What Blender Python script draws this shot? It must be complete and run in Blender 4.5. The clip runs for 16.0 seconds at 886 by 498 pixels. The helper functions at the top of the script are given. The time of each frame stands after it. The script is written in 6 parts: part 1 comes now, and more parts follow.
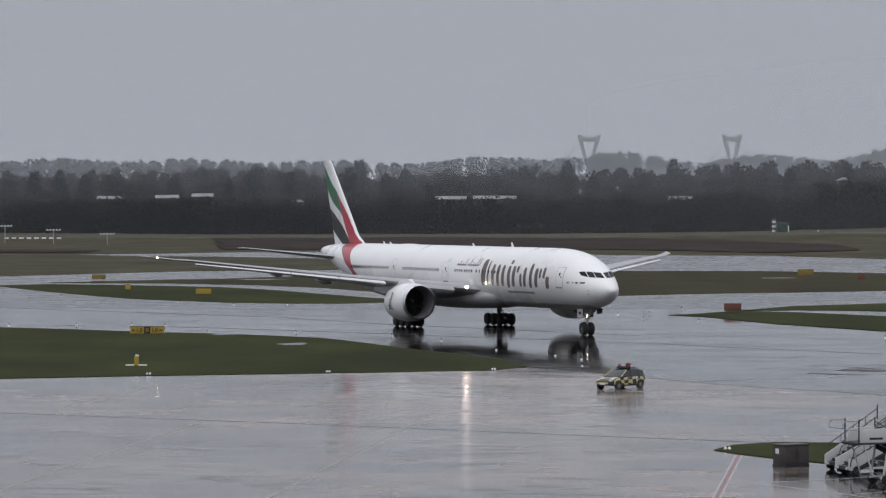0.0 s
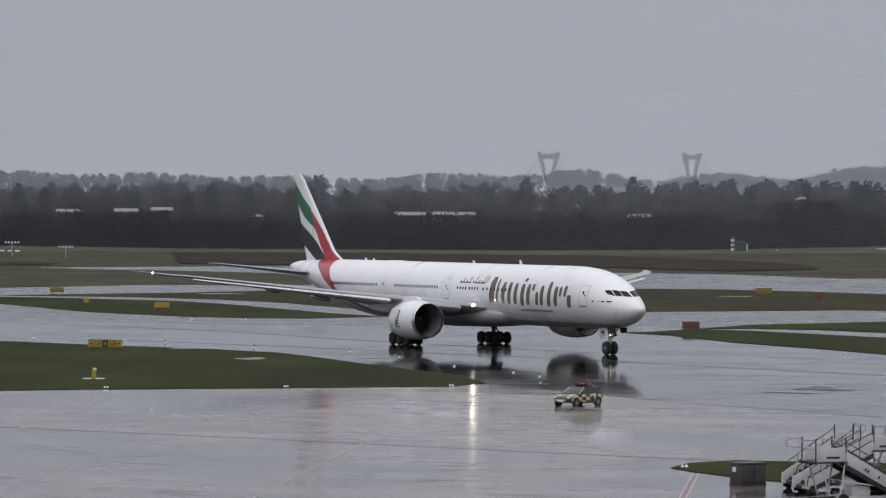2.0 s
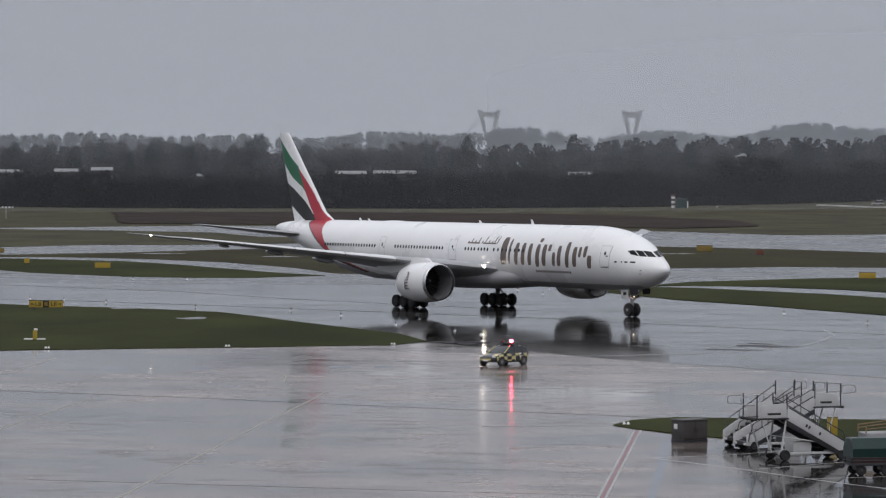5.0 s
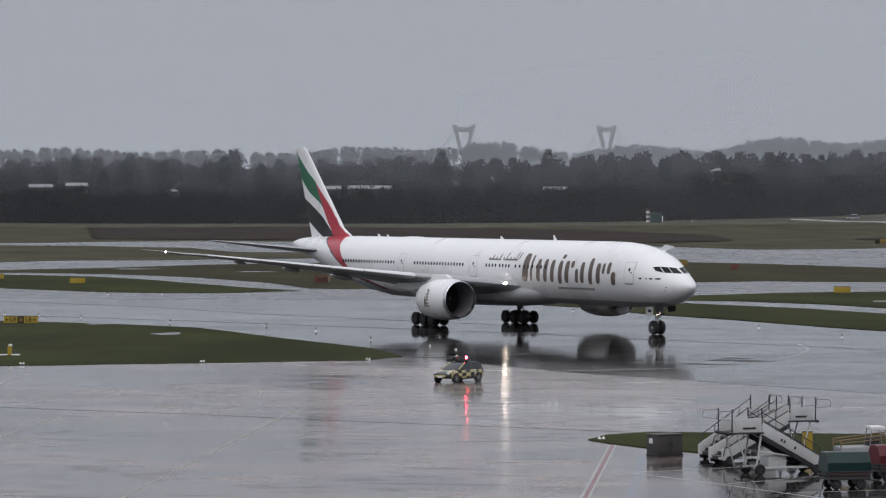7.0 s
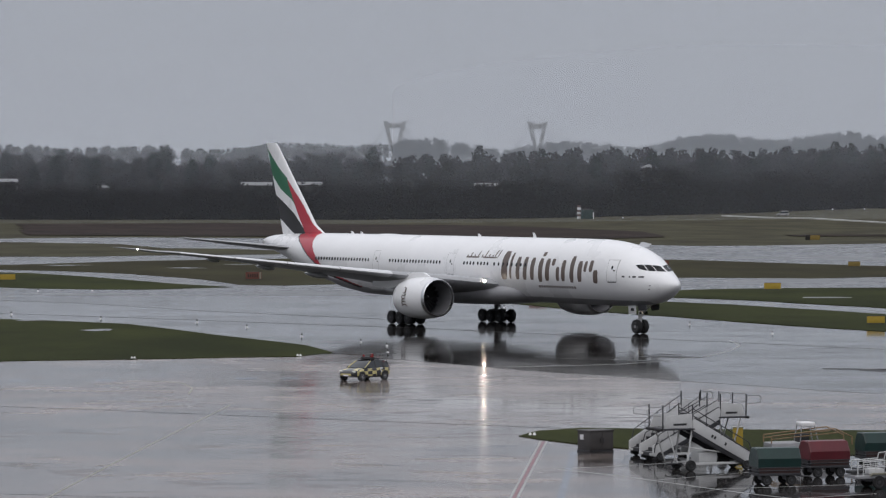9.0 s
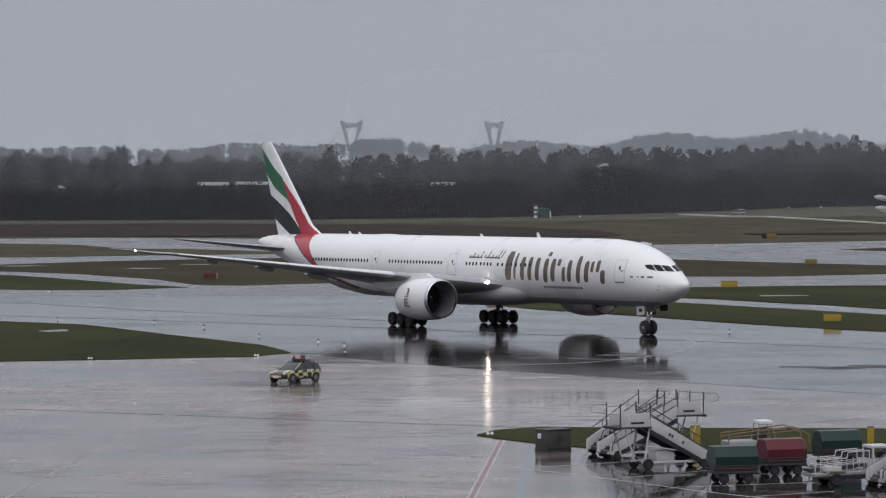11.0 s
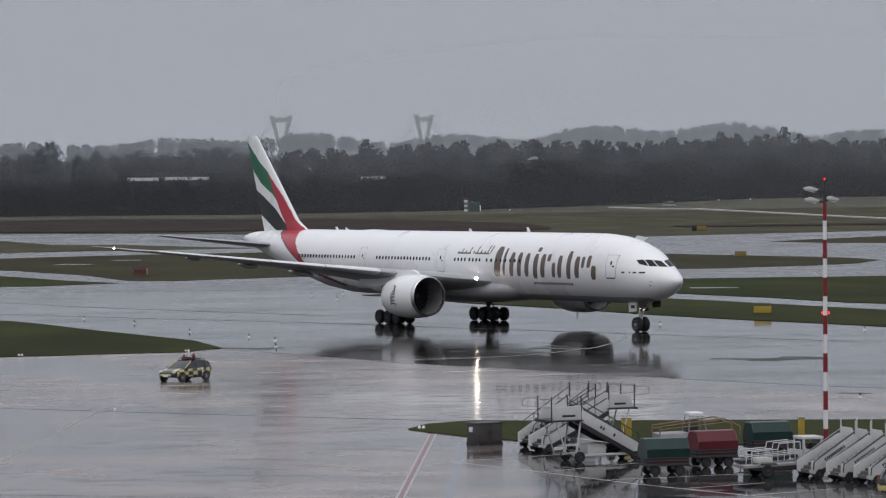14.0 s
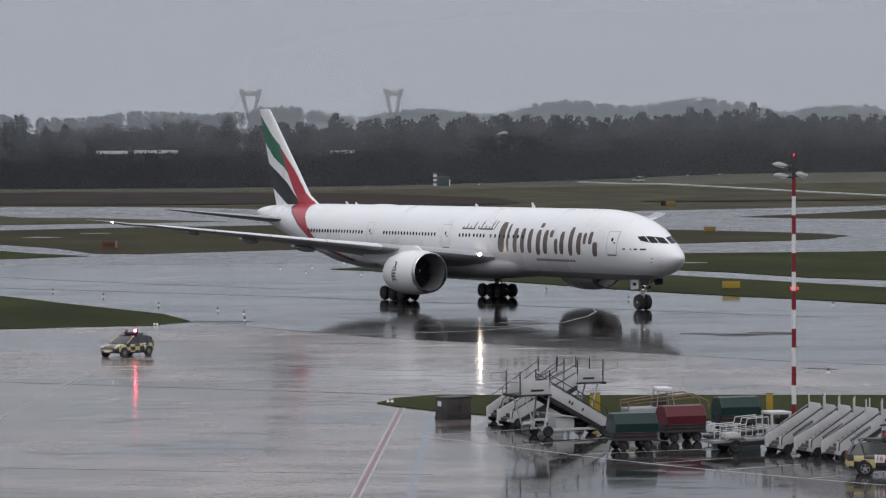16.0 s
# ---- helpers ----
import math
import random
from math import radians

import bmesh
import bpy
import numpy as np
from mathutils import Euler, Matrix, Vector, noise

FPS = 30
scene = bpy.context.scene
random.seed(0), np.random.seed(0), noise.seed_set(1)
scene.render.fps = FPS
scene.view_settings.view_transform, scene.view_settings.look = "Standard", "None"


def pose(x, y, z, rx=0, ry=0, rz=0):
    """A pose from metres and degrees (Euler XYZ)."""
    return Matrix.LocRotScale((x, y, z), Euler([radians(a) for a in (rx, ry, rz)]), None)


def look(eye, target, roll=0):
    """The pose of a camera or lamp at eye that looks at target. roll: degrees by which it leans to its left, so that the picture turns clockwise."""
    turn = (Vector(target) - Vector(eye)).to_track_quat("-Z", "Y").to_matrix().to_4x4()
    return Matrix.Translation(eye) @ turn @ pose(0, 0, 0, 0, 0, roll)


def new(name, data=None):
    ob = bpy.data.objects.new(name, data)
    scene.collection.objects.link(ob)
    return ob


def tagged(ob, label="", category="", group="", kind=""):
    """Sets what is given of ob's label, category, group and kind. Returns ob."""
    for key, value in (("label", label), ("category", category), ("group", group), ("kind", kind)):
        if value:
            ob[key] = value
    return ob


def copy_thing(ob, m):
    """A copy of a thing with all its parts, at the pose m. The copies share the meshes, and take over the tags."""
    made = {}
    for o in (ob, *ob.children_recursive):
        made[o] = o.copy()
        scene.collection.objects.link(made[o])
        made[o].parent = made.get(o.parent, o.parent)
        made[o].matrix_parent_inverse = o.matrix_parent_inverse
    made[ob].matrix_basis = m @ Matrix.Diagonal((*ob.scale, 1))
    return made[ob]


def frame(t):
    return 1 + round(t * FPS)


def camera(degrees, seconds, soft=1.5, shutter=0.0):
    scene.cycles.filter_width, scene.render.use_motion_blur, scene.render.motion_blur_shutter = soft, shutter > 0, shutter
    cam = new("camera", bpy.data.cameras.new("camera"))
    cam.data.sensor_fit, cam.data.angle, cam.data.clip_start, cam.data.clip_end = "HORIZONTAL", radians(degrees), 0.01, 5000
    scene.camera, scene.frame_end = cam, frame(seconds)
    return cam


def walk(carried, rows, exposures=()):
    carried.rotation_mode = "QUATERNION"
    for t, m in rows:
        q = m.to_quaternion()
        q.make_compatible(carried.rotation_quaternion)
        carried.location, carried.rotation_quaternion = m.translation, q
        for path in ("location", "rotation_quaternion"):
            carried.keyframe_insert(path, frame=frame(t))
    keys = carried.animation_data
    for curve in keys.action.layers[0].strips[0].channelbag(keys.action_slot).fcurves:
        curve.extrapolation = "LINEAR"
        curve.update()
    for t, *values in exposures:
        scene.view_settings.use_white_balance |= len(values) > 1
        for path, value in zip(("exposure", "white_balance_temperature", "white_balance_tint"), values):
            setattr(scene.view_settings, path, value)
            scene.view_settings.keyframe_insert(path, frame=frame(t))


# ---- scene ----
EYE = Vector((0.0, 0.0, 13.79))


def aim(pan, tilt, roll):
    """The camera's pose: degrees to the right of north, above the horizon, and of lean."""
    p, t = radians(pan), radians(tilt)
    way = Vector((math.sin(p) * math.cos(t), math.cos(p) * math.cos(t), math.sin(t)))
    return look(EYE, EYE + way * 100, roll)


cam = camera(13.700, 16.0, soft=1.25)
walk(cam, [
    (0.0, aim(0.026, -0.775, -0.047)),
    (0.5, aim(-0.014, -0.761, -0.017)),
    (1.0, aim(0.220, -0.639, 0.125)),
    (1.5, aim(0.253, -0.463, 0.243)),
    (2.0, aim(0.663, -0.525, 0.434)),
    (2.5, aim(0.763, -0.741, 0.339)),
    (3.0, aim(0.866, -0.813, 0.341)),
    (3.5, aim(1.140, -1.194, 0.499)),
    (4.0, aim(1.411, -1.312, 0.468)),
    (4.2, aim(1.401, -1.151, 0.339)),
    (6.3, aim(1.811, -1.192, 0.048)),
    (6.5, aim(1.914, -1.134, 0.112)),
    (7.0, aim(1.972, -0.932, 0.077)),
    (7.5, aim(2.352, -0.764, 0.198)),
    (8.0, aim(2.576, -0.919, 0.247)),
    (8.5, aim(2.839, -0.984, 0.134)),
    (8.7, aim(2.93, -0.99, 0.12)),
    (10.8, aim(3.635, -0.947, -0.06)),
    (11.0, aim(3.711, -0.997, -0.073)),
    (11.5, aim(3.547, -1.116, -0.305)),
    (12.0, aim(3.868, -1.205, -0.227)),
    (12.5, aim(4.108, -1.279, -0.046)),
    (13.0, aim(4.539, -1.235, -0.132)),
    (13.5, aim(4.567, -1.156, -0.203)),
    (14.0, aim(4.793, -1.094, -0.412)),
    (14.5, aim(4.842, -1.068, -0.395)),
    (15.0, aim(4.925, -1.136, -0.334)),
    (15.5, aim(4.966, -1.432, -0.198)),
    (16.0, aim(5.270, -1.497, -0.199)),
], [(0.0, 0.02), (2.0, 0.02), (4.0, -0.03), (7.0, 0.02), (11.0, 0.0), (13.5, 0.0), (16.0, 0.02)])

# world: an overcast sky, three times brighter overhead than at the horizon
world = bpy.data.worlds.new("overcast_sky")
scene.world = world
world.use_nodes = True
wn, wl = world.node_tree.nodes, world.node_tree.links
wn.clear()
w_out = wn.new("ShaderNodeOutputWorld")
w_bg = wn.new("ShaderNodeBackground")
w_sky = wn.new("ShaderNodeTexSky")
w_sky.sky_type = "NISHITA"
w_sky.sun_disc = False
w_sky.sun_elevation, w_sky.sun_rotation = radians(35), radians(200)
w_sky.dust_density = 4.0
w_co = wn.new("ShaderNodeTexCoord")
w_sep = wn.new("ShaderNodeSeparateXYZ")
w_ramp = wn.new("ShaderNodeValToRGB")
w_ramp.color_ramp.elements[0].position, w_ramp.color_ramp.elements[0].color = 0.0, (3.95, 4.14, 4.68, 1)
w_ramp.color_ramp.elements[1].position, w_ramp.color_ramp.elements[1].color = 1.0, (11.7, 11.8, 12.5, 1)
e = w_ramp.color_ramp.elements.new(0.07)
e.color = (3.62, 3.86, 4.42, 1)
e = w_ramp.color_ramp.elements.new(0.35)
e.color = (6.58, 6.85, 7.6, 1)
w_map = wn.new("ShaderNodeMapping")
w_map.inputs["Scale"].default_value = (1.2, 1.2, 7.0)
w_noise = wn.new("ShaderNodeTexNoise")
w_noise.inputs["Scale"].default_value, w_noise.inputs["Detail"].default_value = 2.6, 4.0
w_vary = wn.new("ShaderNodeMapRange")
w_vary.inputs["To Min"].default_value, w_vary.inputs["To Max"].default_value = 0.92, 1.08
w_mul = wn.new("ShaderNodeVectorMath")
w_mul.operation = "SCALE"
w_mix = wn.new("ShaderNodeMix")
w_mix.data_type = "RGBA"
w_mix.inputs["Factor"].default_value = 0.94
wl.new(w_co.outputs["Generated"], w_sep.inputs[0])
wl.new(w_sep.outputs["Z"], w_ramp.inputs[0])
wl.new(w_co.outputs["Generated"], w_map.inputs[0])
wl.new(w_map.outputs[0], w_noise.inputs["Vector"])
wl.new(w_noise.outputs["Fac"], w_vary.inputs["Value"])
wl.new(w_ramp.outputs[0], w_mul.inputs[0])
wl.new(w_vary.outputs[0], w_mul.inputs["Scale"])
wl.new(w_sky.outputs[0], w_mix.inputs["A"])
wl.new(w_mul.outputs[0], w_mix.inputs["B"])
wl.new(w_mix.outputs["Result"], w_bg.inputs["Color"])
w_bg.inputs["Strength"].default_value = 0.1
wl.new(w_bg.outputs[0], w_out.inputs["Surface"])

sun = new("sun", bpy.data.lights.new("sun", "SUN"))
sun.data.energy, sun.data.angle, sun.data.color = 0.5, radians(40), (1.0, 0.97, 0.93)
sun.matrix_basis = look((0, 0, 300), (40, 235, 0))


# ---- materials ----
def mat(name, color, rough=0.5, metal=0.0, vary=0.12, scale=1.5, fine=0.0, bump=0.0, coat=0.0, spread=0.0, ior=1.45):
    """A painted or raw surface: broad stains, a fine grain, and a little relief."""
    m = bpy.data.materials.new(name)
    m.use_nodes = True
    n, l = m.node_tree.nodes, m.node_tree.links
    b = n["Principled BSDF"]
    b.inputs["Roughness"].default_value, b.inputs["Metallic"].default_value = rough, metal
    b.inputs["IOR"].default_value = ior
    if coat:
        b.inputs["Coat Weight"].default_value, b.inputs["Coat Roughness"].default_value = coat, 0.08
    co = n.new("ShaderNodeTexCoord")
    big = n.new("ShaderNodeTexNoise")
    big.inputs["Scale"].default_value, big.inputs["Detail"].default_value = scale, 5.0
    small = n.new("ShaderNodeTexNoise")
    small.inputs["Scale"].default_value, small.inputs["Detail"].default_value = fine or scale * 14, 3.0
    l.new(co.outputs["Object"], big.inputs["Vector"])
    l.new(co.outputs["Object"], small.inputs["Vector"])
    add = n.new("ShaderNodeMath")
    add.operation = "MULTIPLY_ADD"
    add.inputs[1].default_value = 0.4
    l.new(small.outputs["Fac"], add.inputs[0])
    l.new(big.outputs["Fac"], add.inputs[2])
    ramp = n.new("ShaderNodeMapRange")
    ramp.inputs["From Min"].default_value, ramp.inputs["From Max"].default_value = 0.45, 0.95
    ramp.inputs["To Min"].default_value, ramp.inputs["To Max"].default_value = 1 - vary, 1 + vary
    l.new(add.outputs[0], ramp.inputs["Value"])
    tint = n.new("ShaderNodeVectorMath")
    tint.operation = "SCALE"
    tint.inputs[0].default_value = color
    last = ramp.outputs[0]
    if spread:
        info = n.new("ShaderNodeObjectInfo")
        each = n.new("ShaderNodeMapRange")
        each.inputs["To Min"].default_value, each.inputs["To Max"].default_value = 1 - spread, 1 + spread
        l.new(info.outputs["Random"], each.inputs["Value"])
        mul = n.new("ShaderNodeMath")
        mul.operation = "MULTIPLY"
        l.new(last, mul.inputs[0])
        l.new(each.outputs[0], mul.inputs[1])
        last = mul.outputs[0]
    l.new(last, tint.inputs["Scale"])
    l.new(tint.outputs[0], b.inputs["Base Color"])
    rr = n.new("ShaderNodeMapRange")
    rr.inputs["To Min"].default_value, rr.inputs["To Max"].default_value = rough * 0.8, min(1.0, rough * 1.25)
    l.new(big.outputs["Fac"], rr.inputs["Value"])
    l.new(rr.outputs[0], b.inputs["Roughness"])
    if bump:
        bp = n.new("ShaderNodeBump")
        bp.inputs["Strength"].default_value, bp.inputs["Distance"].default_value = 0.6, bump
        l.new(small.outputs["Fac"], bp.inputs["Height"])
        l.new(bp.outputs[0], b.inputs["Normal"])
    return m


def glow(name, color, strength):
    m = bpy.data.materials.new(name)
    m.use_nodes = True
    b = m.node_tree.nodes["Principled BSDF"]
    b.inputs["Base Color"].default_value = (*color, 1)
    b.inputs["Emission Color"].default_value = (*color, 1)
    b.inputs["Emission Strength"].default_value = strength
    return m


def wet_pavement(name, color, rough_lo, rough_hi, stain, drained, dull=0.0):
    """Rain-wet paving: a dark base under a film of water that pools unevenly and has run off in places."""
    m = bpy.data.materials.new(name)
    m.use_nodes = True
    n, l = m.node_tree.nodes, m.node_tree.links
    b = n["Principled BSDF"]
    b.inputs["IOR"].default_value = 1.33
    co = n.new("ShaderNodeTexCoord")

    def tex(scale, detail, stretch=(1, 1, 1), turn=0.0):
        mp = n.new("ShaderNodeMapping")
        mp.inputs["Scale"].default_value = stretch
        mp.inputs["Rotation"].default_value = (0, 0, turn)
        t = n.new("ShaderNodeTexNoise")
        t.inputs["Scale"].default_value, t.inputs["Detail"].default_value = scale, detail
        l.new(co.outputs["Object"], mp.inputs[0])
        l.new(mp.outputs[0], t.inputs["Vector"])
        return t.outputs["Fac"]

    def span(src, a, bb, lo, hi):
        r = n.new("ShaderNodeMapRange")
        r.interpolation_type = "SMOOTHSTEP"
        for k, v in (("From Min", a), ("From Max", bb), ("To Min", lo), ("To Max", hi)):
            r.inputs[k].default_value = v
        l.new(src, r.inputs["Value"])
        return r.outputs[0]

    pools = tex(0.05, 8.0, (0.8, 0.5, 1.0), 0.5)
    streak = tex(0.22, 8.0, (0.45, 0.9, 1.0), 0.45)
    tone = n.new("ShaderNodeMath")
    tone.operation = "MULTIPLY"
    l.new(span(pools, 0.35, 0.65, 1 - stain, 1 + stain), tone.inputs[0])
    l.new(span(streak, 0.36, 0.64, 0.6, 1.4), tone.inputs[1])
    slabs = n.new("ShaderNodeTexBrick")
    turn = n.new("ShaderNodeMapping")
    turn.inputs["Rotation"].default_value = (0, 0, radians(32))
    l.new(co.outputs["Object"], turn.inputs[0])
    l.new(turn.outputs[0], slabs.inputs["Vector"])
    slabs.offset = 0.0
    for k, v in (("Scale", 1.0), ("Brick Width", 7.5), ("Row Height", 7.5), ("Mortar Size", 0.05)):
        slabs.inputs[k].default_value = v
    slabs.inputs["Color1"].default_value, slabs.inputs["Color2"].default_value = (0.86, 0.86, 0.86, 1), (1.14, 1.14, 1.14, 1)
    slabs.inputs["Mortar"].default_value = (0.4, 0.4, 0.4, 1)
    both = n.new("ShaderNodeMath")
    both.operation = "MULTIPLY"
    l.new(tone.outputs[0], both.inputs[0])
    l.new(slabs.outputs["Color"], both.inputs[1])
    tint = n.new("ShaderNodeVectorMath")
    tint.operation = "SCALE"
    tint.inputs[0].default_value = color
    l.new(both.outputs[0], tint.inputs["Scale"])
    l.new(tint.outputs[0], b.inputs["Base Color"])
    mixed = n.new("ShaderNodeMath")
    mixed.operation = "MULTIPLY_ADD"
    mixed.inputs[1].default_value = 0.5
    l.new(streak, mixed.inputs[0])
    l.new(pools, mixed.inputs[2])
    # patches a few metres across where the film has drained and the surface is rougher
    runoff = tex(0.6, 8.0, (0.55, 1.0, 1.0), 0.5)
    wide = tex(0.09, 3.0)
    where = n.new("ShaderNodeMath")
    where.operation = "MULTIPLY"
    l.new(span(runoff, 0.5, 0.6, 0.0, 1.0), where.inputs[0])
    l.new(span(wide, 0.42, 0.6, 0.25, 1.0), where.inputs[1])
    rougher = n.new("ShaderNodeMath")
    rougher.operation = "MULTIPLY_ADD"
    rougher.inputs[1].default_value = drained * 0.22
    l.new(where.outputs[0], rougher.inputs[0])
    l.new(span(mixed.outputs[0], 0.62, 0.88, rough_lo, rough_hi), rougher.inputs[2])
    l.new(rougher.outputs[0], b.inputs["Roughness"])
    if dull:
        # damp asphalt without a closed film shines less than the pools
        l.new(span(tex(0.11, 8.0, (0.4, 1.1, 1.0), 0.55), 0.42, 0.6, 0.5, 0.5 - dull), b.inputs["Specular IOR Level"])
    bp = n.new("ShaderNodeBump")
    bp.inputs["Strength"].default_value, bp.inputs["Distance"].default_value = 0.15, 0.002
    l.new(tex(1.6, 2.0), bp.inputs["Height"])
    swell = n.new("ShaderNodeBump")
    swell.inputs["Strength"].default_value, swell.inputs["Distance"].default_value = 0.5, 0.005
    l.new(tex(0.33, 5.0, (0.6, 1.0, 1.0), 0.3), swell.inputs["Height"])
    l.new(bp.outputs[0], swell.inputs["Normal"])
    l.new(swell.outputs[0], b.inputs["Normal"])
    return m


def grass_mat(name, dark, light):
    m = bpy.data.materials.new(name)
    m.use_nodes = True
    n, l = m.node_tree.nodes, m.node_tree.links
    b = n["Principled BSDF"]
    b.inputs["Roughness"].default_value = 0.9
    b.inputs["Specular IOR Level"].default_value = 0.06
    co = n.new("ShaderNodeTexCoord")
    mp = n.new("ShaderNodeMapping")
    mp.inputs["Scale"].default_value = (1.0, 0.45, 1.0)
    l.new(co.outputs["Object"], mp.inputs[0])
    big = n.new("ShaderNodeTexNoise")
    big.inputs["Scale"].default_value, big.inputs["Detail"].default_value = 0.06, 8.0
    big.inputs["Roughness"].default_value = 0.62
    fine = n.new("ShaderNodeTexNoise")
    fine.inputs["Scale"].default_value, fine.inputs["Detail"].default_value = 2.2, 4.0
    l.new(mp.outputs[0], big.inputs["Vector"])
    l.new(co.outputs["Object"], fine.inputs["Vector"])
    ramp = n.new("ShaderNodeValToRGB")
    ramp.color_ramp.elements[0].position, ramp.color_ramp.elements[0].color = 0.36, (*dark, 1)
    ramp.color_ramp.elements[1].position, ramp.color_ramp.elements[1].color = 0.66, (*light, 1)
    l.new(big.outputs["Fac"], ramp.inputs[0])
    r = n.new("ShaderNodeMapRange")
    r.inputs["To Min"].default_value, r.inputs["To Max"].default_value = 0.55, 1.45
    l.new(fine.outputs["Fac"], r.inputs["Value"])
    s = n.new("ShaderNodeVectorMath")
    s.operation = "SCALE"
    l.new(ramp.outputs[0], s.inputs[0])
    l.new(r.outputs[0], s.inputs["Scale"])
    l.new(s.outputs[0], b.inputs["Base Color"])
    bp = n.new("ShaderNodeBump")
    bp.inputs["Strength"].default_value, bp.inputs["Distance"].default_value = 0.8, 0.08
    l.new(fine.outputs["Fac"], bp.inputs["Height"])
    l.new(bp.outputs[0], b.inputs["Normal"])
    return m


WHITE = mat("white_gloss_paint", (0.80, 0.80, 0.81), 0.28, vary=0.04, scale=0.25, coat=0.3)
WING_GREY = mat("grey_wing_paint", (0.33, 0.335, 0.35), 0.35, vary=0.08, scale=0.4)
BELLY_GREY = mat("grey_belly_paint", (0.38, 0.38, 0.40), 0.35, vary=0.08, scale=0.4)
FLAG_RED = mat("red_paint", (0.40, 0.018, 0.036), 0.3, vary=0.06, scale=0.4, coat=0.3)
FLAG_GREEN = mat("green_paint", (0.012, 0.13, 0.062), 0.3, vary=0.06, scale=0.4, coat=0.3)
FLAG_BLACK = mat("black_paint", (0.012, 0.012, 0.014), 0.3, vary=0.1, scale=0.4, coat=0.3)
MARK_BROWN = mat("bronze_lettering_paint", (0.125, 0.095, 0.083), 0.4, vary=0.08, scale=0.6)
METAL = mat("bare_aluminium", (0.62, 0.63, 0.65), 0.28, metal=1.0, vary=0.08)
DARK_METAL = mat("dark_steel", (0.06, 0.06, 0.065), 0.45, metal=0.6, vary=0.2)
RUBBER = mat("black_rubber", (0.018, 0.018, 0.019), 0.7, vary=0.25, scale=4)
GLASS_DARK = mat("dark_window_glass", (0.012, 0.014, 0.018), 0.08, vary=0.1, ior=1.5)
CAR_GLASS = mat("tinted_car_glass", (0.02, 0.024, 0.028), 0.06, vary=0.1, ior=1.5)
CAR_YELLOW = mat("pale_yellow_car_paint", (0.50, 0.43, 0.19), 0.25, vary=0.06, coat=0.5)
CAR_BLACK = mat("black_car_paint", (0.014, 0.014, 0.015), 0.25, vary=0.1, coat=0.5)
PLASTIC = mat("dark_plastic", (0.03, 0.03, 0.032), 0.55, vary=0.15)
LIGHT_WHITE = glow("landing_light", (1.0, 0.86, 0.70), 190.0)
LIGHT_SMALL = glow("tip_light", (1.0, 0.88, 0.74), 8.0)
LIGHT_TAXI = glow("taxi_light", (1.0, 0.78, 0.6), 70.0)
LIGHT_RED = glow("red_beacon_light", (1.0, 0.05, 0.09), 60.0)
MAST_LAMP = glow("red_obstruction_glow", (1.0, 0.02, 0.035), 2.2)
# the headlights are off; a faint glow is added to brighten their lenses
LIGHT_WARM = glow("headlight_glow", (0.55, 0.54, 0.5), 0.06)
SIGN_YELLOW = mat("yellow_sign_face", (0.36, 0.25, 0.03), 0.5, vary=0.1, scale=3)
SIGN_DIM = mat("weathered_yellow_panel", (0.20, 0.14, 0.035), 0.6, vary=0.2, scale=3)
SIGN_RED = mat("dull_red_sign_panel", (0.14, 0.05, 0.036), 0.6, vary=0.2, scale=3)
SIGN_BLACK = mat("black_sign_face", (0.015, 0.014, 0.012), 0.5, vary=0.1)
EQUIP_WHITE = mat("scuffed_white_enamel", (0.50, 0.50, 0.50), 0.42, vary=0.14, scale=1.1)
TREAD_GREY = mat("dull_ribbed_tread", (0.10, 0.10, 0.105), 0.55, vary=0.2, scale=3)
EQUIP_GREY = mat("galvanised_grey", (0.27, 0.27, 0.28), 0.45, vary=0.18, scale=2)
TARP_GREEN = mat("wet_dark_green_tarpaulin", (0.0045, 0.025, 0.022), 0.35, vary=0.25, scale=1.2, bump=0.01)
TARP_RED = mat("wet_dark_red_tarpaulin", (0.095, 0.009, 0.015), 0.4, vary=0.25, scale=1.2, bump=0.01)
MAST_RED = mat("mast_red_paint", (0.20, 0.014, 0.022), 0.45, vary=0.15, scale=1.5)
MAST_WHITE = mat("mast_white_paint", (0.72, 0.71, 0.72), 0.45, vary=0.1, scale=1.5)
CART_BROWN = mat("dark_red_brown_steel", (0.035, 0.016, 0.015), 0.5, vary=0.25, scale=2)
BOX_BROWN = mat("brown_grey_weathered_steel", (0.055, 0.050, 0.049), 0.55, vary=0.25, scale=1.3)
APRON = wet_pavement("wet_concrete_paving", (0.145, 0.120, 0.109), 0.08, 0.19, 0.35, 0.65)
FAR_PAVING = wet_pavement("wet_far_concrete_paving", (0.075, 0.075, 0.078), 0.16, 0.3, 0.3, 0.4)
TAXIWAY = wet_pavement("wet_asphalt_paving", (0.020, 0.0175, 0.016), 0.035, 0.07, 0.3, 0.3, 0.42)
PARKING = wet_pavement("wet_dark_asphalt_paving", (0.036, 0.033, 0.032), 0.03, 0.09, 0.4, 0.7, 0.3)
GRASS = grass_mat("short_winter_grass", (0.018, 0.022, 0.0065), (0.036, 0.041, 0.012))
OLIVE = grass_mat("olive_winter_grass", (0.028, 0.025, 0.014), (0.046, 0.043, 0.022))
FIELD = grass_mat("rough_winter_field", (0.040, 0.036, 0.025), (0.072, 0.069, 0.042))
PAINT_LINE = mat("worn_white_line_paint", (0.30, 0.30, 0.29), 0.35, vary=0.3, scale=0.8)
PAINT_RED = mat("worn_red_line_paint", (0.20, 0.07, 0.08), 0.35, vary=0.3, scale=0.8)
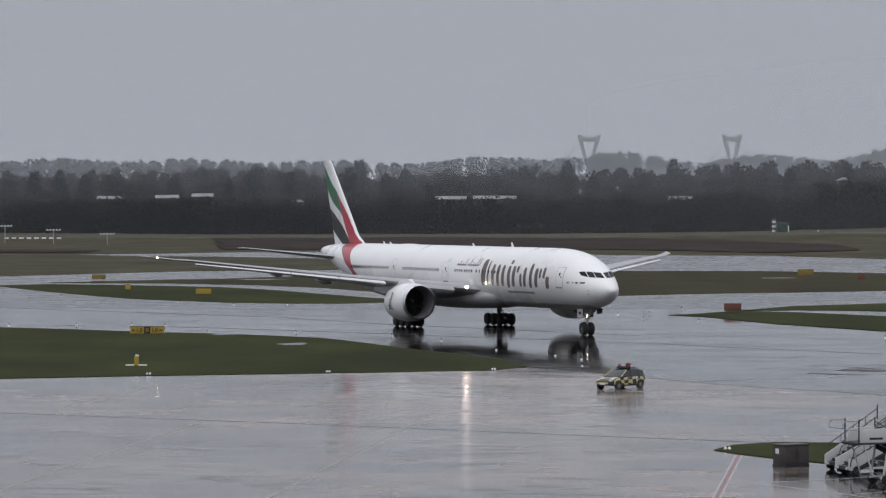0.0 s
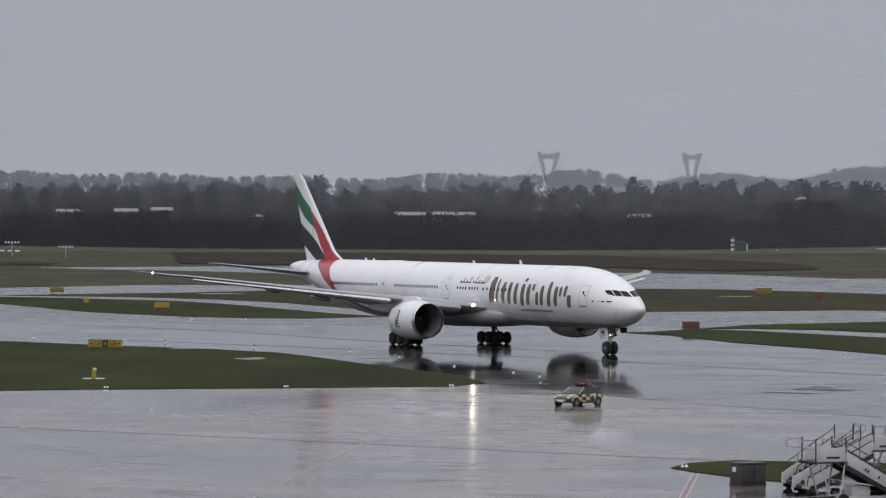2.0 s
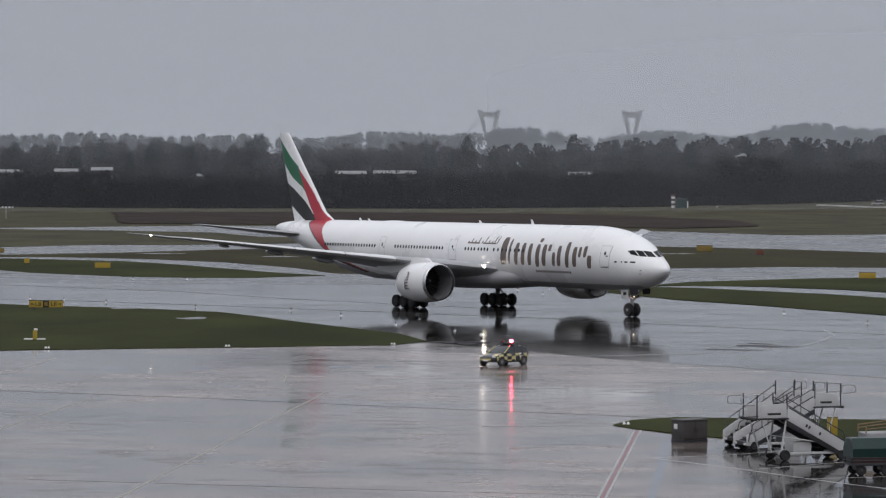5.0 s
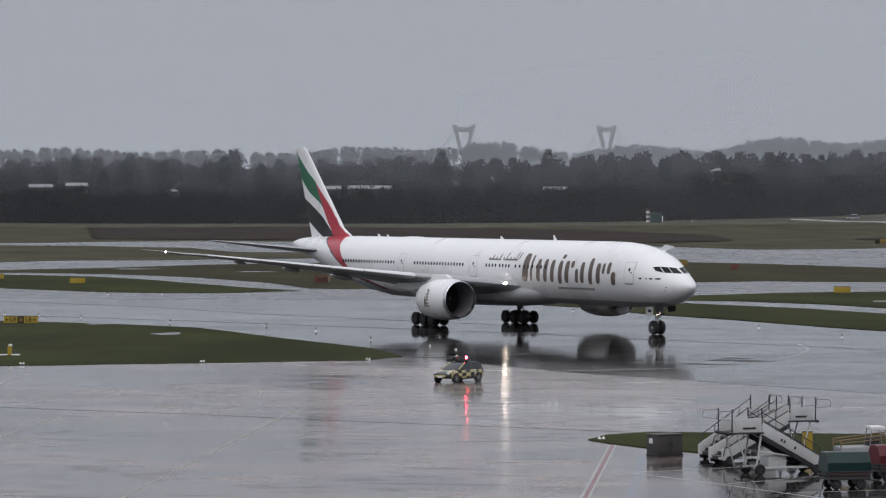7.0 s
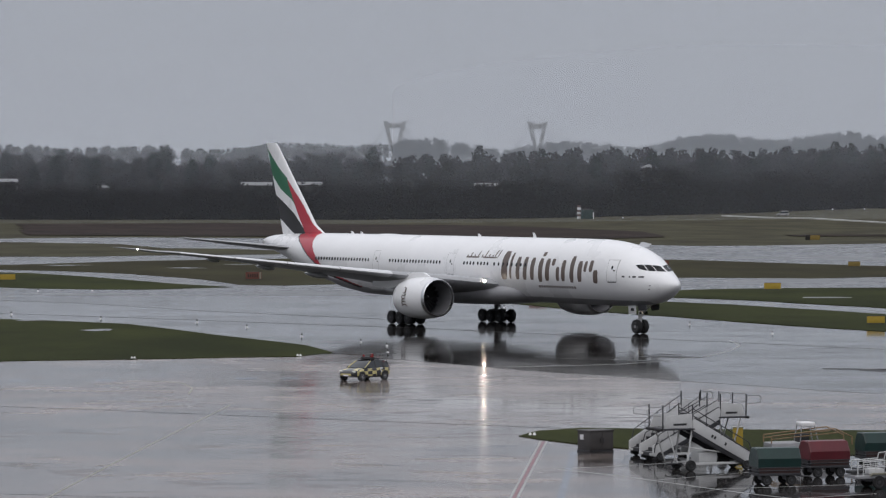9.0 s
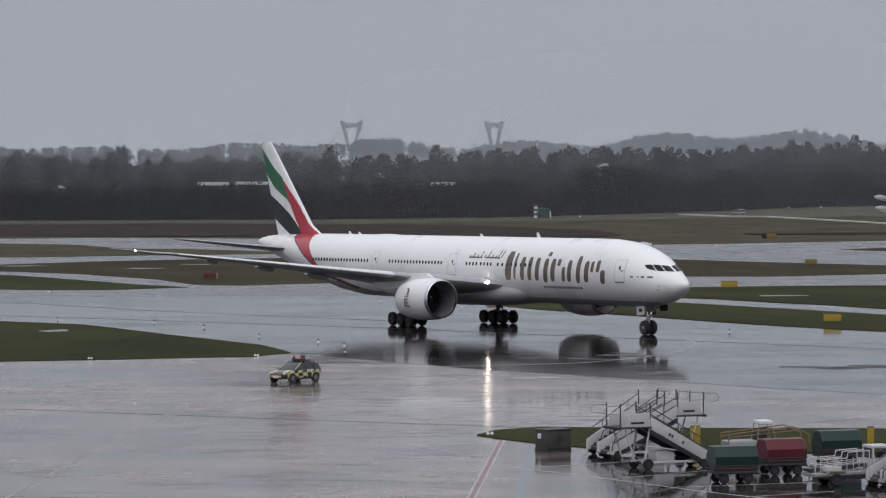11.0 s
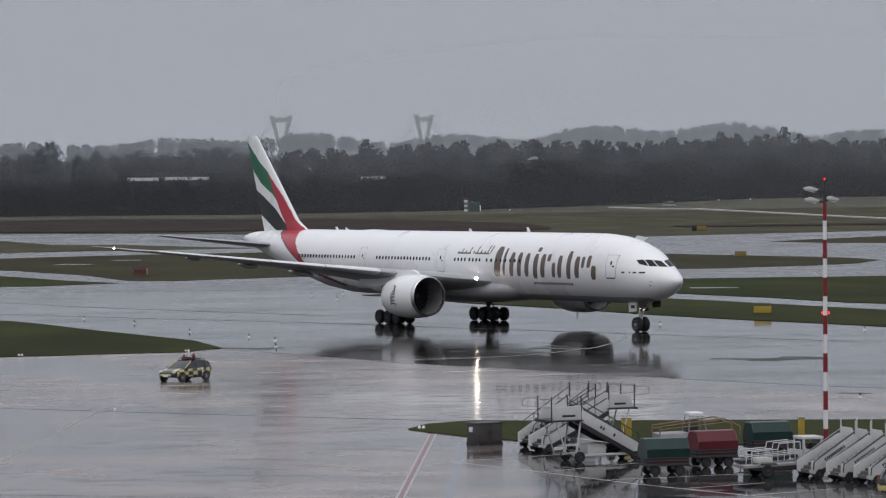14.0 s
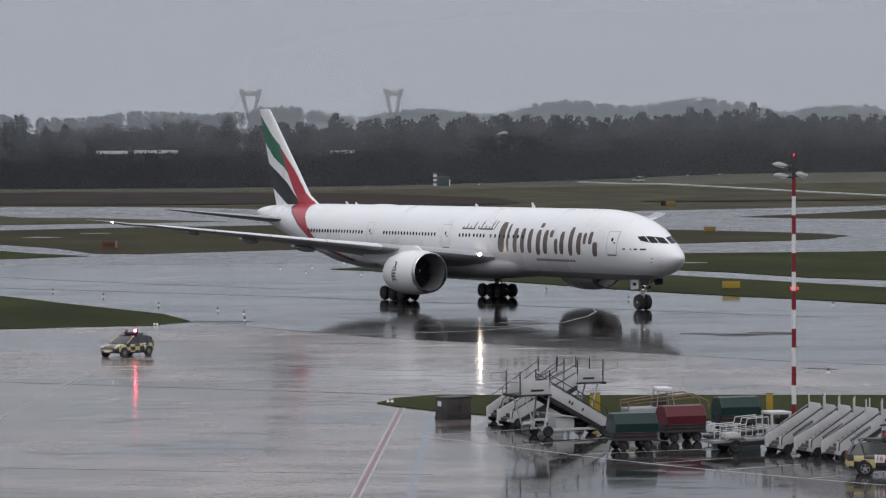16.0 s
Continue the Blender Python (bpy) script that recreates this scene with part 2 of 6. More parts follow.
PAINT_YELLOW = mat("worn_pale_yellow_line_paint", (0.24, 0.23, 0.18), 0.35, vary=0.3, scale=0.8)
PAINT_BLUE = mat("faded_blue_stand_marking", (0.13, 0.15, 0.185), 0.2, vary=0.3, scale=0.8)
PALE_ROAD = mat("pale_wet_gravel_road", (0.42, 0.41, 0.40), 0.6, vary=0.2, scale=0.2)
TAR = mat("black_joint_sealant", (0.012, 0.012, 0.013), 0.5, vary=0.3, scale=0.6)


# ---- building helpers ----
def part(name, bm, material, parent=None, label="", smooth=40):
    """Link a bmesh as one mesh object, under a thing or a part."""
    me = bpy.data.meshes.new(name)
    bmesh.ops.recalc_face_normals(bm, faces=bm.faces)
    bm.to_mesh(me)
    bm.free()
    for m in (material if isinstance(material, (list, tuple)) else [material]):
        me.materials.append(m)
    if smooth:
        me.shade_smooth()
        me.set_sharp_from_angle(angle=radians(smooth))
    ob = new(name, me)
    if parent is not None:
        ob.parent = parent
    if label:
        ob["label"] = label
    return ob


def again(name, ob, m, parent=None):
    """Another object on the same mesh."""
    o = new(name, ob.data)
    o.parent = parent if parent is not None else ob.parent
    o.matrix_basis = m
    return o


def thing(name, label, category, group="", kind="", at=None):
    ob = tagged(new(name), label, category, group, kind)
    ob.empty_display_size = 0.2
    if at is not None:
        ob.matrix_basis = at
    return ob


def B():
    return bmesh.new()


def box(bm, c, s, m=None, bevel=0.0):
    """A block: centre, size, an optional turn, bevelled edges."""
    mm = Matrix.Translation(c) @ (m or Matrix.Identity(4)) @ Matrix.Diagonal((*s, 1))
    r = bmesh.ops.create_cube(bm, size=1.0, matrix=mm)
    if bevel:
        es = list({e for v in r["verts"] for e in v.link_edges})
        bmesh.ops.bevel(bm, geom=es, offset=bevel, segments=2, profile=0.6, affect="EDGES")
    return bm


def bar(bm, a, b, r, r2=None, n=8):
    """A round bar from a to b."""
    a, b = Vector(a), Vector(b)
    d = b - a
    q = d.to_track_quat("Z", "Y").to_matrix().to_4x4()
    bmesh.ops.create_cone(bm, cap_ends=True, segments=n, radius1=r, radius2=r if r2 is None else r2, depth=d.length,
                          matrix=Matrix.Translation((a + b) / 2) @ q)
    return bm


def pipe(bm, pts, r, n=8):
    for a, b in zip(pts, pts[1:]):
        bar(bm, a, b, r, n=n)
    return bm


def loft(bm, rings, caps=(True, True)):
    """Skin closed rings of points, end to end. Returns the faces."""
    vs = [[bm.verts.new(p) for p in ring] for ring in rings]
    n = len(rings[0])
    fs = []
    for a, b in zip(vs, vs[1:]):
        for i in range(n):
            fs.append(bm.faces.new((a[i], a[(i + 1) % n], b[(i + 1) % n], b[i])))
    if caps[0]:
        bm.faces.new(vs[0])
    if caps[1]:
        bm.faces.new(vs[-1])
    return fs


def lathe(bm, profile, m=None, n=32, close=False):
    """Turn a profile of (along, radius) about the local x axis."""
    m = m or Matrix.Identity(4)
    rings = [[m @ Vector((x, r * math.cos(2 * math.pi * i / n), r * math.sin(2 * math.pi * i / n))) for i in range(n)] for x, r in profile]
    return loft(bm, rings, (not close, not close))


def prism(bm, pts, depth, m=None, bevel=0.0):
    """A flat outline in local x-z, given depth along local y (centred)."""
    m = m or Matrix.Identity(4)
    a = [bm.verts.new(m @ Vector((x, -depth / 2, z))) for x, z in pts]
    b = [bm.verts.new(m @ Vector((x, depth / 2, z))) for x, z in pts]
    fs = [bm.faces.new(a), bm.faces.new(list(reversed(b)))]
    for i in range(len(pts)):
        j = (i + 1) % len(pts)
        fs.append(bm.faces.new((a[i], b[i], b[j], a[j])))
    if bevel:
        es = list({e for f in fs for e in f.edges})
        bmesh.ops.bevel(bm, geom=es, offset=bevel, segments=2, profile=0.6, affect="EDGES")
    return bm


def lerp(xs, ys, x):
    return float(np.interp(x, xs, ys))


# ---- ground ----
def rise(x, y):
    """The field climbs gently towards the far woods in the east; low hills lie behind them."""
    s = min(1, max(0, (y - 1000) / 700))
    e = min(1, max(0, (x - 40) / 220))
    hill = min(1, max(0, (y - 1850) / 350))
    return 5.2 * s * s * (3 - 2 * s) * e + 10.5 * hill * hill * (3 - 2 * hill)


def make_ground():
    bm = B()
    xs = [-4900, -2500, -1200, -600, -300, -150] + list(range(-80, 420, 40)) + [480, 700, 1200, 2500, 4900]
    ys = [-4900, -2000, -600, -100, 200, 500, 700, 850, 950] + list(range(1000, 2300, 50)) + [2600, 3200, 4900]
    grid = [[bm.verts.new((x, y, rise(x, y) - 0.06)) for x in xs] for y in ys]
    for a, b in zip(grid, grid[1:]):
        for i in range(len(xs) - 1):
            bm.faces.new((a[i], a[i + 1], b[i + 1], b[i]))
    tagged(part("ground", bm, FIELD), "rough brown-green winter grassland of the airfield", "ground", kind="structure")


def outline(pts, step=4.0, wobble=0.0, seed=0):
    """Walk round a closed outline in short steps, with a slightly uneven line."""
    out = []
    for (x0, y0), (x1, y1) in zip(pts, pts[1:] + pts[:1]):
        n = max(1, int(math.hypot(x1 - x0, y1 - y0) / step))
        for i in range(n):
            x, y = x0 + (x1 - x0) * i / n, y0 + (y1 - y0) * i / n
            w = noise.noise_vector(Vector((x * 0.11, y * 0.05, seed))) * wobble
            out.append((x + w.x, y + w.y * 1.6))
    return out


def slab(name, pts, z0, z1, material):
    bm = B()
    top = [bm.verts.new((x, y, z1)) for x, y in pts]
    low = [bm.verts.new((x, y, z0)) for x, y in pts]
    for i in range(len(pts)):
        j = (i + 1) % len(pts)
        bm.faces.new((top[i], top[j], low[j], low[i]))
    es = [bm.edges.get((top[i], top[(i + 1) % len(pts)])) for i in range(len(pts))]
    bmesh.ops.triangle_fill(bm, edges=es, use_beauty=True)
    return part(name, bm, material, smooth=0)


def make_pavement():
    edge = [(-900, -300), (900, -300), (900, 1030), (260, 985), (198, 922), (168, 892), (136, 866), (118, 848), (101, 842), (79, 893), (43, 905),
            (20, 945), (0, 960), (-30, 972), (-49, 962), (-69, 939), (-92, 921), (-900, 800)]
    tagged(slab("pavement", edge, -0.3, 0.0, TAXIWAY), "rain-wet dark taxiway paving with a film of water", "pavement", kind="structure")
    near = [(-890, -290), (890, -290), (890, -100), (140, 165), (90, 203), (50, 234), (44.8, 239), (38.5, 247), (28.8, 262), (20.5, 274), (13.9, 288), (7, 301.5), (-8, 300), (-120, 280),
            (-890, 260)]
    tagged(slab("apron", near, -0.1, 0.006, APRON), "rain-wet grey concrete apron in large slabs with pools", "pavement", kind="structure")
    yard = outline([(20.4, 190.6), (19.0, 183), (18.6, 172), (16.4, 152), (14.4, 134), (13, 115), (200, 90), (200, 150), (92, 171), (44, 183.5), (30, 187.5), (23, 190), (21.4, 190.9)], 1.0, 0.9, 4)
    tagged(slab("parking_area", yard, -0.1, 0.0095, PARKING), "rain-wet dark asphalt parking area that mirrors the equipment", "pavement", kind="structure")
    far = [(-890, 470), (-60, 470), (-10, 458), (30, 462), (60, 452), (90, 430), (890, 300), (890, 1020), (260, 984), (198, 921), (168, 891), (136, 865), (118, 847), (101, 841), (79, 892),
           (43, 904), (20, 944), (0, 959), (-30, 971), (-49, 961), (-69, 938), (-92, 920), (-890, 800)]
    tagged(slab("far_taxiway", far, -0.1, 0.005, FAR_PAVING), "wet pale concrete of the farther taxiways", "pavement", kind="structure")


ISLANDS = [
    ("between apron and taxiway", [(7, 303), (4, 296.5), (-8, 292), (-23, 288), (-34, 283.5), (-120, 262), (-120, 430), (-48, 397), (-41, 392), (-32, 384), (-22, 377),
                                   (-12, 366), (-4, 343), (1, 328), (5, 317)]),
    ("beside the curved taxiway", [(-2, 498), (-8, 510), (-15, 529), (-24, 555), (-34, 577), (-53, 593), (-64, 598), (-72, 590), (-57, 545), (-43, 510), (-29, 492),
                                   (-20, 487), (-12, 487)]),
    ("between two taxiways", [(-66, 608), (-55, 622), (-37, 640), (-20, 668), (2, 688), (33, 704), (61, 703), (82, 680), (99, 647), (113, 624), (120, 608), (121, 592),
                              (114, 573), (105, 561), (84, 546), (67, 551), (47, 540), (34, 533), (25, 524), (17, 517), (5, 507), (-1, 510), (-7, 540), (-18, 572),
                              (-30, 592), (-45, 604)]),
    ("along the far taxiway", [(25, 744), (2, 732), (-20, 721), (-31, 710), (-47, 709), (-61, 688), (-79, 660), (-160, 600), (-900, 560), (-900, 790), (-92, 921), (-73, 893),
                               (-52, 883), (-29, 857), (-18, 804), (-4, 797), (14, 762)]),
    ("at the far taxiway's fork", [(134, 770), (150, 796), (168, 822), (183, 851), (300, 930), (300, 690), (158, 738), (141, 749)]),
    ("tapering beside the taxiway", [(27, 437), (31, 442), (36, 453), (43, 447), (49, 437), (56, 425), (64, 405), (79, 366), (130, 290), (120, 250), (70, 328), (64, 340),
                                     (56, 356), (51, 368), (44, 388), (37, 406), (31, 429)]),
    ("between the taxiway arms", [(37, 454), (45, 472), (54, 481), (64, 490), (77, 495), (97, 497), (108, 500), (200, 530), (200, 230), (140, 302), (83, 388), (77, 397),
                                  (71, 417), (66, 428), (61, 441), (52, 454), (44, 457)]),
    ("behind the parked stairs", [(15, 202), (16.3, 206), (19, 208.5), (23, 207.5), (32, 206.3), (44, 204.5), (90, 196), (90, 172), (44, 184), (30, 187.5), (23, 190),
                                  (20, 192), (18, 195), (16, 199)]),
]


def make_islands():
    for i, (where, pts) in enumerate(ISLANDS):
        ob = slab("grass_island", outline(pts, 5.0 if i else 2.5, 0.35 if i < 7 else 0.12, i), -0.2, 0.05, {2: OLIVE, 3: FIELD, 4: OLIVE}.get(i, GRASS))
        tagged(ob, "short wet green grass island " + where, "grass", kind="structure")


make_ground()
make_pavement()
make_islands()


STAIN = mat("dark_worn_asphalt", (0.012, 0.012, 0.013), 0.55, vary=0.3, scale=0.5)


# ---- markings, joints and stains on the paving ----
def strip(bm, pts, width, z):
    """A flat ribbon with a little thickness along a line of points."""
    pts = [Vector((x, y, 0)) for x, y in pts]
    rows = []
    z += 0.008
    for i, p in enumerate(pts):
        d = (pts[min(i + 1, len(pts) - 1)] - pts[max(i - 1, 0)]).normalized()
        nrm = Vector((-d.y, d.x, 0)) * width / 2
        rows.append([bm.verts.new((*(p + nrm).xy, z)), bm.verts.new((*(p - nrm).xy, z)), bm.verts.new((*(p - nrm).xy, z - 0.02)), bm.verts.new((*(p + nrm).xy, z - 0.02))])
    for a, b in zip(rows, rows[1:]):
        for k in range(4):
            bm.faces.new((a[k], a[(k + 1) % 4], b[(k + 1) % 4], b[k]))
    return bm


def marking(name, pts, width, material, label, z=0.005):
    return tagged(part(name, strip(B(), pts, width, z), material, smooth=0), label, "marking", kind="structure")


def shifted(pts, d):
    (x0, y0), (x1, y1) = pts[0], pts[-1]
    n = math.hypot(x1 - x0, y1 - y0)
    return [(x - (y1 - y0) / n * d, y + (x1 - x0) / n * d) for x, y in pts]


def make_markings():
    stand = [(8.5, 134), (10, 147), (16, 198.2)]
    marking("stand_line_red", stand, 0.16, PAINT_RED, "worn red centre of a stand lead-in line")
    for d in (-0.16, 0.16):
        marking("stand_line_white", shifted(stand, d), 0.12, PAINT_LINE, "worn white edge of a stand lead-in line", 0.006)
    marking("stand_line_blue", [(11, 138), (12.2, 147), (17, 191)], 0.35, PAINT_BLUE, "faded pale blue line beside the stand line", 0.004)
    marking("taxi_line", [(-9.5, 156), (-8, 170), (-5, 197), (-1, 231.5)], 0.13, PAINT_YELLOW, "worn pale yellow taxi line")
    marking("taxi_line", [(-23, 156), (-20.9, 174), (-18.1, 201), (-15.2, 226)], 0.13, PAINT_YELLOW, "worn pale yellow taxi line")
    marking("taxi_curve", [(-24, 236), (-24.9, 240), (-25, 244.5), (-24, 250), (-22.7, 257), (-21.3, 275)], 0.13, PAINT_YELLOW, "worn curve of a pale taxi line")
    marking("taxi_curve", [(-8.5, 259.6), (-7.2, 259.6), (-5.6, 259), (-4.4, 256.5), (-3.7, 251), (-3.8, 244)], 0.15, PAINT_YELLOW, "worn curve of a pale taxi line")
    marking("taxi_curve", [(18, 279), (24, 281), (29.1, 284), (32.7, 288.7), (37.3, 297), (40.6, 307.5), (42.4, 316), (42.9, 321), (42.9, 326)], 0.16, PAINT_LINE,
            "worn white curve of a taxi line across the wet concrete")
    marking("stand_edge", [(15, 178.8), (17.8, 174), (22.2, 164.5), (26, 158), (28.9, 153.8), (34, 147)], 0.16, PAINT_LINE, "worn white edge line of the parking area")
    for pts in ([(15, 178.8), (18.7, 180.5), (21.8, 183)], [(18.9, 171.5), (24.4, 176.5)], [(21.2, 166.5), (27.8, 168.8)], [(23.8, 161.2), (28.2, 163.8)], [(26.1, 157.2), (30.7, 160.2)],
                [(29.5, 153), (33.5, 156)]):
        marking("bay_line", pts, 0.12, PAINT_LINE, "worn white bay line of the parking area")
    for k in range(9):
        x = -7 + k * 2.35
        marking("dash", [(x, 152.7), (x + 1.25, 152.7)], 0.13, PAINT_LINE, "worn white dash of a service road line")
    for x0, x1, y in ((-16.8, -15.3, 261), (-10.7, -9.2, 261), (-0.8, 0.7, 263), (2.4, 3.7, 263)):
        marking("stand_spot", [(x0, y), (x1, y)], 2.4, PAINT_BLUE, "faded pale blue spot painted on the concrete")
    for pts, w in (([(-60, 257), (-29, 238.2), (-10, 227), (7, 215.5), (17, 209.2), (28, 202)], 0.22), ([(7, 301.5), (13.9, 288), (20.5, 274), (28.8, 262), (38.5, 247), (44.8, 239), (50, 234), (90, 203)], 0.25),
                   ([(-60, 409), (-49, 406), (-30, 400), (-11, 383), (17, 355), (32, 336), (60, 302)], 0.3), ([(-70, 484), (-56, 470), (-19, 431), (-5, 405), (20, 372)], 0.3),
                   ([(-14, 166), (4, 160), (14, 157)], 0.06)):
        marking("joint", pts, w, TAR, "dark sealed joint in the concrete", 0.004)
    for pts, w in (([(29, 291), (31, 289.5), (33.2, 289)], 1.4), ([(32, 297), (34, 296), (36, 294)], 2.6), ([(33.5, 301), (35.2, 299)], 1.2), ([(44.5, 231), (46.2, 229.5)], 1.0),
                   ([(7.2, 302.8), (9, 302.1), (12.2, 302.4)], 1.3), ([(9.5, 299.6), (11, 299.2)], 0.9), ([(3.6, 297.6), (5.2, 299.2), (6.6, 301.2)], 1.0),
                   ([(43.5, 276.6), (47, 275.2), (52, 274.6)], 1.8), ([(46.3, 272.6), (48.6, 274.4)], 2.4), ([(49, 278), (52, 276.6)], 1.8)):
        marking("stain", pts, w, STAIN, "dark worn patch on the wet paving", 0.003)
    road = [(184, 1413), (194, 1362), (205, 1345), (217, 1257), (227, 1166), (236, 1099), (250, 1000)]
    bm = B()
    rows = []
    for k in range(61):
        u = k / 10
        i = min(5, int(u))
        x, y = (road[i][j] + (road[i + 1][j] - road[i][j]) * (u - i) for j in (0, 1))
        top = rise(x, y) + 0.3
        rows.append([bm.verts.new((x + d, y, z)) for d, z in ((-1.5, top), (1.5, top), (1.5, top - 0.5), (-1.5, top - 0.5))])
    for a, b in zip(rows, rows[1:]):
        for k in range(4):
            bm.faces.new((a[k], a[(k + 1) % 4], b[(k + 1) % 4], b[k]))
    tagged(part("distant_road", bm, PALE_ROAD, smooth=0), "pale narrow perimeter road across the field", "road", kind="structure")


make_markings()


def field_patch(pts, label):
    bm = B()
    step = outline(pts, 12, 3.0, 7)
    vs = [bm.verts.new((x, y, rise(x, y) + 0.12)) for x, y in step]
    es = [bm.edges.new((vs[i], vs[(i + 1) % len(vs)])) for i in range(len(vs))]
    bmesh.ops.triangle_fill(bm, edges=es, use_beauty=True)
    tagged(part("heath_patch", bm, HEATH, smooth=0), label, "field", kind="structure")


HEATH = grass_mat("dark_brown_heath", (0.024, 0.019, 0.017), (0.042, 0.031, 0.027))
field_patch([(-60, 1010), (0, 990), (48, 1000), (60, 985), (84, 940), (112, 985), (118, 1090), (95, 1190), (70, 1260), (-10, 1330), (-80, 1290)], "dark brown heath in the rough field")
field_patch([(-300, 930), (-125, 950), (-92, 960), (-92, 1000), (-160, 1040), (-300, 1050)], "dark brown strip of heath in the rough field")
field_patch([(150, 1000), (262, 1035), (262, 1060), (150, 1030)], "dark brown strip of heath in the rough field")


def make_puddles():
    for x, y, w in ((-10, 612, 3.2), (-1, 640, 2.6), (-31, 632, 4.0), (58, 640, 3.0), (-22, 376, 1.2), (71, 452, 3.0), (-14, 350, 1.4)):
        bm = B()
        ring = [(x + w * math.cos(a) * (1 + 0.25 * math.sin(3 * a + x)), y + 2.6 * math.sin(a) * (1 + 0.3 * math.cos(2 * a + y))) for a in [2 * math.pi * i / 18 for i in range(18)]]
        bm.faces.new([bm.verts.new((px, py, 0.056)) for px, py in ring])
        tagged(part("puddle", bm, FAR_PAVING, smooth=0), "shallow puddle shining in the short grass", "puddle", kind="structure")


make_puddles()


# ---- the airliner: x forward from the main gear, y to port, z up from the ground ----
FUS_S = [0.15, 0.22, 0.5, 1.0, 1.6, 2.4, 3.4, 4.6, 6, 8, 10.5, 12, 49, 52, 56, 60, 64, 68, 71, 72.6, 73.3]
FUS_T = [4.6, 4.82, 5.1, 5.45, 5.8, 6.24, 6.9, 7.58, 8.12, 8.52, 8.73, 8.75, 8.75, 8.75, 8.75, 8.74, 8.7, 8.6, 8.42, 8.2, 7.95]
FUS_B = [4.6, 4.38, 4.06, 3.7, 3.38, 3.08, 2.83, 2.65, 2.56, 2.51, 2.5, 2.5, 2.5, 2.58, 3.05, 3.95, 5.0, 6.05, 6.8, 7.2, 7.5]
FUS_W = [0.02, 0.3, 0.64, 1.05, 1.42, 1.82, 2.22, 2.58, 2.83, 3.0, 3.1, 3.1, 3.1, 3.09, 3.02, 2.78, 2.3, 1.6, 0.95, 0.5, 0.2]
NOSE_X = 37.1


def fus(s):
    return lerp(FUS_S, FUS_T, s), lerp(FUS_S, FUS_B, s), lerp(FUS_S, FUS_W, s)


def smooth_table():
    """Round off the corners of the tables a little."""
    ss = list(np.concatenate([0.15 + np.linspace(0, 1, 24) ** 2 * 4.0, np.arange(4.4, 12, 0.5), np.arange(12, 49, 1.0), np.arange(49, 66.5, 0.08), np.arange(66.5, 73.3, 0.3), [73.3]]))
    def filt(y):
        v = np.interp(ss, FUS_S, y)
        for _ in range(3):
            w = v.copy()
            w[4:-1] = (v[3:-2] + 2 * v[4:-1] + v[5:]) / 4
            v = w
        return v
    return ss, filt(FUS_T), filt(FUS_B), filt(FUS_W)


def side_y(x, z, off=0.0):
    """How far out the fuselage skin is at x and height z."""
    t, b, w = fus(NOSE_X - x)
    c, h = (t + b) / 2, (t - b) / 2
    return (w + off) * math.sqrt(max(0.0, 1 - ((z - c) / (h + off)) ** 2))


# boundaries of the flag that runs down the fin and round the tail: height against x
GREEN_UP = ([-35.8, -34.4, -32.8, -31.0, -30.3], [17.9, 16.75, 15.5, 14.45, 14.0])
GREEN_LOW = ([-35.2, -34.4, -32.8, -30.3, -29.3], [15.4, 14.7, 13.45, 12.3, 11.5])
BLACK_UP = ([-34.0, -33.4, -32.2, -29.7, -27.2], [12.8, 12.55, 12.04, 10.8, 8.9])
BLACK_LOW = ([-33.2, -32.5, -31.0, -29.7, -28.6], [10.3, 9.97, 9.23, 8.62, 8.2])
RED_BACK = ([8.6, 9.43, 10.62, 12.05, 13.6, 14.3], [-27.2, -27.8, -28.8, -29.75, -30.75, -31.2])


def fin_paint(x, z):
    """0 white, 1 red, 2 green, 3 black."""
    edge = lerp([7.9, 8.9, 9.6, 18.0], [-22.6, -24.4, -25.7, -33.4], z)
    if z < 14.6 and x > lerp(*RED_BACK, z):
        return 1 if x < edge - lerp([8.4, 9.2, 12.0, 14.6], [0.0, 0.22, 0.4, 1.15], z) else 0
    if lerp(*GREEN_LOW, x) < z < lerp(*GREEN_UP, x):
        return 2
    if lerp(*BLACK_LOW, x) < z < lerp(*BLACK_UP, x):
        return 3
    return 0


BAND_Z = [3.2, 3.7, 4.5, 5.2, 5.72, 6.44, 7.37, 8.25, 8.8]
BAND_FRONT = [-12.6, -14.6, -17.6, -19.6, -20.5, -21.35, -22.4, -23.3, -24.1]
BAND_BACK = [-13.0, -15.2, -18.6, -20.7, -21.5, -22.9, -24.6, -26.6, -28.0]


def fus_paint(x, z):
    if z > 3.3 and lerp(BAND_Z, BAND_BACK, z) < x < lerp(BAND_Z, BAND_FRONT, z):
        return 1
    if z > 3.3 and lerp(BAND_Z, BAND_BACK, z) - lerp([3.3, 5.0, 5.5], [1.0, 0.8, 0.28], z) < x <= lerp(BAND_Z, BAND_BACK, z):
        return 3
    # the underside is grey below a line that rises towards the tail
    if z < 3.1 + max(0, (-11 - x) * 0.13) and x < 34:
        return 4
    return 0


def make_fuselage(plane):
    bm = B()
    ss, tt, bb, ww = smooth_table()
    n = 128
    rings = []
    for s, t, b, w in zip(ss, tt, bb, ww):
        c, h = (t + b) / 2, (t - b) / 2
        rings.append([(NOSE_X - s, w * math.sin(2 * math.pi * i / n), c + h * math.cos(2 * math.pi * i / n)) for i in range(n)])
    for f in loft(bm, rings):
        c = f.calc_center_median()
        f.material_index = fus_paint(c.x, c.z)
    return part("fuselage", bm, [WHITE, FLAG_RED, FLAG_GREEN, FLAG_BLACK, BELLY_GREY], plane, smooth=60)


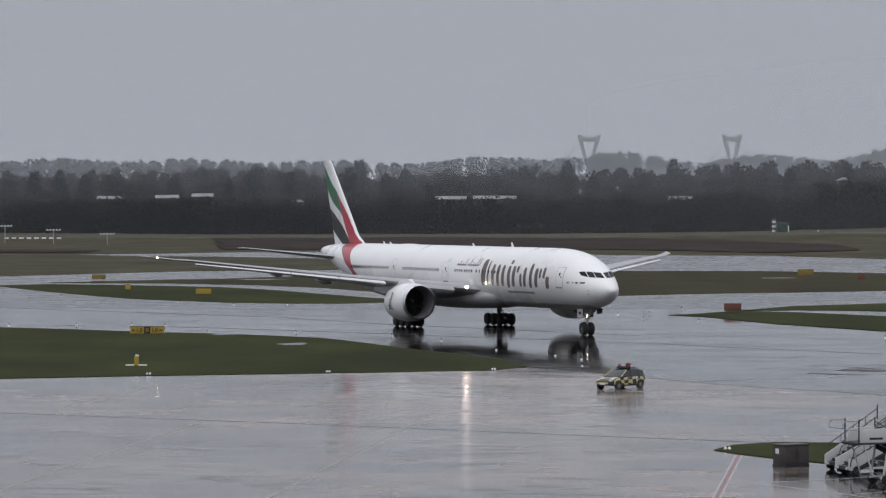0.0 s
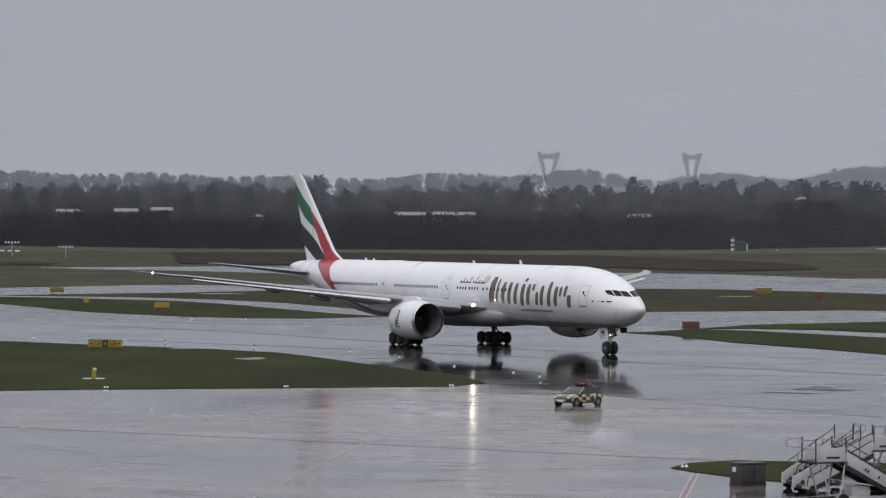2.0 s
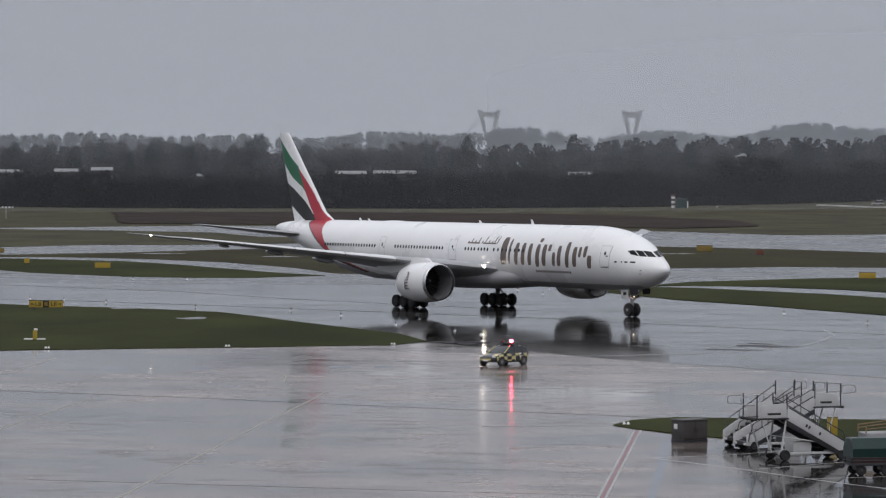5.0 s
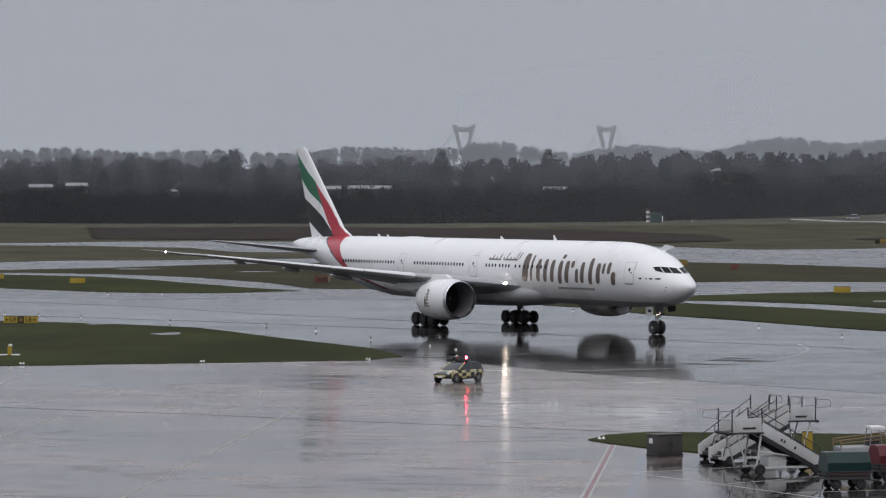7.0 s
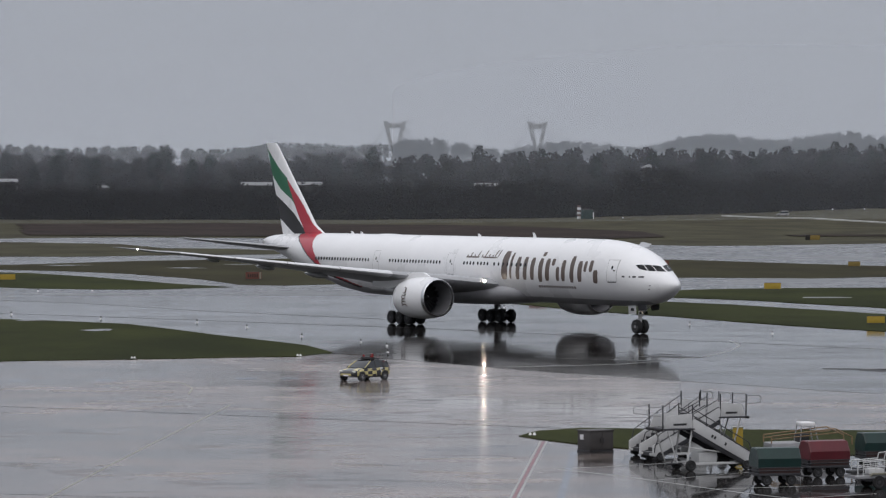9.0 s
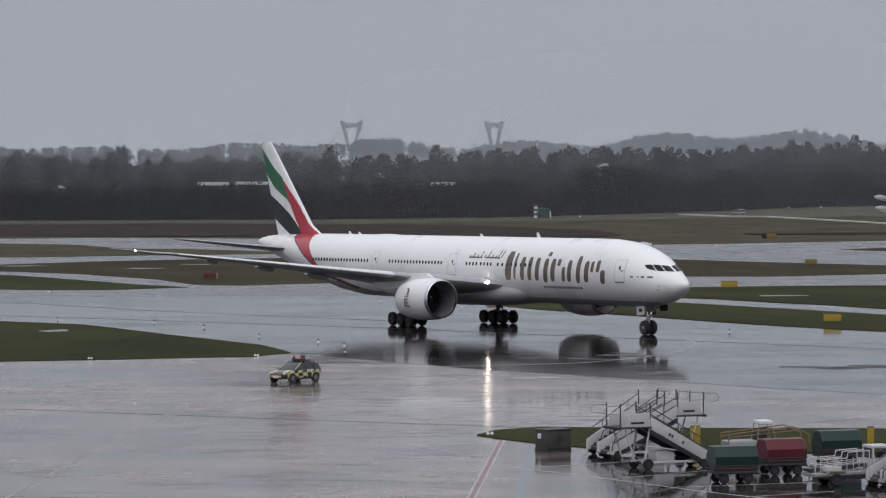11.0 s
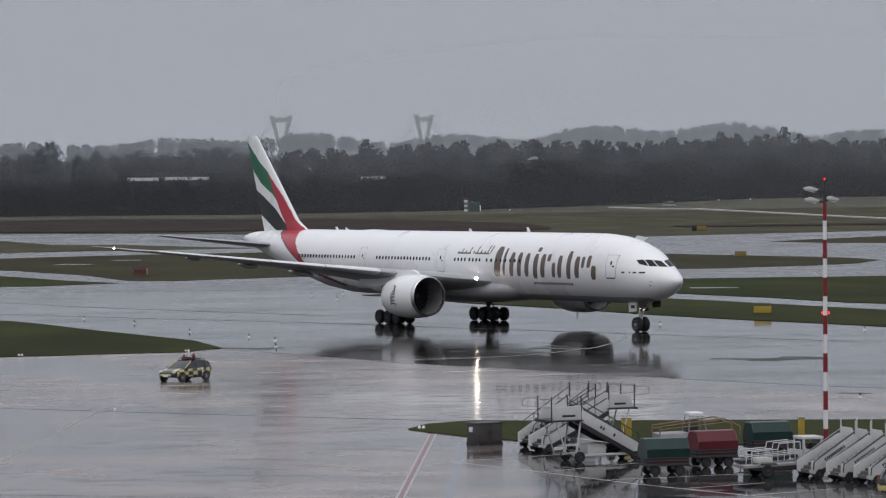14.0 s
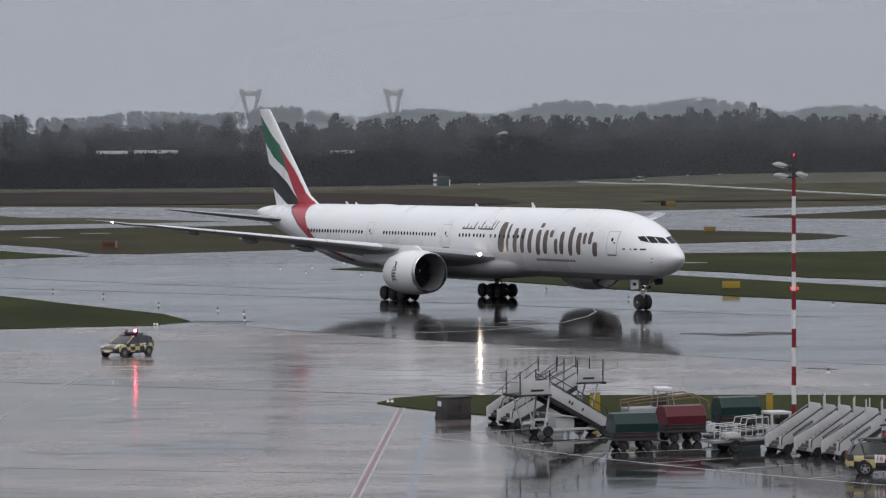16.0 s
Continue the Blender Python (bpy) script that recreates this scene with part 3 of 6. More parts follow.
def make_belly(plane):
    """The fairing under the wing roots."""
    bm = B()
    rings = []
    for k in range(25):
        u = k / 24
        x = 15.5 - u * 25
        f = math.sin(math.pi * u) ** 0.5
        w, top, low = 2.2 + 1.25 * f, 4.6, 2.75 - 0.72 * f
        rings.append([(x, w * math.copysign(abs(math.cos(a)) ** 0.7, math.cos(a)), (top + low) / 2 + (top - low) / 2 * math.sin(a)) for a in [2 * math.pi * i / 28 for i in range(28)]])
    loft(bm, rings)
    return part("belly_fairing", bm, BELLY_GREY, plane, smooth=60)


def foil(chord, thick, n=14):
    """A closed wing section: x back from the nose, z."""
    up, low = [], []
    for i in range(n + 1):
        u = (1 - math.cos(math.pi * i / n)) / 2
        h = thick * (2.97 * math.sqrt(u) - 1.26 * u - 3.5 * u * u + 2.84 * u ** 3 - 1.02 * u ** 4) / 2 * 1.0
        up.append((-u * chord, h * 1.15))
        low.append((-u * chord, -h * 0.85))
    return up + low[-2:0:-1]


def blade(bm, stations, normal="z", tail=1.0):
    """Skin wing sections: each station is (span, x of the nose, height, chord, thickness)."""
    rings = []
    for y, x, z, chord, thick in stations:
        if normal == "z":
            rings.append([(x + px, y, z + pz + px * math.tan(radians(tail * lerp([3, 10, 20, 32.4], [4.6, 3.4, 1.6, 0.5], abs(y))))) for px, pz in foil(chord, thick)])
        else:
            rings.append([(x + px, pz / 1.0, y) for px, pz in foil(chord, thick)])
    return loft(bm, rings)


WING = [(0.5, 13.6, 4.0, 16.2, 1.7), (3.1, 11.9, 4.25, 14.4, 1.45), (6.5, 9.6, 4.65, 12.0, 1.2), (9.7, 7.5, 5.0, 9.9, 0.9), (15, 3.8, 5.62, 7.8, 0.62), (22, -1.1, 6.45, 5.4, 0.4),
        (28.5, -5.6, 7.2, 3.4, 0.26), (30, -6.9, 7.3, 2.7, 0.24), (31.2, -8.3, 7.5, 2.0, 0.17), (32.0, -9.8, 7.62, 1.3, 0.1), (32.4, -11.0, 7.7, 0.6, 0.05)]


def wing_at(y):
    return [lerp([w[0] for w in WING], [w[k] for w in WING], y) for k in range(1, 5)]


slats = []


def make_wing(plane, side):
    st = []
    for y in list(np.arange(0.5, 28.5, 1.0)) + [28.5, 29.3, 30, 30.6, 31.2, 31.6, 32.0, 32.25, 32.4]:
        st.append((side * y, *wing_at(y)))
    bm = B()
    blade(bm, st)
    wing = part("wing", bm, WING_GREY, plane, "light grey swept wing with a raked tip", smooth=50)
    # leading edge slats: bright outboard; inboard a darker grey holds the shade
    for y0, y1 in ((5.2, 8.3), (11.3, 15.4), (15.5, 19.6), (19.7, 23.8), (23.9, 28.2)):
        bm = B()
        rings = []
        for y in np.linspace(y0, y1, 4):
            x, z, c, t = wing_at(y)
            sec = [p for p in foil(c, t) if p[0] > -0.15 * c]
            up = sorted([p for p in sec if p[1] >= 0], key=lambda p: p[0])
            lo = sorted([p for p in sec if p[1] < 0], key=lambda p: -p[0])
            rings.append([(x + px + 0.05, side * y, z + pz * 1.03 + px * math.tan(radians(lerp([3, 10, 20, 32.4], [4.6, 3.4, 1.6, 0.5], y)))) for px, pz in up + lo])
        loft(bm, rings)
        slats.append((part("slat", bm, WING_GREY if y0 < 9 else SLAT_WHITE, wing, "leading edge slat, pale outboard, shade-grey near the root", smooth=50), y0 < 9))
    for y, size in ((6.0, 0.8), (14.5, 0.85), (19.2, 0.7), (24.0, 0.5)):
        x, z, c, t = wing_at(y)
        bm = B()
        lathe(bm, [(2.2 * size, 0.02), (1.6 * size, 0.22 * size), (0.4 * size, 0.36 * size), (-1.2 * size, 0.34 * size), (-2.6 * size, 0.16 * size), (-3.1 * size, 0.02)],
              Matrix.Translation((x - c * 0.78, side * y, z - t * 0.25 - 0.22 * size - c * 0.78 * math.tan(radians(lerp([3, 10, 20, 32.4], [4.6, 3.4, 1.6, 0.5], y))))) @ pose(0, 0, 0, 0, 4), 14)
        part("flap_fairing", bm, WING_GREY, wing, smooth=60)
    bm = B()
    x, z, c, t = wing_at(31.3)
    bmesh.ops.create_icosphere(bm, subdivisions=2, radius=0.1, matrix=Matrix.Translation((x + 0.05, side * 31.3, z)))
    part("tip_light", bm, LIGHT_SMALL if side == -1 else MAST_WHITE, wing, "white wing tip light")
    bm = B()
    x, z, c, t = wing_at(4.0)
    spot = Matrix.Translation((11.62, side * 4.1, 4.5)) @ pose(0, 0, 0, 0, 0, side * 24)
    lathe(bm, [(0.02, 0.02), (0.0, 0.13)], spot, 16)
    lamp = part("landing_light", bm, LIGHT_WHITE, wing, "dazzling white landing light")
    # sleeve added round the lamp to keep its light off the fuselage
    bm = B()
    lathe(bm, [(-0.3, 0.17), (0.1, 0.17), (0.1, 0.145), (-0.02, 0.145)], spot, 16, close=True)
    part("lamp_housing", bm, PLASTIC, lamp)
    return wing


def make_engine(plane, side):
    m = Matrix.Translation((12, side * 9.72, 2.98)) @ pose(0, 0, 0, 0, -1.5) @ Matrix.Translation((-12, 0, 0))
    cowl = B()
    lathe(cowl, [(11.75, 1.86), (11.0, 1.97), (10.0, 2.02), (9.0, 2.01), (8.0, 1.93), (7.0, 1.76), (6.5, 1.64), (6.5, 1.56), (8.0, 1.6), (11.0, 1.64), (11.75, 1.68)], m, 56, close=True)
    eng = part("engine", cowl, WHITE, plane, "white engine cowling with a bronze emblem", smooth=50)
    lip = B()
    prof = [(11.72, 1.865), (11.95, 1.83), (12.08, 1.77), (12.1, 1.74), (12.02, 1.7), (11.72, 1.68)]
    lathe(lip, prof, m, 56, close=True)
    part("intake_lip", lip, METAL, eng, "polished metal intake lip", smooth=60)
    duct = B()
    lathe(duct, [(11.73, 1.675), (11.2, 1.62), (10.4, 1.6), (9.2, 1.6)], m, 48, close=True)
    part("intake_duct", duct, mat_duct, eng, smooth=60)
    disc = B()
    lathe(disc, [(9.25, 1.62), (9.2, 0.3)], m, 40)
    part("fan_disc", disc, DARK_METAL, eng)
    one = B()
    prism(one, [(-0.16, 0.42), (0.2, 0.42), (0.26, 1.0), (0.2, 1.58), (-0.02, 1.58), (-0.12, 1.0)], 0.03, pose(0, 0, 0, 0, 0, 35))
    first = part("fan_blade", one, DARK_METAL, eng, smooth=0)
    first.matrix_basis = m @ Matrix.Translation((9.55, 0, 0))
    for i in range(1, 22):
        again("fan_blade", first, m @ Matrix.Translation((9.55, 0, 0)) @ Matrix.Rotation(2 * math.pi * i / 22, 4, "X"), eng)
    spin = B()
    lathe(spin, [(10.35, 0.02), (10.2, 0.14), (9.9, 0.31), (9.5, 0.44), (9.2, 0.46)], m, 24)
    part("spinner", spin, PLASTIC, eng, smooth=60)
    curl = B()
    pipe(curl, [m @ Vector((10.25 - 0.12 * k, -0.05 + 0.2 * math.sin(k * 1.1), 0.1 + 0.12 * math.cos(k * 1.1))) for k in range(4)], 0.03)
    part("spinner_mark", curl, MARK_WHITE, eng)
    core = B()
    lathe(core, [(6.9, 1.3), (6.2, 1.05), (5.6, 0.8), (5.5, 0.6), (4.9, 0.3), (4.6, 0.05)], m, 32)
    part("exhaust_cone", core, DARK_METAL, eng, smooth=50)
    # emblem: plain curling strokes
    em = B()
    for k in range(7):
        a = k * 0.85
        p = [m @ Vector((9.05 + 0.42 * math.cos(a + s) * (1 - 0.08 * k), side * math.sqrt(max(0.1, 2.08 ** 2 - (0.1 + (k - 3) * 0.27 + 0.13 * math.sin(a + s)) ** 2)),
                         0.1 + (k - 3) * 0.27 + 0.13 * math.sin(a + s))) for s in (0, 0.8, 1.6, 2.4, 3.2)]
        pipe(em, p, 0.042, 6)
    part("emblem", em, MARK_BROWN, eng, "bronze emblem")
    py = B()
    x, z, c, t = wing_at(9.72)
    rings = []
    for px, z0, z1, w in ((10.6, 4.75, 5.0, 0.08), (9.6, 4.6, 5.35, 0.26), (8.0, 4.4, 5.35, 0.34), (6.5, 4.1, 5.2, 0.36), (3.5, 3.7, 4.9, 0.34), (0.5, 3.9, 4.5, 0.1)):
        rings.append([(px, side * 9.72 - w, z0), (px, side * 9.72 + w, z0), (px, side * 9.72 + w * 0.8, z1), (px, side * 9.72 - w * 0.8, z1)])
    loft(py, rings)
    part("engine_pylon", py, WHITE, eng, smooth=30)


def make_tail(plane):
    bm = B()
    n, k = 110, 70
    sides = []
    for sgn in (-1, 1):
        grid = []
        for i in range(n + 1):
            v = i / n
            z = 7.9 + v * (18.35 - 7.9)
            xl, xt = lerp([7.9, 8.9, 9.6, 18.0, 18.35], [-22.6, -24.4, -25.7, -33.4, -33.9], z), lerp([7.9, 18.35], [-32.2, -35.8], z)
            chord = xl - xt
            row = []
            for j in range(k + 1):
                u = j / k
                h = 0.105 * chord * 0.5 * (2.97 * math.sqrt(u) - 1.26 * u - 3.5 * u * u + 2.84 * u ** 3 - 1.02 * u ** 4)
                row.append(bm.verts.new((xl - u * chord, sgn * (h + 0.005), z)))
            grid.append(row)
        for a, b in zip(grid, grid[1:]):
            for j in range(k):
                f = bm.faces.new((a[j], a[j + 1], b[j + 1], b[j]))
                c = f.calc_center_median()
                f.material_index = fin_paint(c.x, c.z)
        sides.append(grid)
    a, b = sides[0][-1], sides[1][-1]
    for j in range(k):
        bm.faces.new((a[j], a[j + 1], b[j + 1], b[j]))
    for j in (0, k):
        for i in range(n):
            bm.faces.new((sides[0][i][j], sides[0][i + 1][j], sides[1][i + 1][j], sides[1][i][j]))
    bmesh.ops.remove_doubles(bm, verts=bm.verts, dist=0.0005)
    fin = part("tail_fin", bm, [WHITE, FLAG_RED, FLAG_GREEN, FLAG_BLACK], plane, "white tail fin with a waving green, white, black and red flag", smooth=50)
    for side in (-1, 1):
        st = [(side * y, lerp([0.6, 10.78], [-26.6, -34.7], y), lerp([0.6, 10.78], [7.0, 8.15], y), lerp([0.6, 10.2, 10.78], [7.6, 2.5, 1.9], y), lerp([0.6, 10.78], [0.55, 0.14], y))
              for y in (0.6, 2, 4, 6, 8, 9.6, 10.4, 10.78)]
        bm = B()
        blade(bm, st, "z", 0.25)
        part("tailplane", bm, WING_GREY, plane, "light grey tailplane", smooth=50)


def wheel_mesh(radius, width):
    """A tyre and a rim about the local y axis."""
    q = Matrix.Rotation(radians(90), 4, "Z")
    tyre = B()
    h = width / 2
    lathe(tyre, [(-h, radius * 0.62), (-h, radius * 0.86), (-h * 0.7, radius * 0.97), (-h * 0.2, radius), (h * 0.2, radius), (h * 0.7, radius * 0.97), (h, radius * 0.86), (h, radius * 0.62)], q, 28)
    rim = B()
    lathe(rim, [(-h - 0.01, radius * 0.2), (-h * 0.9, radius * 0.32), (-h * 0.9, radius * 0.5), (-h - 0.012, radius * 0.6), (h + 0.012, radius * 0.6), (h * 0.9, radius * 0.5),
                (h * 0.9, radius * 0.32), (h + 0.01, radius * 0.2)], q, 20)
    return tyre, rim


airliner_wheels = []


def make_gear(plane):
    tyre, rim = wheel_mesh(0.67, 0.46)
    proto = part("wheel", tyre, RUBBER, plane, smooth=40)
    part("rim", rim, EQUIP_GREY, proto, smooth=30)
    first = True
    dark_rim = proto.children[0].data.copy()
    dark_rim.materials[0] = DARK_METAL

    def put_wheel(x, y, parent, r):
        nonlocal first
        if first:
            w, first = proto, False
        else:
            w = new("wheel", proto.data)
            hub = again("rim", proto.children[0], Matrix.Identity(4), w)
            if abs(y) > 2:
                hub.data = dark_rim
        w.parent = parent
        w.matrix_basis = pose(x, y, 0.67)
        if r != 0.67:
            w.matrix_basis = pose(x, y, r)
        airliner_wheels.append((w, 0.67))

    # nose gear
    g = B()
    bar(g, (31.3, 0, 0.67), (31.55, 0, 3.0), 0.13)
    bar(g, (31.3, 0, 1.5), (31.52, 0, 3.0), 0.19)
    bar(g, (31.3, -0.5, 0.67), (31.3, 0.5, 0.67), 0.09)
    bar(g, (31.4, 0, 1.75), (33.0, 0, 2.75), 0.08)
    pipe(g, [(31.15, 0, 0.8), (30.75, 0, 1.15), (31.2, 0, 1.5)], 0.06)
    box(g, (31.45, 0, 1.75), (0.35, 0.5, 0.22), bevel=0.04)
    nose = part("nose_gear", g, EQUIP_WHITE, plane, "grey nose gear leg with two wheels")
    put_wheel(31.3, -0.38, nose, 0.67)
    put_wheel(31.3, 0.38, nose, 0.67)
    for sgn in (-1, 1):
        d = B()
        prism(d, [(30.3, 2.75), (31.5, 2.72), (31.5, 1.85), (30.4, 1.75)], 0.05, Matrix.Translation((0, sgn * 0.62, 0)), 0.015)
        part("gear_door", d, WHITE, nose, "white nose gear door with a plain dark mark")
        d = B()
        box(d, (31.0, sgn * 0.665, 2.25), (0.5, 0.02, 0.28))
        part("door_mark", d, PLASTIC, nose)
        fd = B()
        prism(fd, [(31.9, 2.72), (33.3, 2.78), (33.2, 2.25), (32.1, 2.15)], 0.05, Matrix.Translation((0, sgn * 0.75, 0)), 0.015)
        part("forward_gear_door", fd, DARK_METAL, nose)
        lt = B()
        lathe(lt, [(0.02, 0.02), (0.0, 0.06)], pose(31.75, sgn * 0.24, 1.98), 14)
        lamp = part("taxi_light", lt, LIGHT_TAXI if sgn == -1 else MAST_WHITE, nose, "lit taxi light" if sgn == -1 else "unlit taxi light")
        # dark tube added to cut the lamp's light off at an angle
        hood = B()
        lathe(hood, [(-0.08, 0.14), (0.24, 0.14), (0.24, 0.125), (-0.03, 0.125)], pose(31.75, sgn * 0.24, 1.98), 16, close=True)
        part("hood", hood, PLASTIC, lamp)
    # main gear, three axles a side
    for side in (-1, 1):
        g = B()
        y = side * 5.49
        bar(g, (0, y, 0.75), (-0.2, y - side * 0.1, 4.0), 0.21)
        bar(g, (0, y, 1.5), (-0.2, y - side * 0.1, 4.0), 0.3)
        bar(g, (1.75, y, 0.72), (-1.75, y, 0.66), 0.15)
        for ax in (1.5, 0, -1.5):
            bar(g, (ax, y - 0.75, 0.67), (ax, y + 0.75, 0.67), 0.09)
        bar(g, (0, y, 2.0), (0.2, y - side * 2.4, 3.3), 0.1)
        bar(g, (0, y, 1.9), (2.6, y - side * 0.5, 3.4), 0.1)
        bar(g, (0.1, y, 2.2), (-2.4, y - side * 0.5, 3.5), 0.09)
        pipe(g, [(0.2, y, 0.9), (0.75, y, 1.4), (0.25, y, 2.0)], 0.07)
        leg = part("main_gear", g, DARK_METAL, plane, "dark main gear leg with six wheels")
        for ax in (1.5, 0, -1.5):
            put_wheel(ax, y - 0.7, leg, 0.67)
            put_wheel(ax, y + 0.7, leg, 0.67)
        d = B()
        prism(d, [(-1.0, 1.9), (1.1, 1.9), (1.3, 3.9), (-1.2, 3.9)], 0.06, Matrix.Translation((0, y + side * 0.55, 0)) @ pose(0, 0, 0, side * 4), 0.02)
        part("gear_door", d, BELLY_GREY, leg)


def patch(bm, x0, x1, z0, z1, side=-1, off=0.012, cut=0.25, n=5, slant=0.0):
    """A thin plate that follows the fuselage skin, with rounded corners."""
    cx, cz, hx, hz = (x0 + x1) / 2, (z0 + z1) / 2, (x1 - x0) / 2, (z1 - z0) / 2
    ring = []
    r = cut * 2 * min(hx, hz)
    for sx, sz, a0 in ((1, 1, 0), (-1, 1, 90), (-1, -1, 180), (1, -1, 270)):
        for k in range(n):
            a = radians(a0 + 90 * k / (n - 1))
            ring.append((cx + sx * (hx - r) + r * math.cos(a), cz + sz * (hz - r) + r * math.sin(a)))
    rows = 6
    # slice the outline in level strips so that it bends with the skin
    def width(z):
        xs = []
        for (xa, za), (xb, zb) in zip(ring, ring[1:] + ring[:1]):
            if (za - z) * (zb - z) <= 0 and abs(zb - za) > 1e-9:
                xs.append(xa + (xb - xa) * (z - za) / (zb - za))
        return (min(xs), max(xs)) if xs else (cx, cx)
    prev = None
    for i in range(rows + 1):
        z = z0 + (z1 - z0) * (0.001 + 0.998 * i / rows)
        a, b = width(z)
        d = slant * (z - cz)
        cur = [bm.verts.new((x + d, side * (side_y(x + d, z, o)), z)) for x, o in ((a, off), (b, off), (b, -0.03), (a, -0.03))]
        if prev:
            for q in range(4):
                bm.faces.new((prev[q], prev[(q + 1) % 4], cur[(q + 1) % 4], cur[q]))
        else:
            bm.faces.new(cur)
        prev = cur
    bm.faces.new(prev)
    return bm


def make_cabin(plane, fuselage):
    """Windows, doors, cockpit glazing and aerials."""
    for side in (-1, 1):
        base = B()
        patch(base, -0.13, 0.13, 6.0, 6.36, side, cut=0.45, off=0.015)
        pane = part("cabin_window", base, GLASS_DARK, fuselage)
        spots = list(np.arange(-20.9, -10.5, 0.533)) + list(np.arange(-6.75, 2.6, 0.533)) + [6.6, 7.15, 7.7, 8.25, 9.0, 9.55, 10.1, 10.65] + list(np.arange(11.8, 17.2, 0.75))
        pane.matrix_basis = pose(spots[0], 0, 0)
        for x in spots[1:]:
            again("cabin_window", pane, pose(x, 0, 0), fuselage)
        for x0, x1, z0, z1 in ((29.95, 31.3, 4.9, 6.9), (3.5, 4.85, 5.03, 7.12), (-9.9, -8.8, 5.05, 7.15), (-25.6, -24.6, 5.3, 7.1), (18.2, 19.3, 5.0, 6.9)):
            if x0 in (18.2, -25.6) and side == -1:
                continue
            d = B()
            w = 0.03
            for a, b, c, e in ((x0, x1, z1 - w, z1), (x0, x1, z0, z0 + w), (x0, x0 + w, z0, z1), (x1 - w, x1, z0, z1)):
                patch(d, a, b, c, e, side, 0.01, 0.05)
            door = part("cabin_door", d, SEAM, fuselage, "cabin door outlined by a grey seam")
            d = B()
            patch(d, (x0 + x1) / 2 - 0.1, (x0 + x1) / 2 + 0.1, z0 + 1.1, z0 + 1.45, side, 0.015, 0.4)
            part("door_window", d, GLASS_DARK, door)
            d = B()
            patch(d, (x0 + x1) / 2 + 0.2, (x0 + x1) / 2 + 0.42, z0 + 0.95, z0 + 1.05, side, 0.03, 0.2)
            part("door_handle", d, PLASTIC, door)
            d = B()
            patch(d, x0 + 0.1, x1 - 0.1, z0 - 0.12, z0 - 0.05, side, 0.02, 0.2)
            part("door_sill", d, PLASTIC, door)
    # cockpit panes, following the skin of the nose
    panes = [(0.1, 0.82, 0.0), (0.88, 1.4, 0.0), (1.46, 1.88, 0.1)]
    for side in (-1, 1):
        for a0, a1, lift in panes:
            bm = B()
            rows = []
            for i in range(7):
                row = []
                for j in range(7):
                    a = a0 + (a1 - a0) * i / 6
                    v = j / 6
                    low, high = 5.86 + lerp([0, 2.1], [0.0, 0.1], a), lerp([0.1, 0.9, 1.5, 2.1], [6.36, 6.46, 6.5, 6.42], a)
                    low += lift * (i / 6) * 1.6
                    z = low + (high - low) * v
                    # the point of the skin at this height whose arc from the centreline is a
                    y = a * 0.98
                    x = None
                    for s in np.linspace(0.6, 6.0, 220):
                        t, b, w = fus(s)
                        if t > z and b < z:
                            if side_y(NOSE_X - s, z) >= y:
                                x = NOSE_X - s
                                break
                    row.append((x, side * (y + 0.012), z))
                rows.append(row)
            vs = [[bm.verts.new((p[0] + 0.03, p[1], p[2] + 0.012)) for p in r] for r in rows]
            for i in range(6):
                for j in range(6):
                    bm.faces.new((vs[i][j], vs[i + 1][j], vs[i + 1][j + 1], vs[i][j + 1]))
            bmesh.ops.solidify(bm, geom=bm.faces[:], thickness=0.03)
            part("cockpit_window", bm, GLASS_DARK, fuselage, smooth=60)
    for x, h in ((-18.4, 0.3), (-16.6, 0.25), (14.4, 0.5), (5.0, 0.3)):
        a = B()
        prism(a, [(x + 0.25, 8.68), (x - 0.3, 8.68), (x - 0.42, 8.72 + h), (x - 0.2, 8.72 + h)], 0.05)
        part("aerial", a, WHITE, fuselage)
    dome = B()
    bmesh.ops.create_uvsphere(dome, u_segments=20, v_segments=10, radius=1.0, matrix=Matrix.Translation((-11.5, 0, 8.66)) @ Matrix.Diagonal((2.6, 0.6, 0.16, 1)))
    part("antenna_dome", dome, WHITE, fuselage, smooth=60)
    for x, y, z in ((35.0, 2.0, 4.6), (34.9, 2.05, 4.25)):
        for side in (-1, 1):
            p = B()
            yy = side_y(x, z)
            pipe(p, [(x, side * (yy - 0.05), z), (x, side * (yy + 0.13), z), (x + 0.3, side * (yy + 0.15), z)], 0.025)
            part("probe", p, DARK_METAL, fuselage)


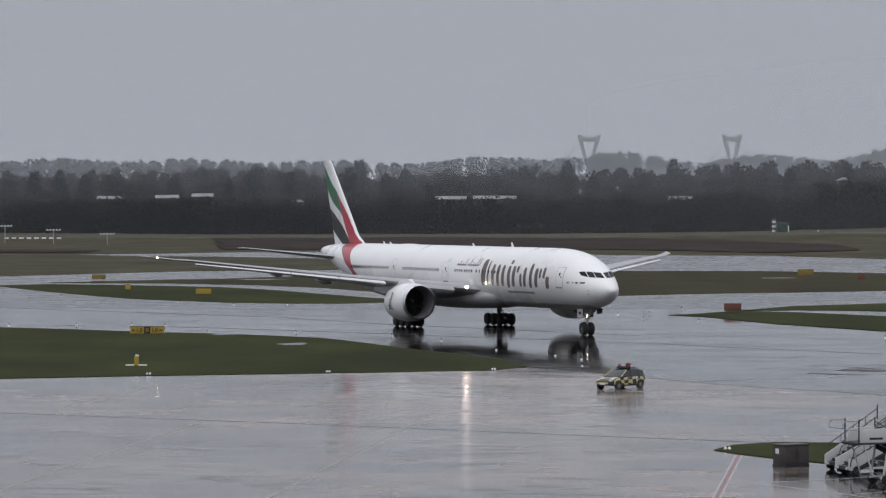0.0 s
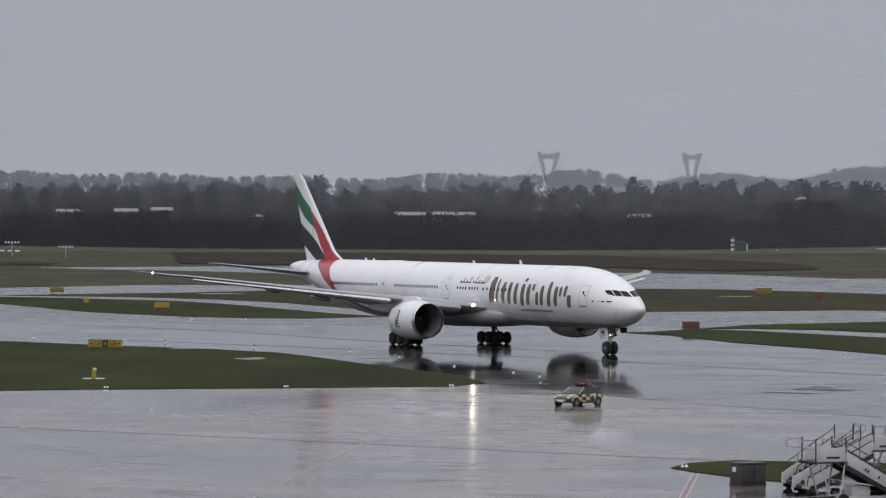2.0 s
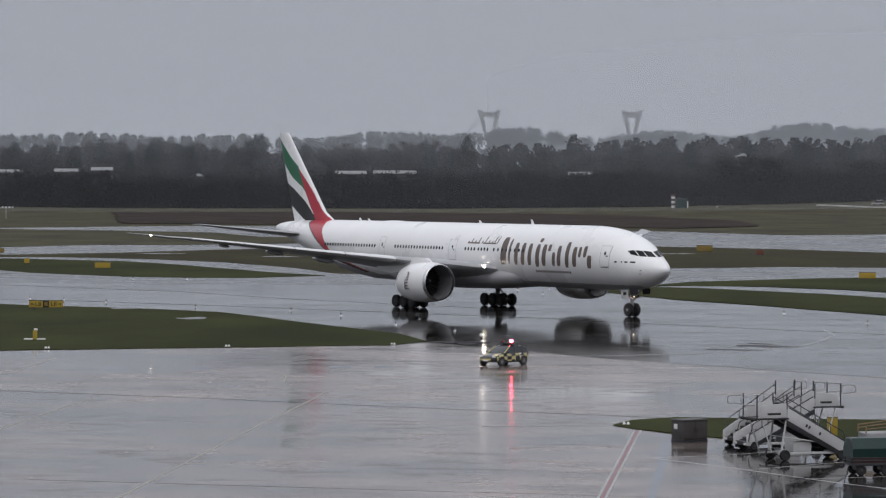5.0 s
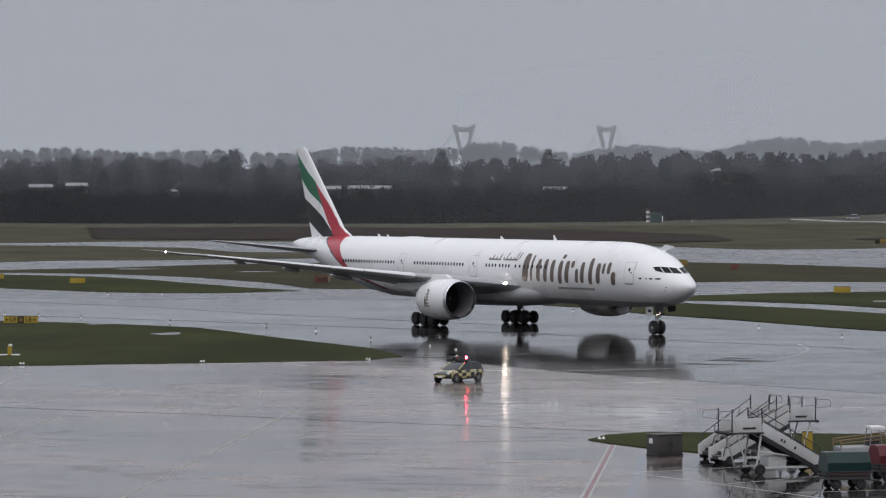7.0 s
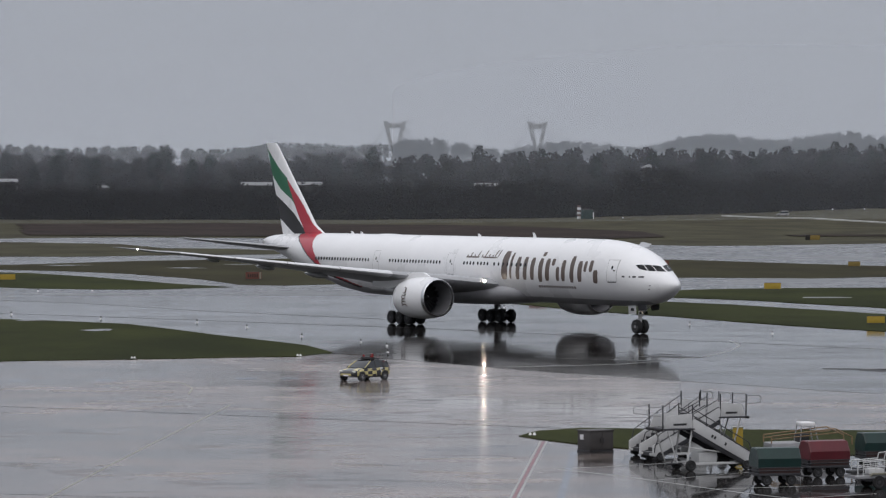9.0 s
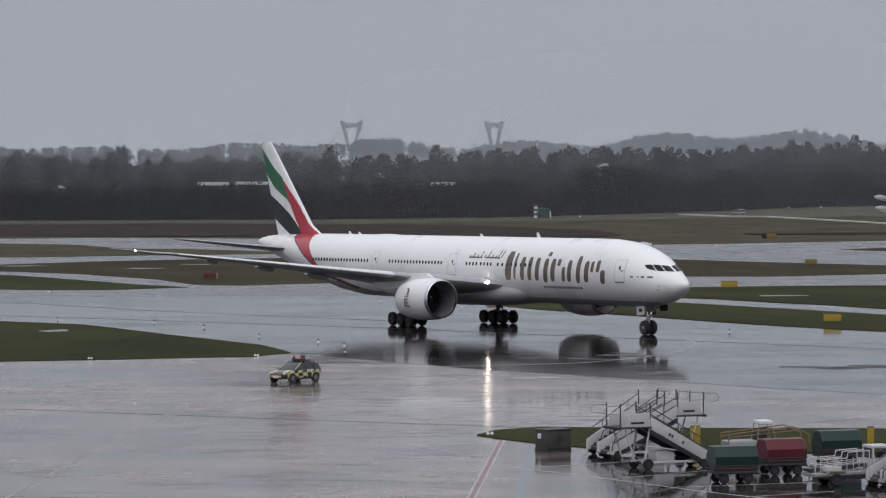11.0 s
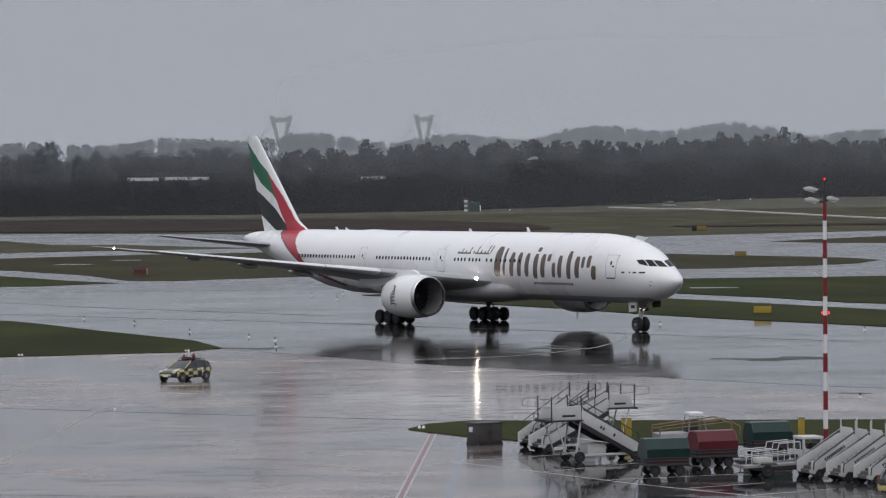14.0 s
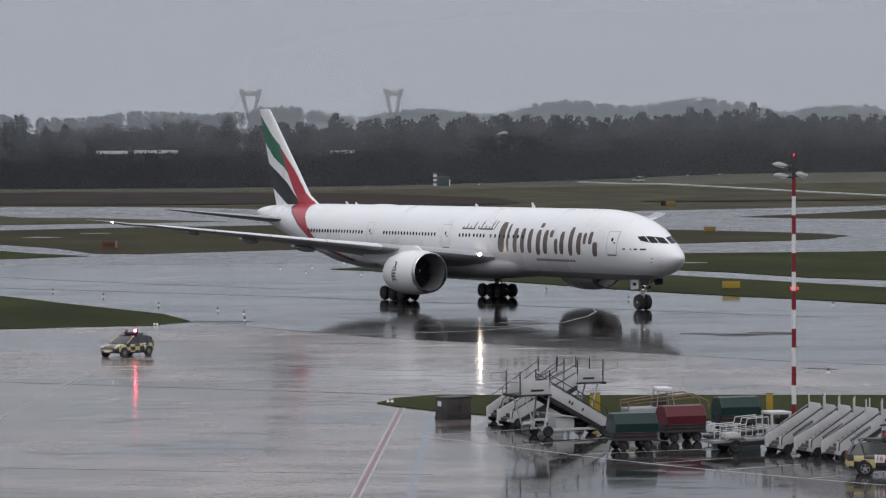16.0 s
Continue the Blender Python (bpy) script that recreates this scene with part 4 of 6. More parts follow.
def make_titles(fuselage):
    """The airline's name is a row of plain upright strokes in its bronze colour; smaller lines are bars."""
    strokes = ((13.75, 4.72, 7.45, 1.0), (14.75, 4.8, 7.3, 0.36), (15.9, 4.75, 6.95, 0.62), (17.05, 4.75, 6.95, 0.62), (18.2, 4.75, 6.9, 0.62), (19.5, 4.6, 6.85, 0.66),
               (19.75, 7.05, 7.45, 0.5), (20.6, 4.72, 6.85, 0.66), (21.5, 6.2, 6.85, 0.5), (22.2, 4.75, 6.1, 0.5), (23.1, 4.75, 6.75, 0.6), (24.45, 4.65, 7.15, 0.62),
               (25.65, 4.75, 6.7, 0.66), (26.5, 5.7, 6.7, 0.4), (27.3, 5.7, 6.8, 0.5), (27.95, 4.65, 5.9, 0.66))
    for side in (-1, 1):
        for x, z0, z1, w in strokes:
            bm = B()
            x = 13.6 + (x - 13.75) * 1.035
            patch(bm, x - w / 2, x + w / 2, z0, z1, side, 0.012, 0.2, slant=-0.1 * side)
            part("title_stroke", bm, MARK_BROWN, fuselage)
        bm = B()
        for k, (x, h) in enumerate(((6.9, 0.25), (7.5, 0.5), (8.1, 0.3), (8.8, 0.65), (9.4, 0.3), (10.0, 0.75), (10.6, 0.35), (11.2, 0.3), (11.7, 0.8), (12.2, 0.8))):
            patch(bm, x, x + 0.15, 6.75, 6.75 + h, side, 0.012, 0.4, slant=-0.35 * side)
        patch(bm, 6.8, 9.0, 6.72, 6.86, side, 0.011, 0.4)
        patch(bm, 9.6, 12.0, 6.72, 6.86, side, 0.011, 0.4)
        part("script_line", bm, MARK_BROWN, fuselage, "bronze strokes of a second title in script")
        bm = B()
        for k in range(15):
            patch(bm, 18.9 + k * 0.41, 19.16 + k * 0.41, 4.05, 4.3, side, 0.012, 0.3)
        part("address_line", bm, MARK_BROWN, fuselage, "small bronze bars under the title")
        for word in ((0, 1, 2, 3, 4), (6, 7), (9, 10, 11)):
            bm = B()
            patch(bm, 32.0 + word[0] * 0.2, 32.14 + word[-1] * 0.2, 5.3, 5.44, side, 0.012, 0.2)
            part("type_bar", bm, PLASTIC, fuselage, "small dark bar near the cockpit")


SLAT_WHITE = mat("pale_slat_paint", (0.66, 0.66, 0.68), 0.3, vary=0.05, scale=0.5)
SEAM = mat("grey_door_seam", (0.36, 0.36, 0.37), 0.5)
MARK_WHITE = mat("white_marking", (0.7, 0.7, 0.7), 0.5)
mat_duct = mat("grey_intake_lining", (0.13, 0.13, 0.14), 0.6, vary=0.1)
airliner = thing("airliner", "white twin-engined wide-body airliner taxiing on wet concrete, flag on its tail", "airplane")
body = make_fuselage(airliner)
make_belly(airliner)
make_wing(airliner, -1)
make_wing(airliner, 1)
make_engine(airliner, -1)
make_engine(airliner, 1)
make_tail(airliner)
make_gear(airliner)
make_cabin(airliner, body)
make_titles(body)


# ---- escort cars ----
def text_mesh(words, size, depth=0.01):
    """The built-in font as a mesh, centred, upright in local x-z, facing -y."""
    cu = bpy.data.curves.new("writing", "FONT")
    cu.body, cu.size, cu.extrude, cu.align_x, cu.align_y = words, size, depth, "CENTER", "CENTER"
    tmp = bpy.data.objects.new("writing", cu)
    me = bpy.data.meshes.new_from_object(tmp)
    me.transform(Matrix.Rotation(radians(90), 4, "X"))
    bpy.data.objects.remove(tmp)
    bpy.data.curves.remove(cu)
    return me


def writing(name, words, size, material, parent, m, label=""):
    me = text_mesh(words, size)
    me.materials.append(material)
    ob = new(name, me)
    ob.parent, ob.matrix_basis = parent, m
    if label:
        ob["label"] = label
    return ob


CAR_SIZE = 0.92
BELT_S = [-2.28, -2.2, -2.0, -1.2, 0.0, 0.9, 1.5, 2.0, 2.2, 2.3]
BELT_Z = [0.78, 0.98, 1.06, 1.04, 1.0, 0.99, 0.93, 0.82, 0.72, 0.6]
HALF_W = [0.62, 0.78, 0.86, 0.92, 0.93, 0.92, 0.89, 0.82, 0.7, 0.52]
SILL_Z = [0.52, 0.42, 0.36, 0.27, 0.27, 0.27, 0.3, 0.34, 0.4, 0.46]


def car_shell(parent):
    bm = B()
    xs = list(np.arange(-2.28, 2.3, 0.0763)) + [2.3]
    rings = []
    for x in xs:
        w, zt, zb = lerp(BELT_S, HALF_W, x), lerp(BELT_S, BELT_Z, x), lerp(BELT_S, SILL_Z, x)
        ring = []
        sec = [(0.93, 0.0), (0.985, 0.14), (1.0, 0.32), (1.0, 0.5), (0.99, 0.68), (0.97, 0.84), (0.92, 0.95), (0.75, 1.0)]
        for f, u in sec:
            ring.append((x, w * f, zb + (zt - zb) * u))
        for f, u in ((0.4, 1.03), (0.0, 1.045), (-0.4, 1.03)):
            ring.append((x, w * f, zb + (zt - zb) * u))
        for f, u in reversed(sec):
            ring.append((x, -w * f, zb + (zt - zb) * u))
        rings.append(ring)
    for f in loft(bm, rings):
        c = f.calc_center_median()
        if c.z < 0.42:
            f.material_index = 2
        else:
            f.material_index = (0 if 0.3 < abs(c.y) < 0.72 and c.x < 1.95 else 1) if (c.x > 1.05 and c.z > lerp(BELT_S, BELT_Z, c.x) - 0.02) or c.x > 1.92 else int(math.floor((c.x + 5.05) / 0.52) + math.floor((c.z - 0.14) / 0.3)) % 2
    return part("body", bm, [CAR_YELLOW, CAR_BLACK, PLASTIC], parent, "body in a yellow and black chequer", smooth=40)


def make_car(name, label, number="", lit=False):
    car = thing(name, label, "car")
    body_part = car_shell(car)
    # glazing: a tapered glasshouse, then pillars and roof
    xs = [1.02, 0.72, 0.42, 0.12, -0.5, -1.2, -1.7, -1.95, -2.12]
    zt = [1.02, 1.2, 1.38, 1.52, 1.6, 1.58, 1.5, 1.36, 1.05]
    wt = [0.8, 0.76, 0.72, 0.68, 0.66, 0.66, 0.66, 0.68, 0.74]
    bm = B()
    rings = []
    for x, z, w in zip(xs, zt, wt):
        rings.append([(x, 0.86, 0.96), (x, w + 0.02, max(0.97, z - 0.05)), (x, w * 0.8, z), (x, -w * 0.8, z), (x, -w - 0.02, max(0.97, z - 0.05)), (x, -0.86, 0.96)])
    loft(bm, rings)
    cabin = part("glasshouse", bm, CAR_GLASS, car, "dark tinted windows", smooth=35)
    bm = B()
    rings = []
    for x, z, w in zip(xs[3:8], zt[3:8], wt[3:8]):
        rings.append([(x, w * 0.98, z - 0.045), (x, w * 0.86, z + 0.012), (x, 0.3, z + 0.03), (x, -0.3, z + 0.03), (x, -w * 0.86, z + 0.012), (x, -w * 0.98, z - 0.045)])
    loft(bm, rings)
    roof = part("roof", bm, CAR_BLACK, car, "black roof", smooth=40)
    for side in (-1, 1):
        for a, b, r in (((1.0, 0.82, 1.0), (0.14, 0.69, 1.5), 0.04), ((-0.35, 0.86, 1.0), (-0.4, 0.68, 1.56), 0.045), ((-1.35, 0.86, 1.02), (-1.5, 0.68, 1.5), 0.08), ((-2.05, 0.74, 1.05), (-1.85, 0.68, 1.45), 0.06)):
            p = B()
            bar(p, (a[0], side * a[1], a[2]), (b[0], side * b[1], b[2]), r, n=6)
            part("pillar", p, CAR_YELLOW if a[0] == 1.0 else CAR_BLACK, cabin)
        rail = B()
        pipe(rail, [(0.05, side * 0.6, 1.56), (-0.1, side * 0.6, 1.64), (-1.5, side * 0.6, 1.63), (-1.65, side * 0.6, 1.54)], 0.022)
        part("roof_rail", rail, PLASTIC, roof)
        mir = B()
        box(mir, (0.75, side * 1.0, 1.05), (0.12, 0.2, 0.14), bevel=0.03)
        part("wing_mirror", mir, CAR_BLACK, car)
        hl = B()
        box(hl, (2.08, side * 0.62, 0.74), (0.22, 0.3, 0.12), pose(0, 0, 0, 0, 12, -side * 25), bevel=0.03)
        part("headlight", hl, LIGHT_WARM, car, "unlit headlight with a faint added glow")
        tl = B()
        box(tl, (-2.2, side * 0.66, 0.95), (0.1, 0.18, 0.26), bevel=0.03)
        part("tail_light", tl, SIGN_RED, car)
        for x0 in (0.3, -0.75):
            h = B()
            box(h, (x0, side * 0.935, 0.86), (0.16, 0.03, 0.035), bevel=0.01)
            part("door_handle", h, PLASTIC, car)
        for x0, s in ((1.42, 1), (-1.38, 1)):
            arch = B()
            lathe(arch, [(-0.02, 0.41), (0.02, 0.41), (0.02, 0.32), (-0.02, 0.32)], Matrix.Translation((x0, side * 0.925, 0.36)) @ Matrix.Rotation(radians(90), 4, "Z"), 24, close=True)
            part("wheel_arch", arch, PLASTIC, car)
    g = B()
    box(g, (2.24, 0, 0.56), (0.1, 1.1, 0.22), bevel=0.03)
    part("grille", g, PLASTIC, car)
    g = B()
    box(g, (2.31, 0, 0.46), (0.02, 0.5, 0.11), bevel=0.01)
    part("plate", g, MAST_WHITE, car, "pale number plate without characters")
    lb = B()
    box(lb, (-0.45, 0, 1.72), (0.3, 1.15, 0.12), bevel=0.04)
    bar(lb, (-0.45, -0.4, 1.6), (-0.45, -0.4, 1.68), 0.04)
    bar(lb, (-0.45, 0.4, 1.6), (-0.45, 0.4, 1.68), 0.04)
    lights = part("light_bar", lb, PLASTIC, car)
    be = B()
    lathe(be, [(0.0, 0.1), (0.1, 0.1), (0.17, 0.06), (0.19, 0.01)], Matrix.Translation((-0.45, -0.42, 1.78)) @ pose(0, 0, 0, 0, -90), 12)
    part("beacon", be, BEACON_OFF, lights, "unlit red beacon")
    # a turning lamp: the glowing face looks out of a dark hood
    be = B()
    prism(be, [(-0.14, 0.0), (0.0, 0.0), (0.0, 0.24), (-0.1, 0.24)], 0.3)
    for y in (-0.155, 0.155):
        box(be, (-0.04, y, 0.12), (0.16, 0.012, 0.24))
    box(be, (-0.04, 0, 0.246), (0.16, 0.32, 0.012))
    lamp = part("turning_beacon", be, BEACON_OFF, lights, "red turning beacon in a dark hood", smooth=0)
    lamp.matrix_basis = pose(-0.45, 0.42, 1.78, 0, 0, 38 if lit else 200)
    face = B()
    box(face, (0.008, 0, 0.12), (0.01, 0.26, 0.2), bevel=0.003)
    part("lamp_face", face, LIGHT_RED if lit else BEACON_OFF, lamp, "red lamp face")
    rack = B()
    box(rack, (-0.75, 0, 1.66), (1.1, 1.0, 0.07), bevel=0.02)
    part("roof_rack", rack, PLASTIC, roof, "dark roof rack")
    ae = B()
    bar(ae, (-1.6, 0.1, 1.52), (-1.9, 0.1, 2.1), 0.012)
    part("aerial", ae, PLASTIC, car)
    wheels = []
    tyre, rim = wheel_mesh(0.36, 0.24)
    proto = part("wheel", tyre, RUBBER, car, smooth=40)
    part("rim", rim, EQUIP_GREY, proto, smooth=30)
    for k in range(5):
        sp = B()
        box(sp, (0, 0, 0.13), (0.05, 0.262, 0.17), bevel=0.01)
        o = part("spoke", sp, EQUIP_GREY, proto)
        o.matrix_basis = Matrix.Rotation(2 * math.pi * k / 5, 4, "Y")
    spots = [(1.42, 0.82), (1.42, -0.82), (-1.38, 0.82), (-1.38, -0.82)]
    proto.matrix_basis = pose(1.42, 0.82, 0.36)
    wheels.append((proto, 0.36 * CAR_SIZE))
    for x, y in spots[1:]:
        w = again("wheel", proto, pose(x, y, 0.36), car)
        for ch in list(proto.children):
            again(ch.name.split(".")[0], ch, ch.matrix_basis.copy(), w)
        wheels.append((w, 0.36 * CAR_SIZE))
    if lit:
        for side in (-1, 1):
            bd = B()
            prism(bd, [(-1.08, 0.98), (-0.78, 0.98), (-0.78, 0.9), (-0.9, 0.62), (-1.0, 0.62), (-0.9, 0.88), (-1.08, 0.88)], 0.012, Matrix.Translation((0, side * 0.94, 0)))
            part("door_mark", bd, MAST_WHITE, car, "white mark on the rear door")
    if number:
        for side in (-1, 1):
            bd = B()
            box(bd, (-0.72, side * 0.945, 0.82), (0.46, 0.02, 0.36), bevel=0.008)
            board = part("number_board", bd, MAST_WHITE, car, "white board with a red number")
            writing("number", number, 0.36, PAINT_NUMBER, board, pose(-0.72, side * 0.958, 0.82, 0, 0, 0 if side == -1 else 180))
    # a compact car: all its parts drawn at CAR_SIZE
    done = set()
    for ob in car.children_recursive:
        if ob.data.name not in done:
            done.add(ob.data.name)
            ob.data.transform(Matrix.Scale(CAR_SIZE, 4))
        m = ob.matrix_basis.copy()
        m.translation *= CAR_SIZE
        ob.matrix_basis = m
    return car, wheels, lamp


BEACON_OFF = mat("unlit_red_lens", (0.2, 0.02, 0.02), 0.2)
PAINT_NUMBER = mat("red_number_paint", (0.4, 0.03, 0.04), 0.5)
escort_car, escort_wheels, escort_beacon = make_car("escort_car", "yellow and black chequered escort car with a flashing red roof beacon", lit=True)
parked_car, _, _ = make_car("parked_car", "yellow and black chequered car numbered 16 parked beside the stairs", "16")
parked_car.matrix_basis = pose(33.53, 154.4, 0, 0, 0, -10)


# ---- far woods ----
def leafy(m):
    """Thin tufts let half of the light through, so that a crown is lit evenly."""
    n, l = m.node_tree.nodes, m.node_tree.links
    b, out = n["Principled BSDF"], n["Material Output"]
    b.inputs["Specular IOR Level"].default_value = 0.05
    thru, mix = n.new("ShaderNodeBsdfTranslucent"), n.new("ShaderNodeMixShader")
    l.new(b.inputs["Base Color"].links[0].from_socket, thru.inputs["Color"])
    mix.inputs[0].default_value = 0.5
    l.new(b.outputs[0], mix.inputs[1])
    l.new(thru.outputs[0], mix.inputs[2])
    l.new(mix.outputs[0], out.inputs["Surface"])
    return m


BARK = mat("dark_wet_bark", (0.02, 0.017, 0.017), 0.9, vary=0.3, scale=0.8)
TWIG = leafy(mat("bare_winter_twigs", (0.0165, 0.0135, 0.0165), 0.95, vary=0.3, scale=0.12, spread=0.3))
NEEDLE = leafy(mat("dark_conifer_needles", (0.0055, 0.0072, 0.0075), 0.95, vary=0.3, scale=0.15, spread=0.25))


def tree_mesh(kind, seed):
    """One tree about 1 unit wide in metres: its trunk and limbs, and the crown as many small tufts."""
    rnd = random.Random(seed)
    h = {"conifer": 27, "round": 23, "tall": 26, "bush": 13}[kind]
    trunk = B()
    bar(trunk, (0, 0, -0.5), (rnd.uniform(-0.3, 0.3), rnd.uniform(-0.3, 0.3), h * 0.82), 0.45, 0.08, 7)
    crown = B()
    tufts = {"conifer": 1400, "round": 1250, "tall": 1250, "bush": 1000}[kind]
    limbs = []
    for i in range(16):
        a = rnd.uniform(0, 2 * math.pi)
        if kind == "conifer":
            z = h * (0.16 + 0.78 * i / 16)
            r = 6.2 * (1 - z / h) ** 0.75 + 0.3
            tip = (math.cos(a) * r, math.sin(a) * r, z - 0.3)
        elif kind == "tall":
            z = h * (0.2 + 0.7 * i / 16)
            tip = (math.cos(a) * 4.2, math.sin(a) * 4.2, z + 2.2)
        else:
            z = h * (0.22 + 0.5 * i / 16)
            r = rnd.uniform(3.0, 6.2)
            tip = (math.cos(a) * r, math.sin(a) * r, min(h * 0.95, z + rnd.uniform(2, 6)))
        bar(trunk, (0, 0, z), tip, 0.14, 0.04, 5)
        limbs.append((Vector((0, 0, z)), Vector(tip)))
    lumps = [(Vector((rnd.gauss(0, 3.0), rnd.gauss(0, 3.0), h * rnd.uniform(0.22, 0.86))), rnd.uniform(1.8, 3.6)) for _ in range(20)]
    for i in range(tufts):
        if kind == "conifer":
            u = rnd.random() ** 0.75
            z = h * (0.1 + 0.9 * (1 - u))
            r = (7.4 * (1 - z / h) ** (0.7 if seed % 2 else 0.45) + 0.3) * (0.8 + 0.2 * math.sin(z * 1.7 + seed)) * math.sqrt(rnd.random())
            a = rnd.uniform(0, 6.283)
            c = Vector((math.cos(a) * r, math.sin(a) * r, z))
            size = rnd.uniform(0.3, 0.7)
        elif kind == "tall":
            z = h * rnd.uniform(0.12, 1.0)
            r = 5.0 * math.sin(math.pi * min(1, 0.12 + 0.84 * z / h)) ** 0.6 * math.sqrt(rnd.random()) + 0.2
            a = rnd.uniform(0, 6.283)
            c = Vector((math.cos(a) * r, math.sin(a) * r, z))
            size = rnd.uniform(0.3, 0.7)
        else:
            base, r = lumps[i % len(lumps)]
            d = Vector((rnd.gauss(0, 1), rnd.gauss(0, 1), rnd.gauss(0, 1))).normalized() * r * rnd.random() ** 0.6
            c = base + d
            c.z = max(0.6, c.z)
            size = rnd.uniform(0.3, 0.7)
        q = Euler((rnd.uniform(0, 6.28), rnd.uniform(0, 6.28), rnd.uniform(0, 6.28))).to_matrix()
        k = 3
        vs = [crown.verts.new(c + q @ Vector((size * math.cos(2.1 * j) * rnd.uniform(0.6, 1.2), size * math.sin(2.1 * j) * rnd.uniform(0.6, 1.2), 0))) for j in range(k)]
        top = crown.verts.new(c + q @ Vector((0, 0, size * 0.7)))
        crown.faces.new(vs)
        for j in range(k):
            crown.faces.new((vs[j], vs[(j + 1) % k], top))
    return trunk, crown


def wood_line():
    """The line along which the near edge of the woods runs."""
    return lambda x: lerp([-400, -184, -85, 30, 110, 200, 260, 350, 600], [1500, 1537, 1460, 1480, 1430, 1480, 1545, 1590, 1660], x)


protos = []
for i, kind in enumerate(("conifer", "round", "round", "tall", "conifer", "round", "bush")):
    trunk, crown = tree_mesh(kind, 20 + i)
    words = {"conifer": "tall dark conifer in the far woods", "round": "bare round-crowned winter tree in the far woods", "tall": "tall bare ash in the far woods",
             "bush": "dense bare shrub at the edge of the woods"}[kind]
    t = thing("tree", words, "tree", group="far woods")
    part("trunk", trunk, BARK, t, smooth=0)
    part("crown", crown, NEEDLE if kind == "conifer" else TWIG, t, smooth=0)
    protos.append((kind, t))
used = set()


def plant(i, x, y, scale, turn):
    kind, t = protos[i]
    m = pose(x, y, rise(x, y) - 0.2, 0, 0, turn)
    if i not in used:
        used.add(i)
        t.matrix_basis = m @ Matrix.Diagonal((scale, scale, scale, 1))
        return t
    c = copy_thing(t, m)
    c.scale = (scale, scale, scale)
    return c


rt = random.Random(5)
line = wood_line()
HOUSES = [(22.0, 17, 15.2), (4.0, 12, 15.0), (-137.0, 12, 15.2), (-58.4, 4.5, 13.9), (163.5, 5, 22.5), (-97.5, 8, 16.2), (96.0, 9, 14.8), (-113.0, 9, 15.6)]


def free(px, dy):
    return dy > 45 or all(abs(px - hx) > w / 2 + 5 for hx, w, _ in HOUSES)


TOPS = {0: 27, 1: 22.5, 2: 22.5, 3: 26, 4: 27, 5: 22.5, 6: 13}
x = -290.0
while x < 460:
    for row, (dy, lo, hi) in enumerate(((34, 15, 20), (62, 20, 25), (92, 23, 27))):
        k = rt.choice((0, 1, 2, 4, 5, 3, 1, 3, 4, 2) if row else (1, 2, 5, 6, 6))
        px = x + rt.uniform(-4, 4)
        off = dy + rt.uniform(-12, 12)
        if free(px, off):
            plant(k, px, line(px) + off, (rt.uniform(lo, hi) + (rt.choice((1.0, 2.5, 5.0)) if k in (0, 4) and row else 0)) / TOPS[k], rt.uniform(0, 360))
    x += rt.uniform(7.0, 9.0)


for bx, by, bs in ((160.2, 6, 1.5), (164.5, 4, 1.55), (168.0, 7, 1.45), (-60.5, 6, 0.95), (-56.0, 6, 0.9), (17.0, 8, 1.16), (27.5, 9, 1.15), (8.8, 8, 1.13), (-0.8, 9, 1.15), (93.0, 8, 1.14), (100.0, 8, 1.15),
                   (-101.5, 8, 1.22), (-95.5, 9, 1.18), (-132.5, 8, 1.14), (-115.5, 8, 1.17), (-109.5, 9, 1.15)):
    plant(6, bx, line(bx) + by, bs, bx * 31)


def far_woods(name, label, spots, seed, thin, grow):
    """The woods behind: crowns past counting, joined into one mass."""
    rnd = random.Random(seed)
    kinds = []
    for i, kind in enumerate(("round", "tall", "conifer", "round")):
        trunk, crown = tree_mesh(kind, 60 + i)
        trunk.free()
        crown.verts.ensure_lookup_table()
        v = np.array([p.co for p in crown.verts])
        f = np.array([[q.index for q in face.verts] for face in crown.faces])
        crown.free()
        # fewer tufts, grown to keep the crown full
        tufts = v.reshape(-1, 4, 3)[::thin]
        mid = tufts.mean(axis=1, keepdims=True)
        v = (mid + (tufts - mid) * grow).reshape(-1, 3)
        four = np.array([[0, 1, 2, -1], [0, 1, 3, -1], [1, 2, 3, -1], [2, 0, 3, -1]])[:, :3]
        f = (four[None] + 4 * np.arange(len(tufts))[:, None, None]).reshape(-1, 3)
        kinds.append((v, f))
    vs, fs, base = [], [], 0
    for x, y, s, k in spots:
        v, f = kinds[k]
        a = rnd.uniform(0, 6.28)
        c, d = math.cos(a), math.sin(a)
        w = np.column_stack([(v[:, 0] * c - v[:, 1] * d) * s + x, (v[:, 0] * d + v[:, 1] * c) * s + y, v[:, 2] * s + rise(x, y) - 0.3])
        vs.append(w)
        fs.append(f + base)
        base += len(v)
    me = bpy.data.meshes.new(name)
    me.from_pydata(np.concatenate(vs).tolist(), [], np.concatenate(fs).tolist())
    me.materials.append(TWIG)
    tagged(new(name, me), label, "woods", kind="stuff")


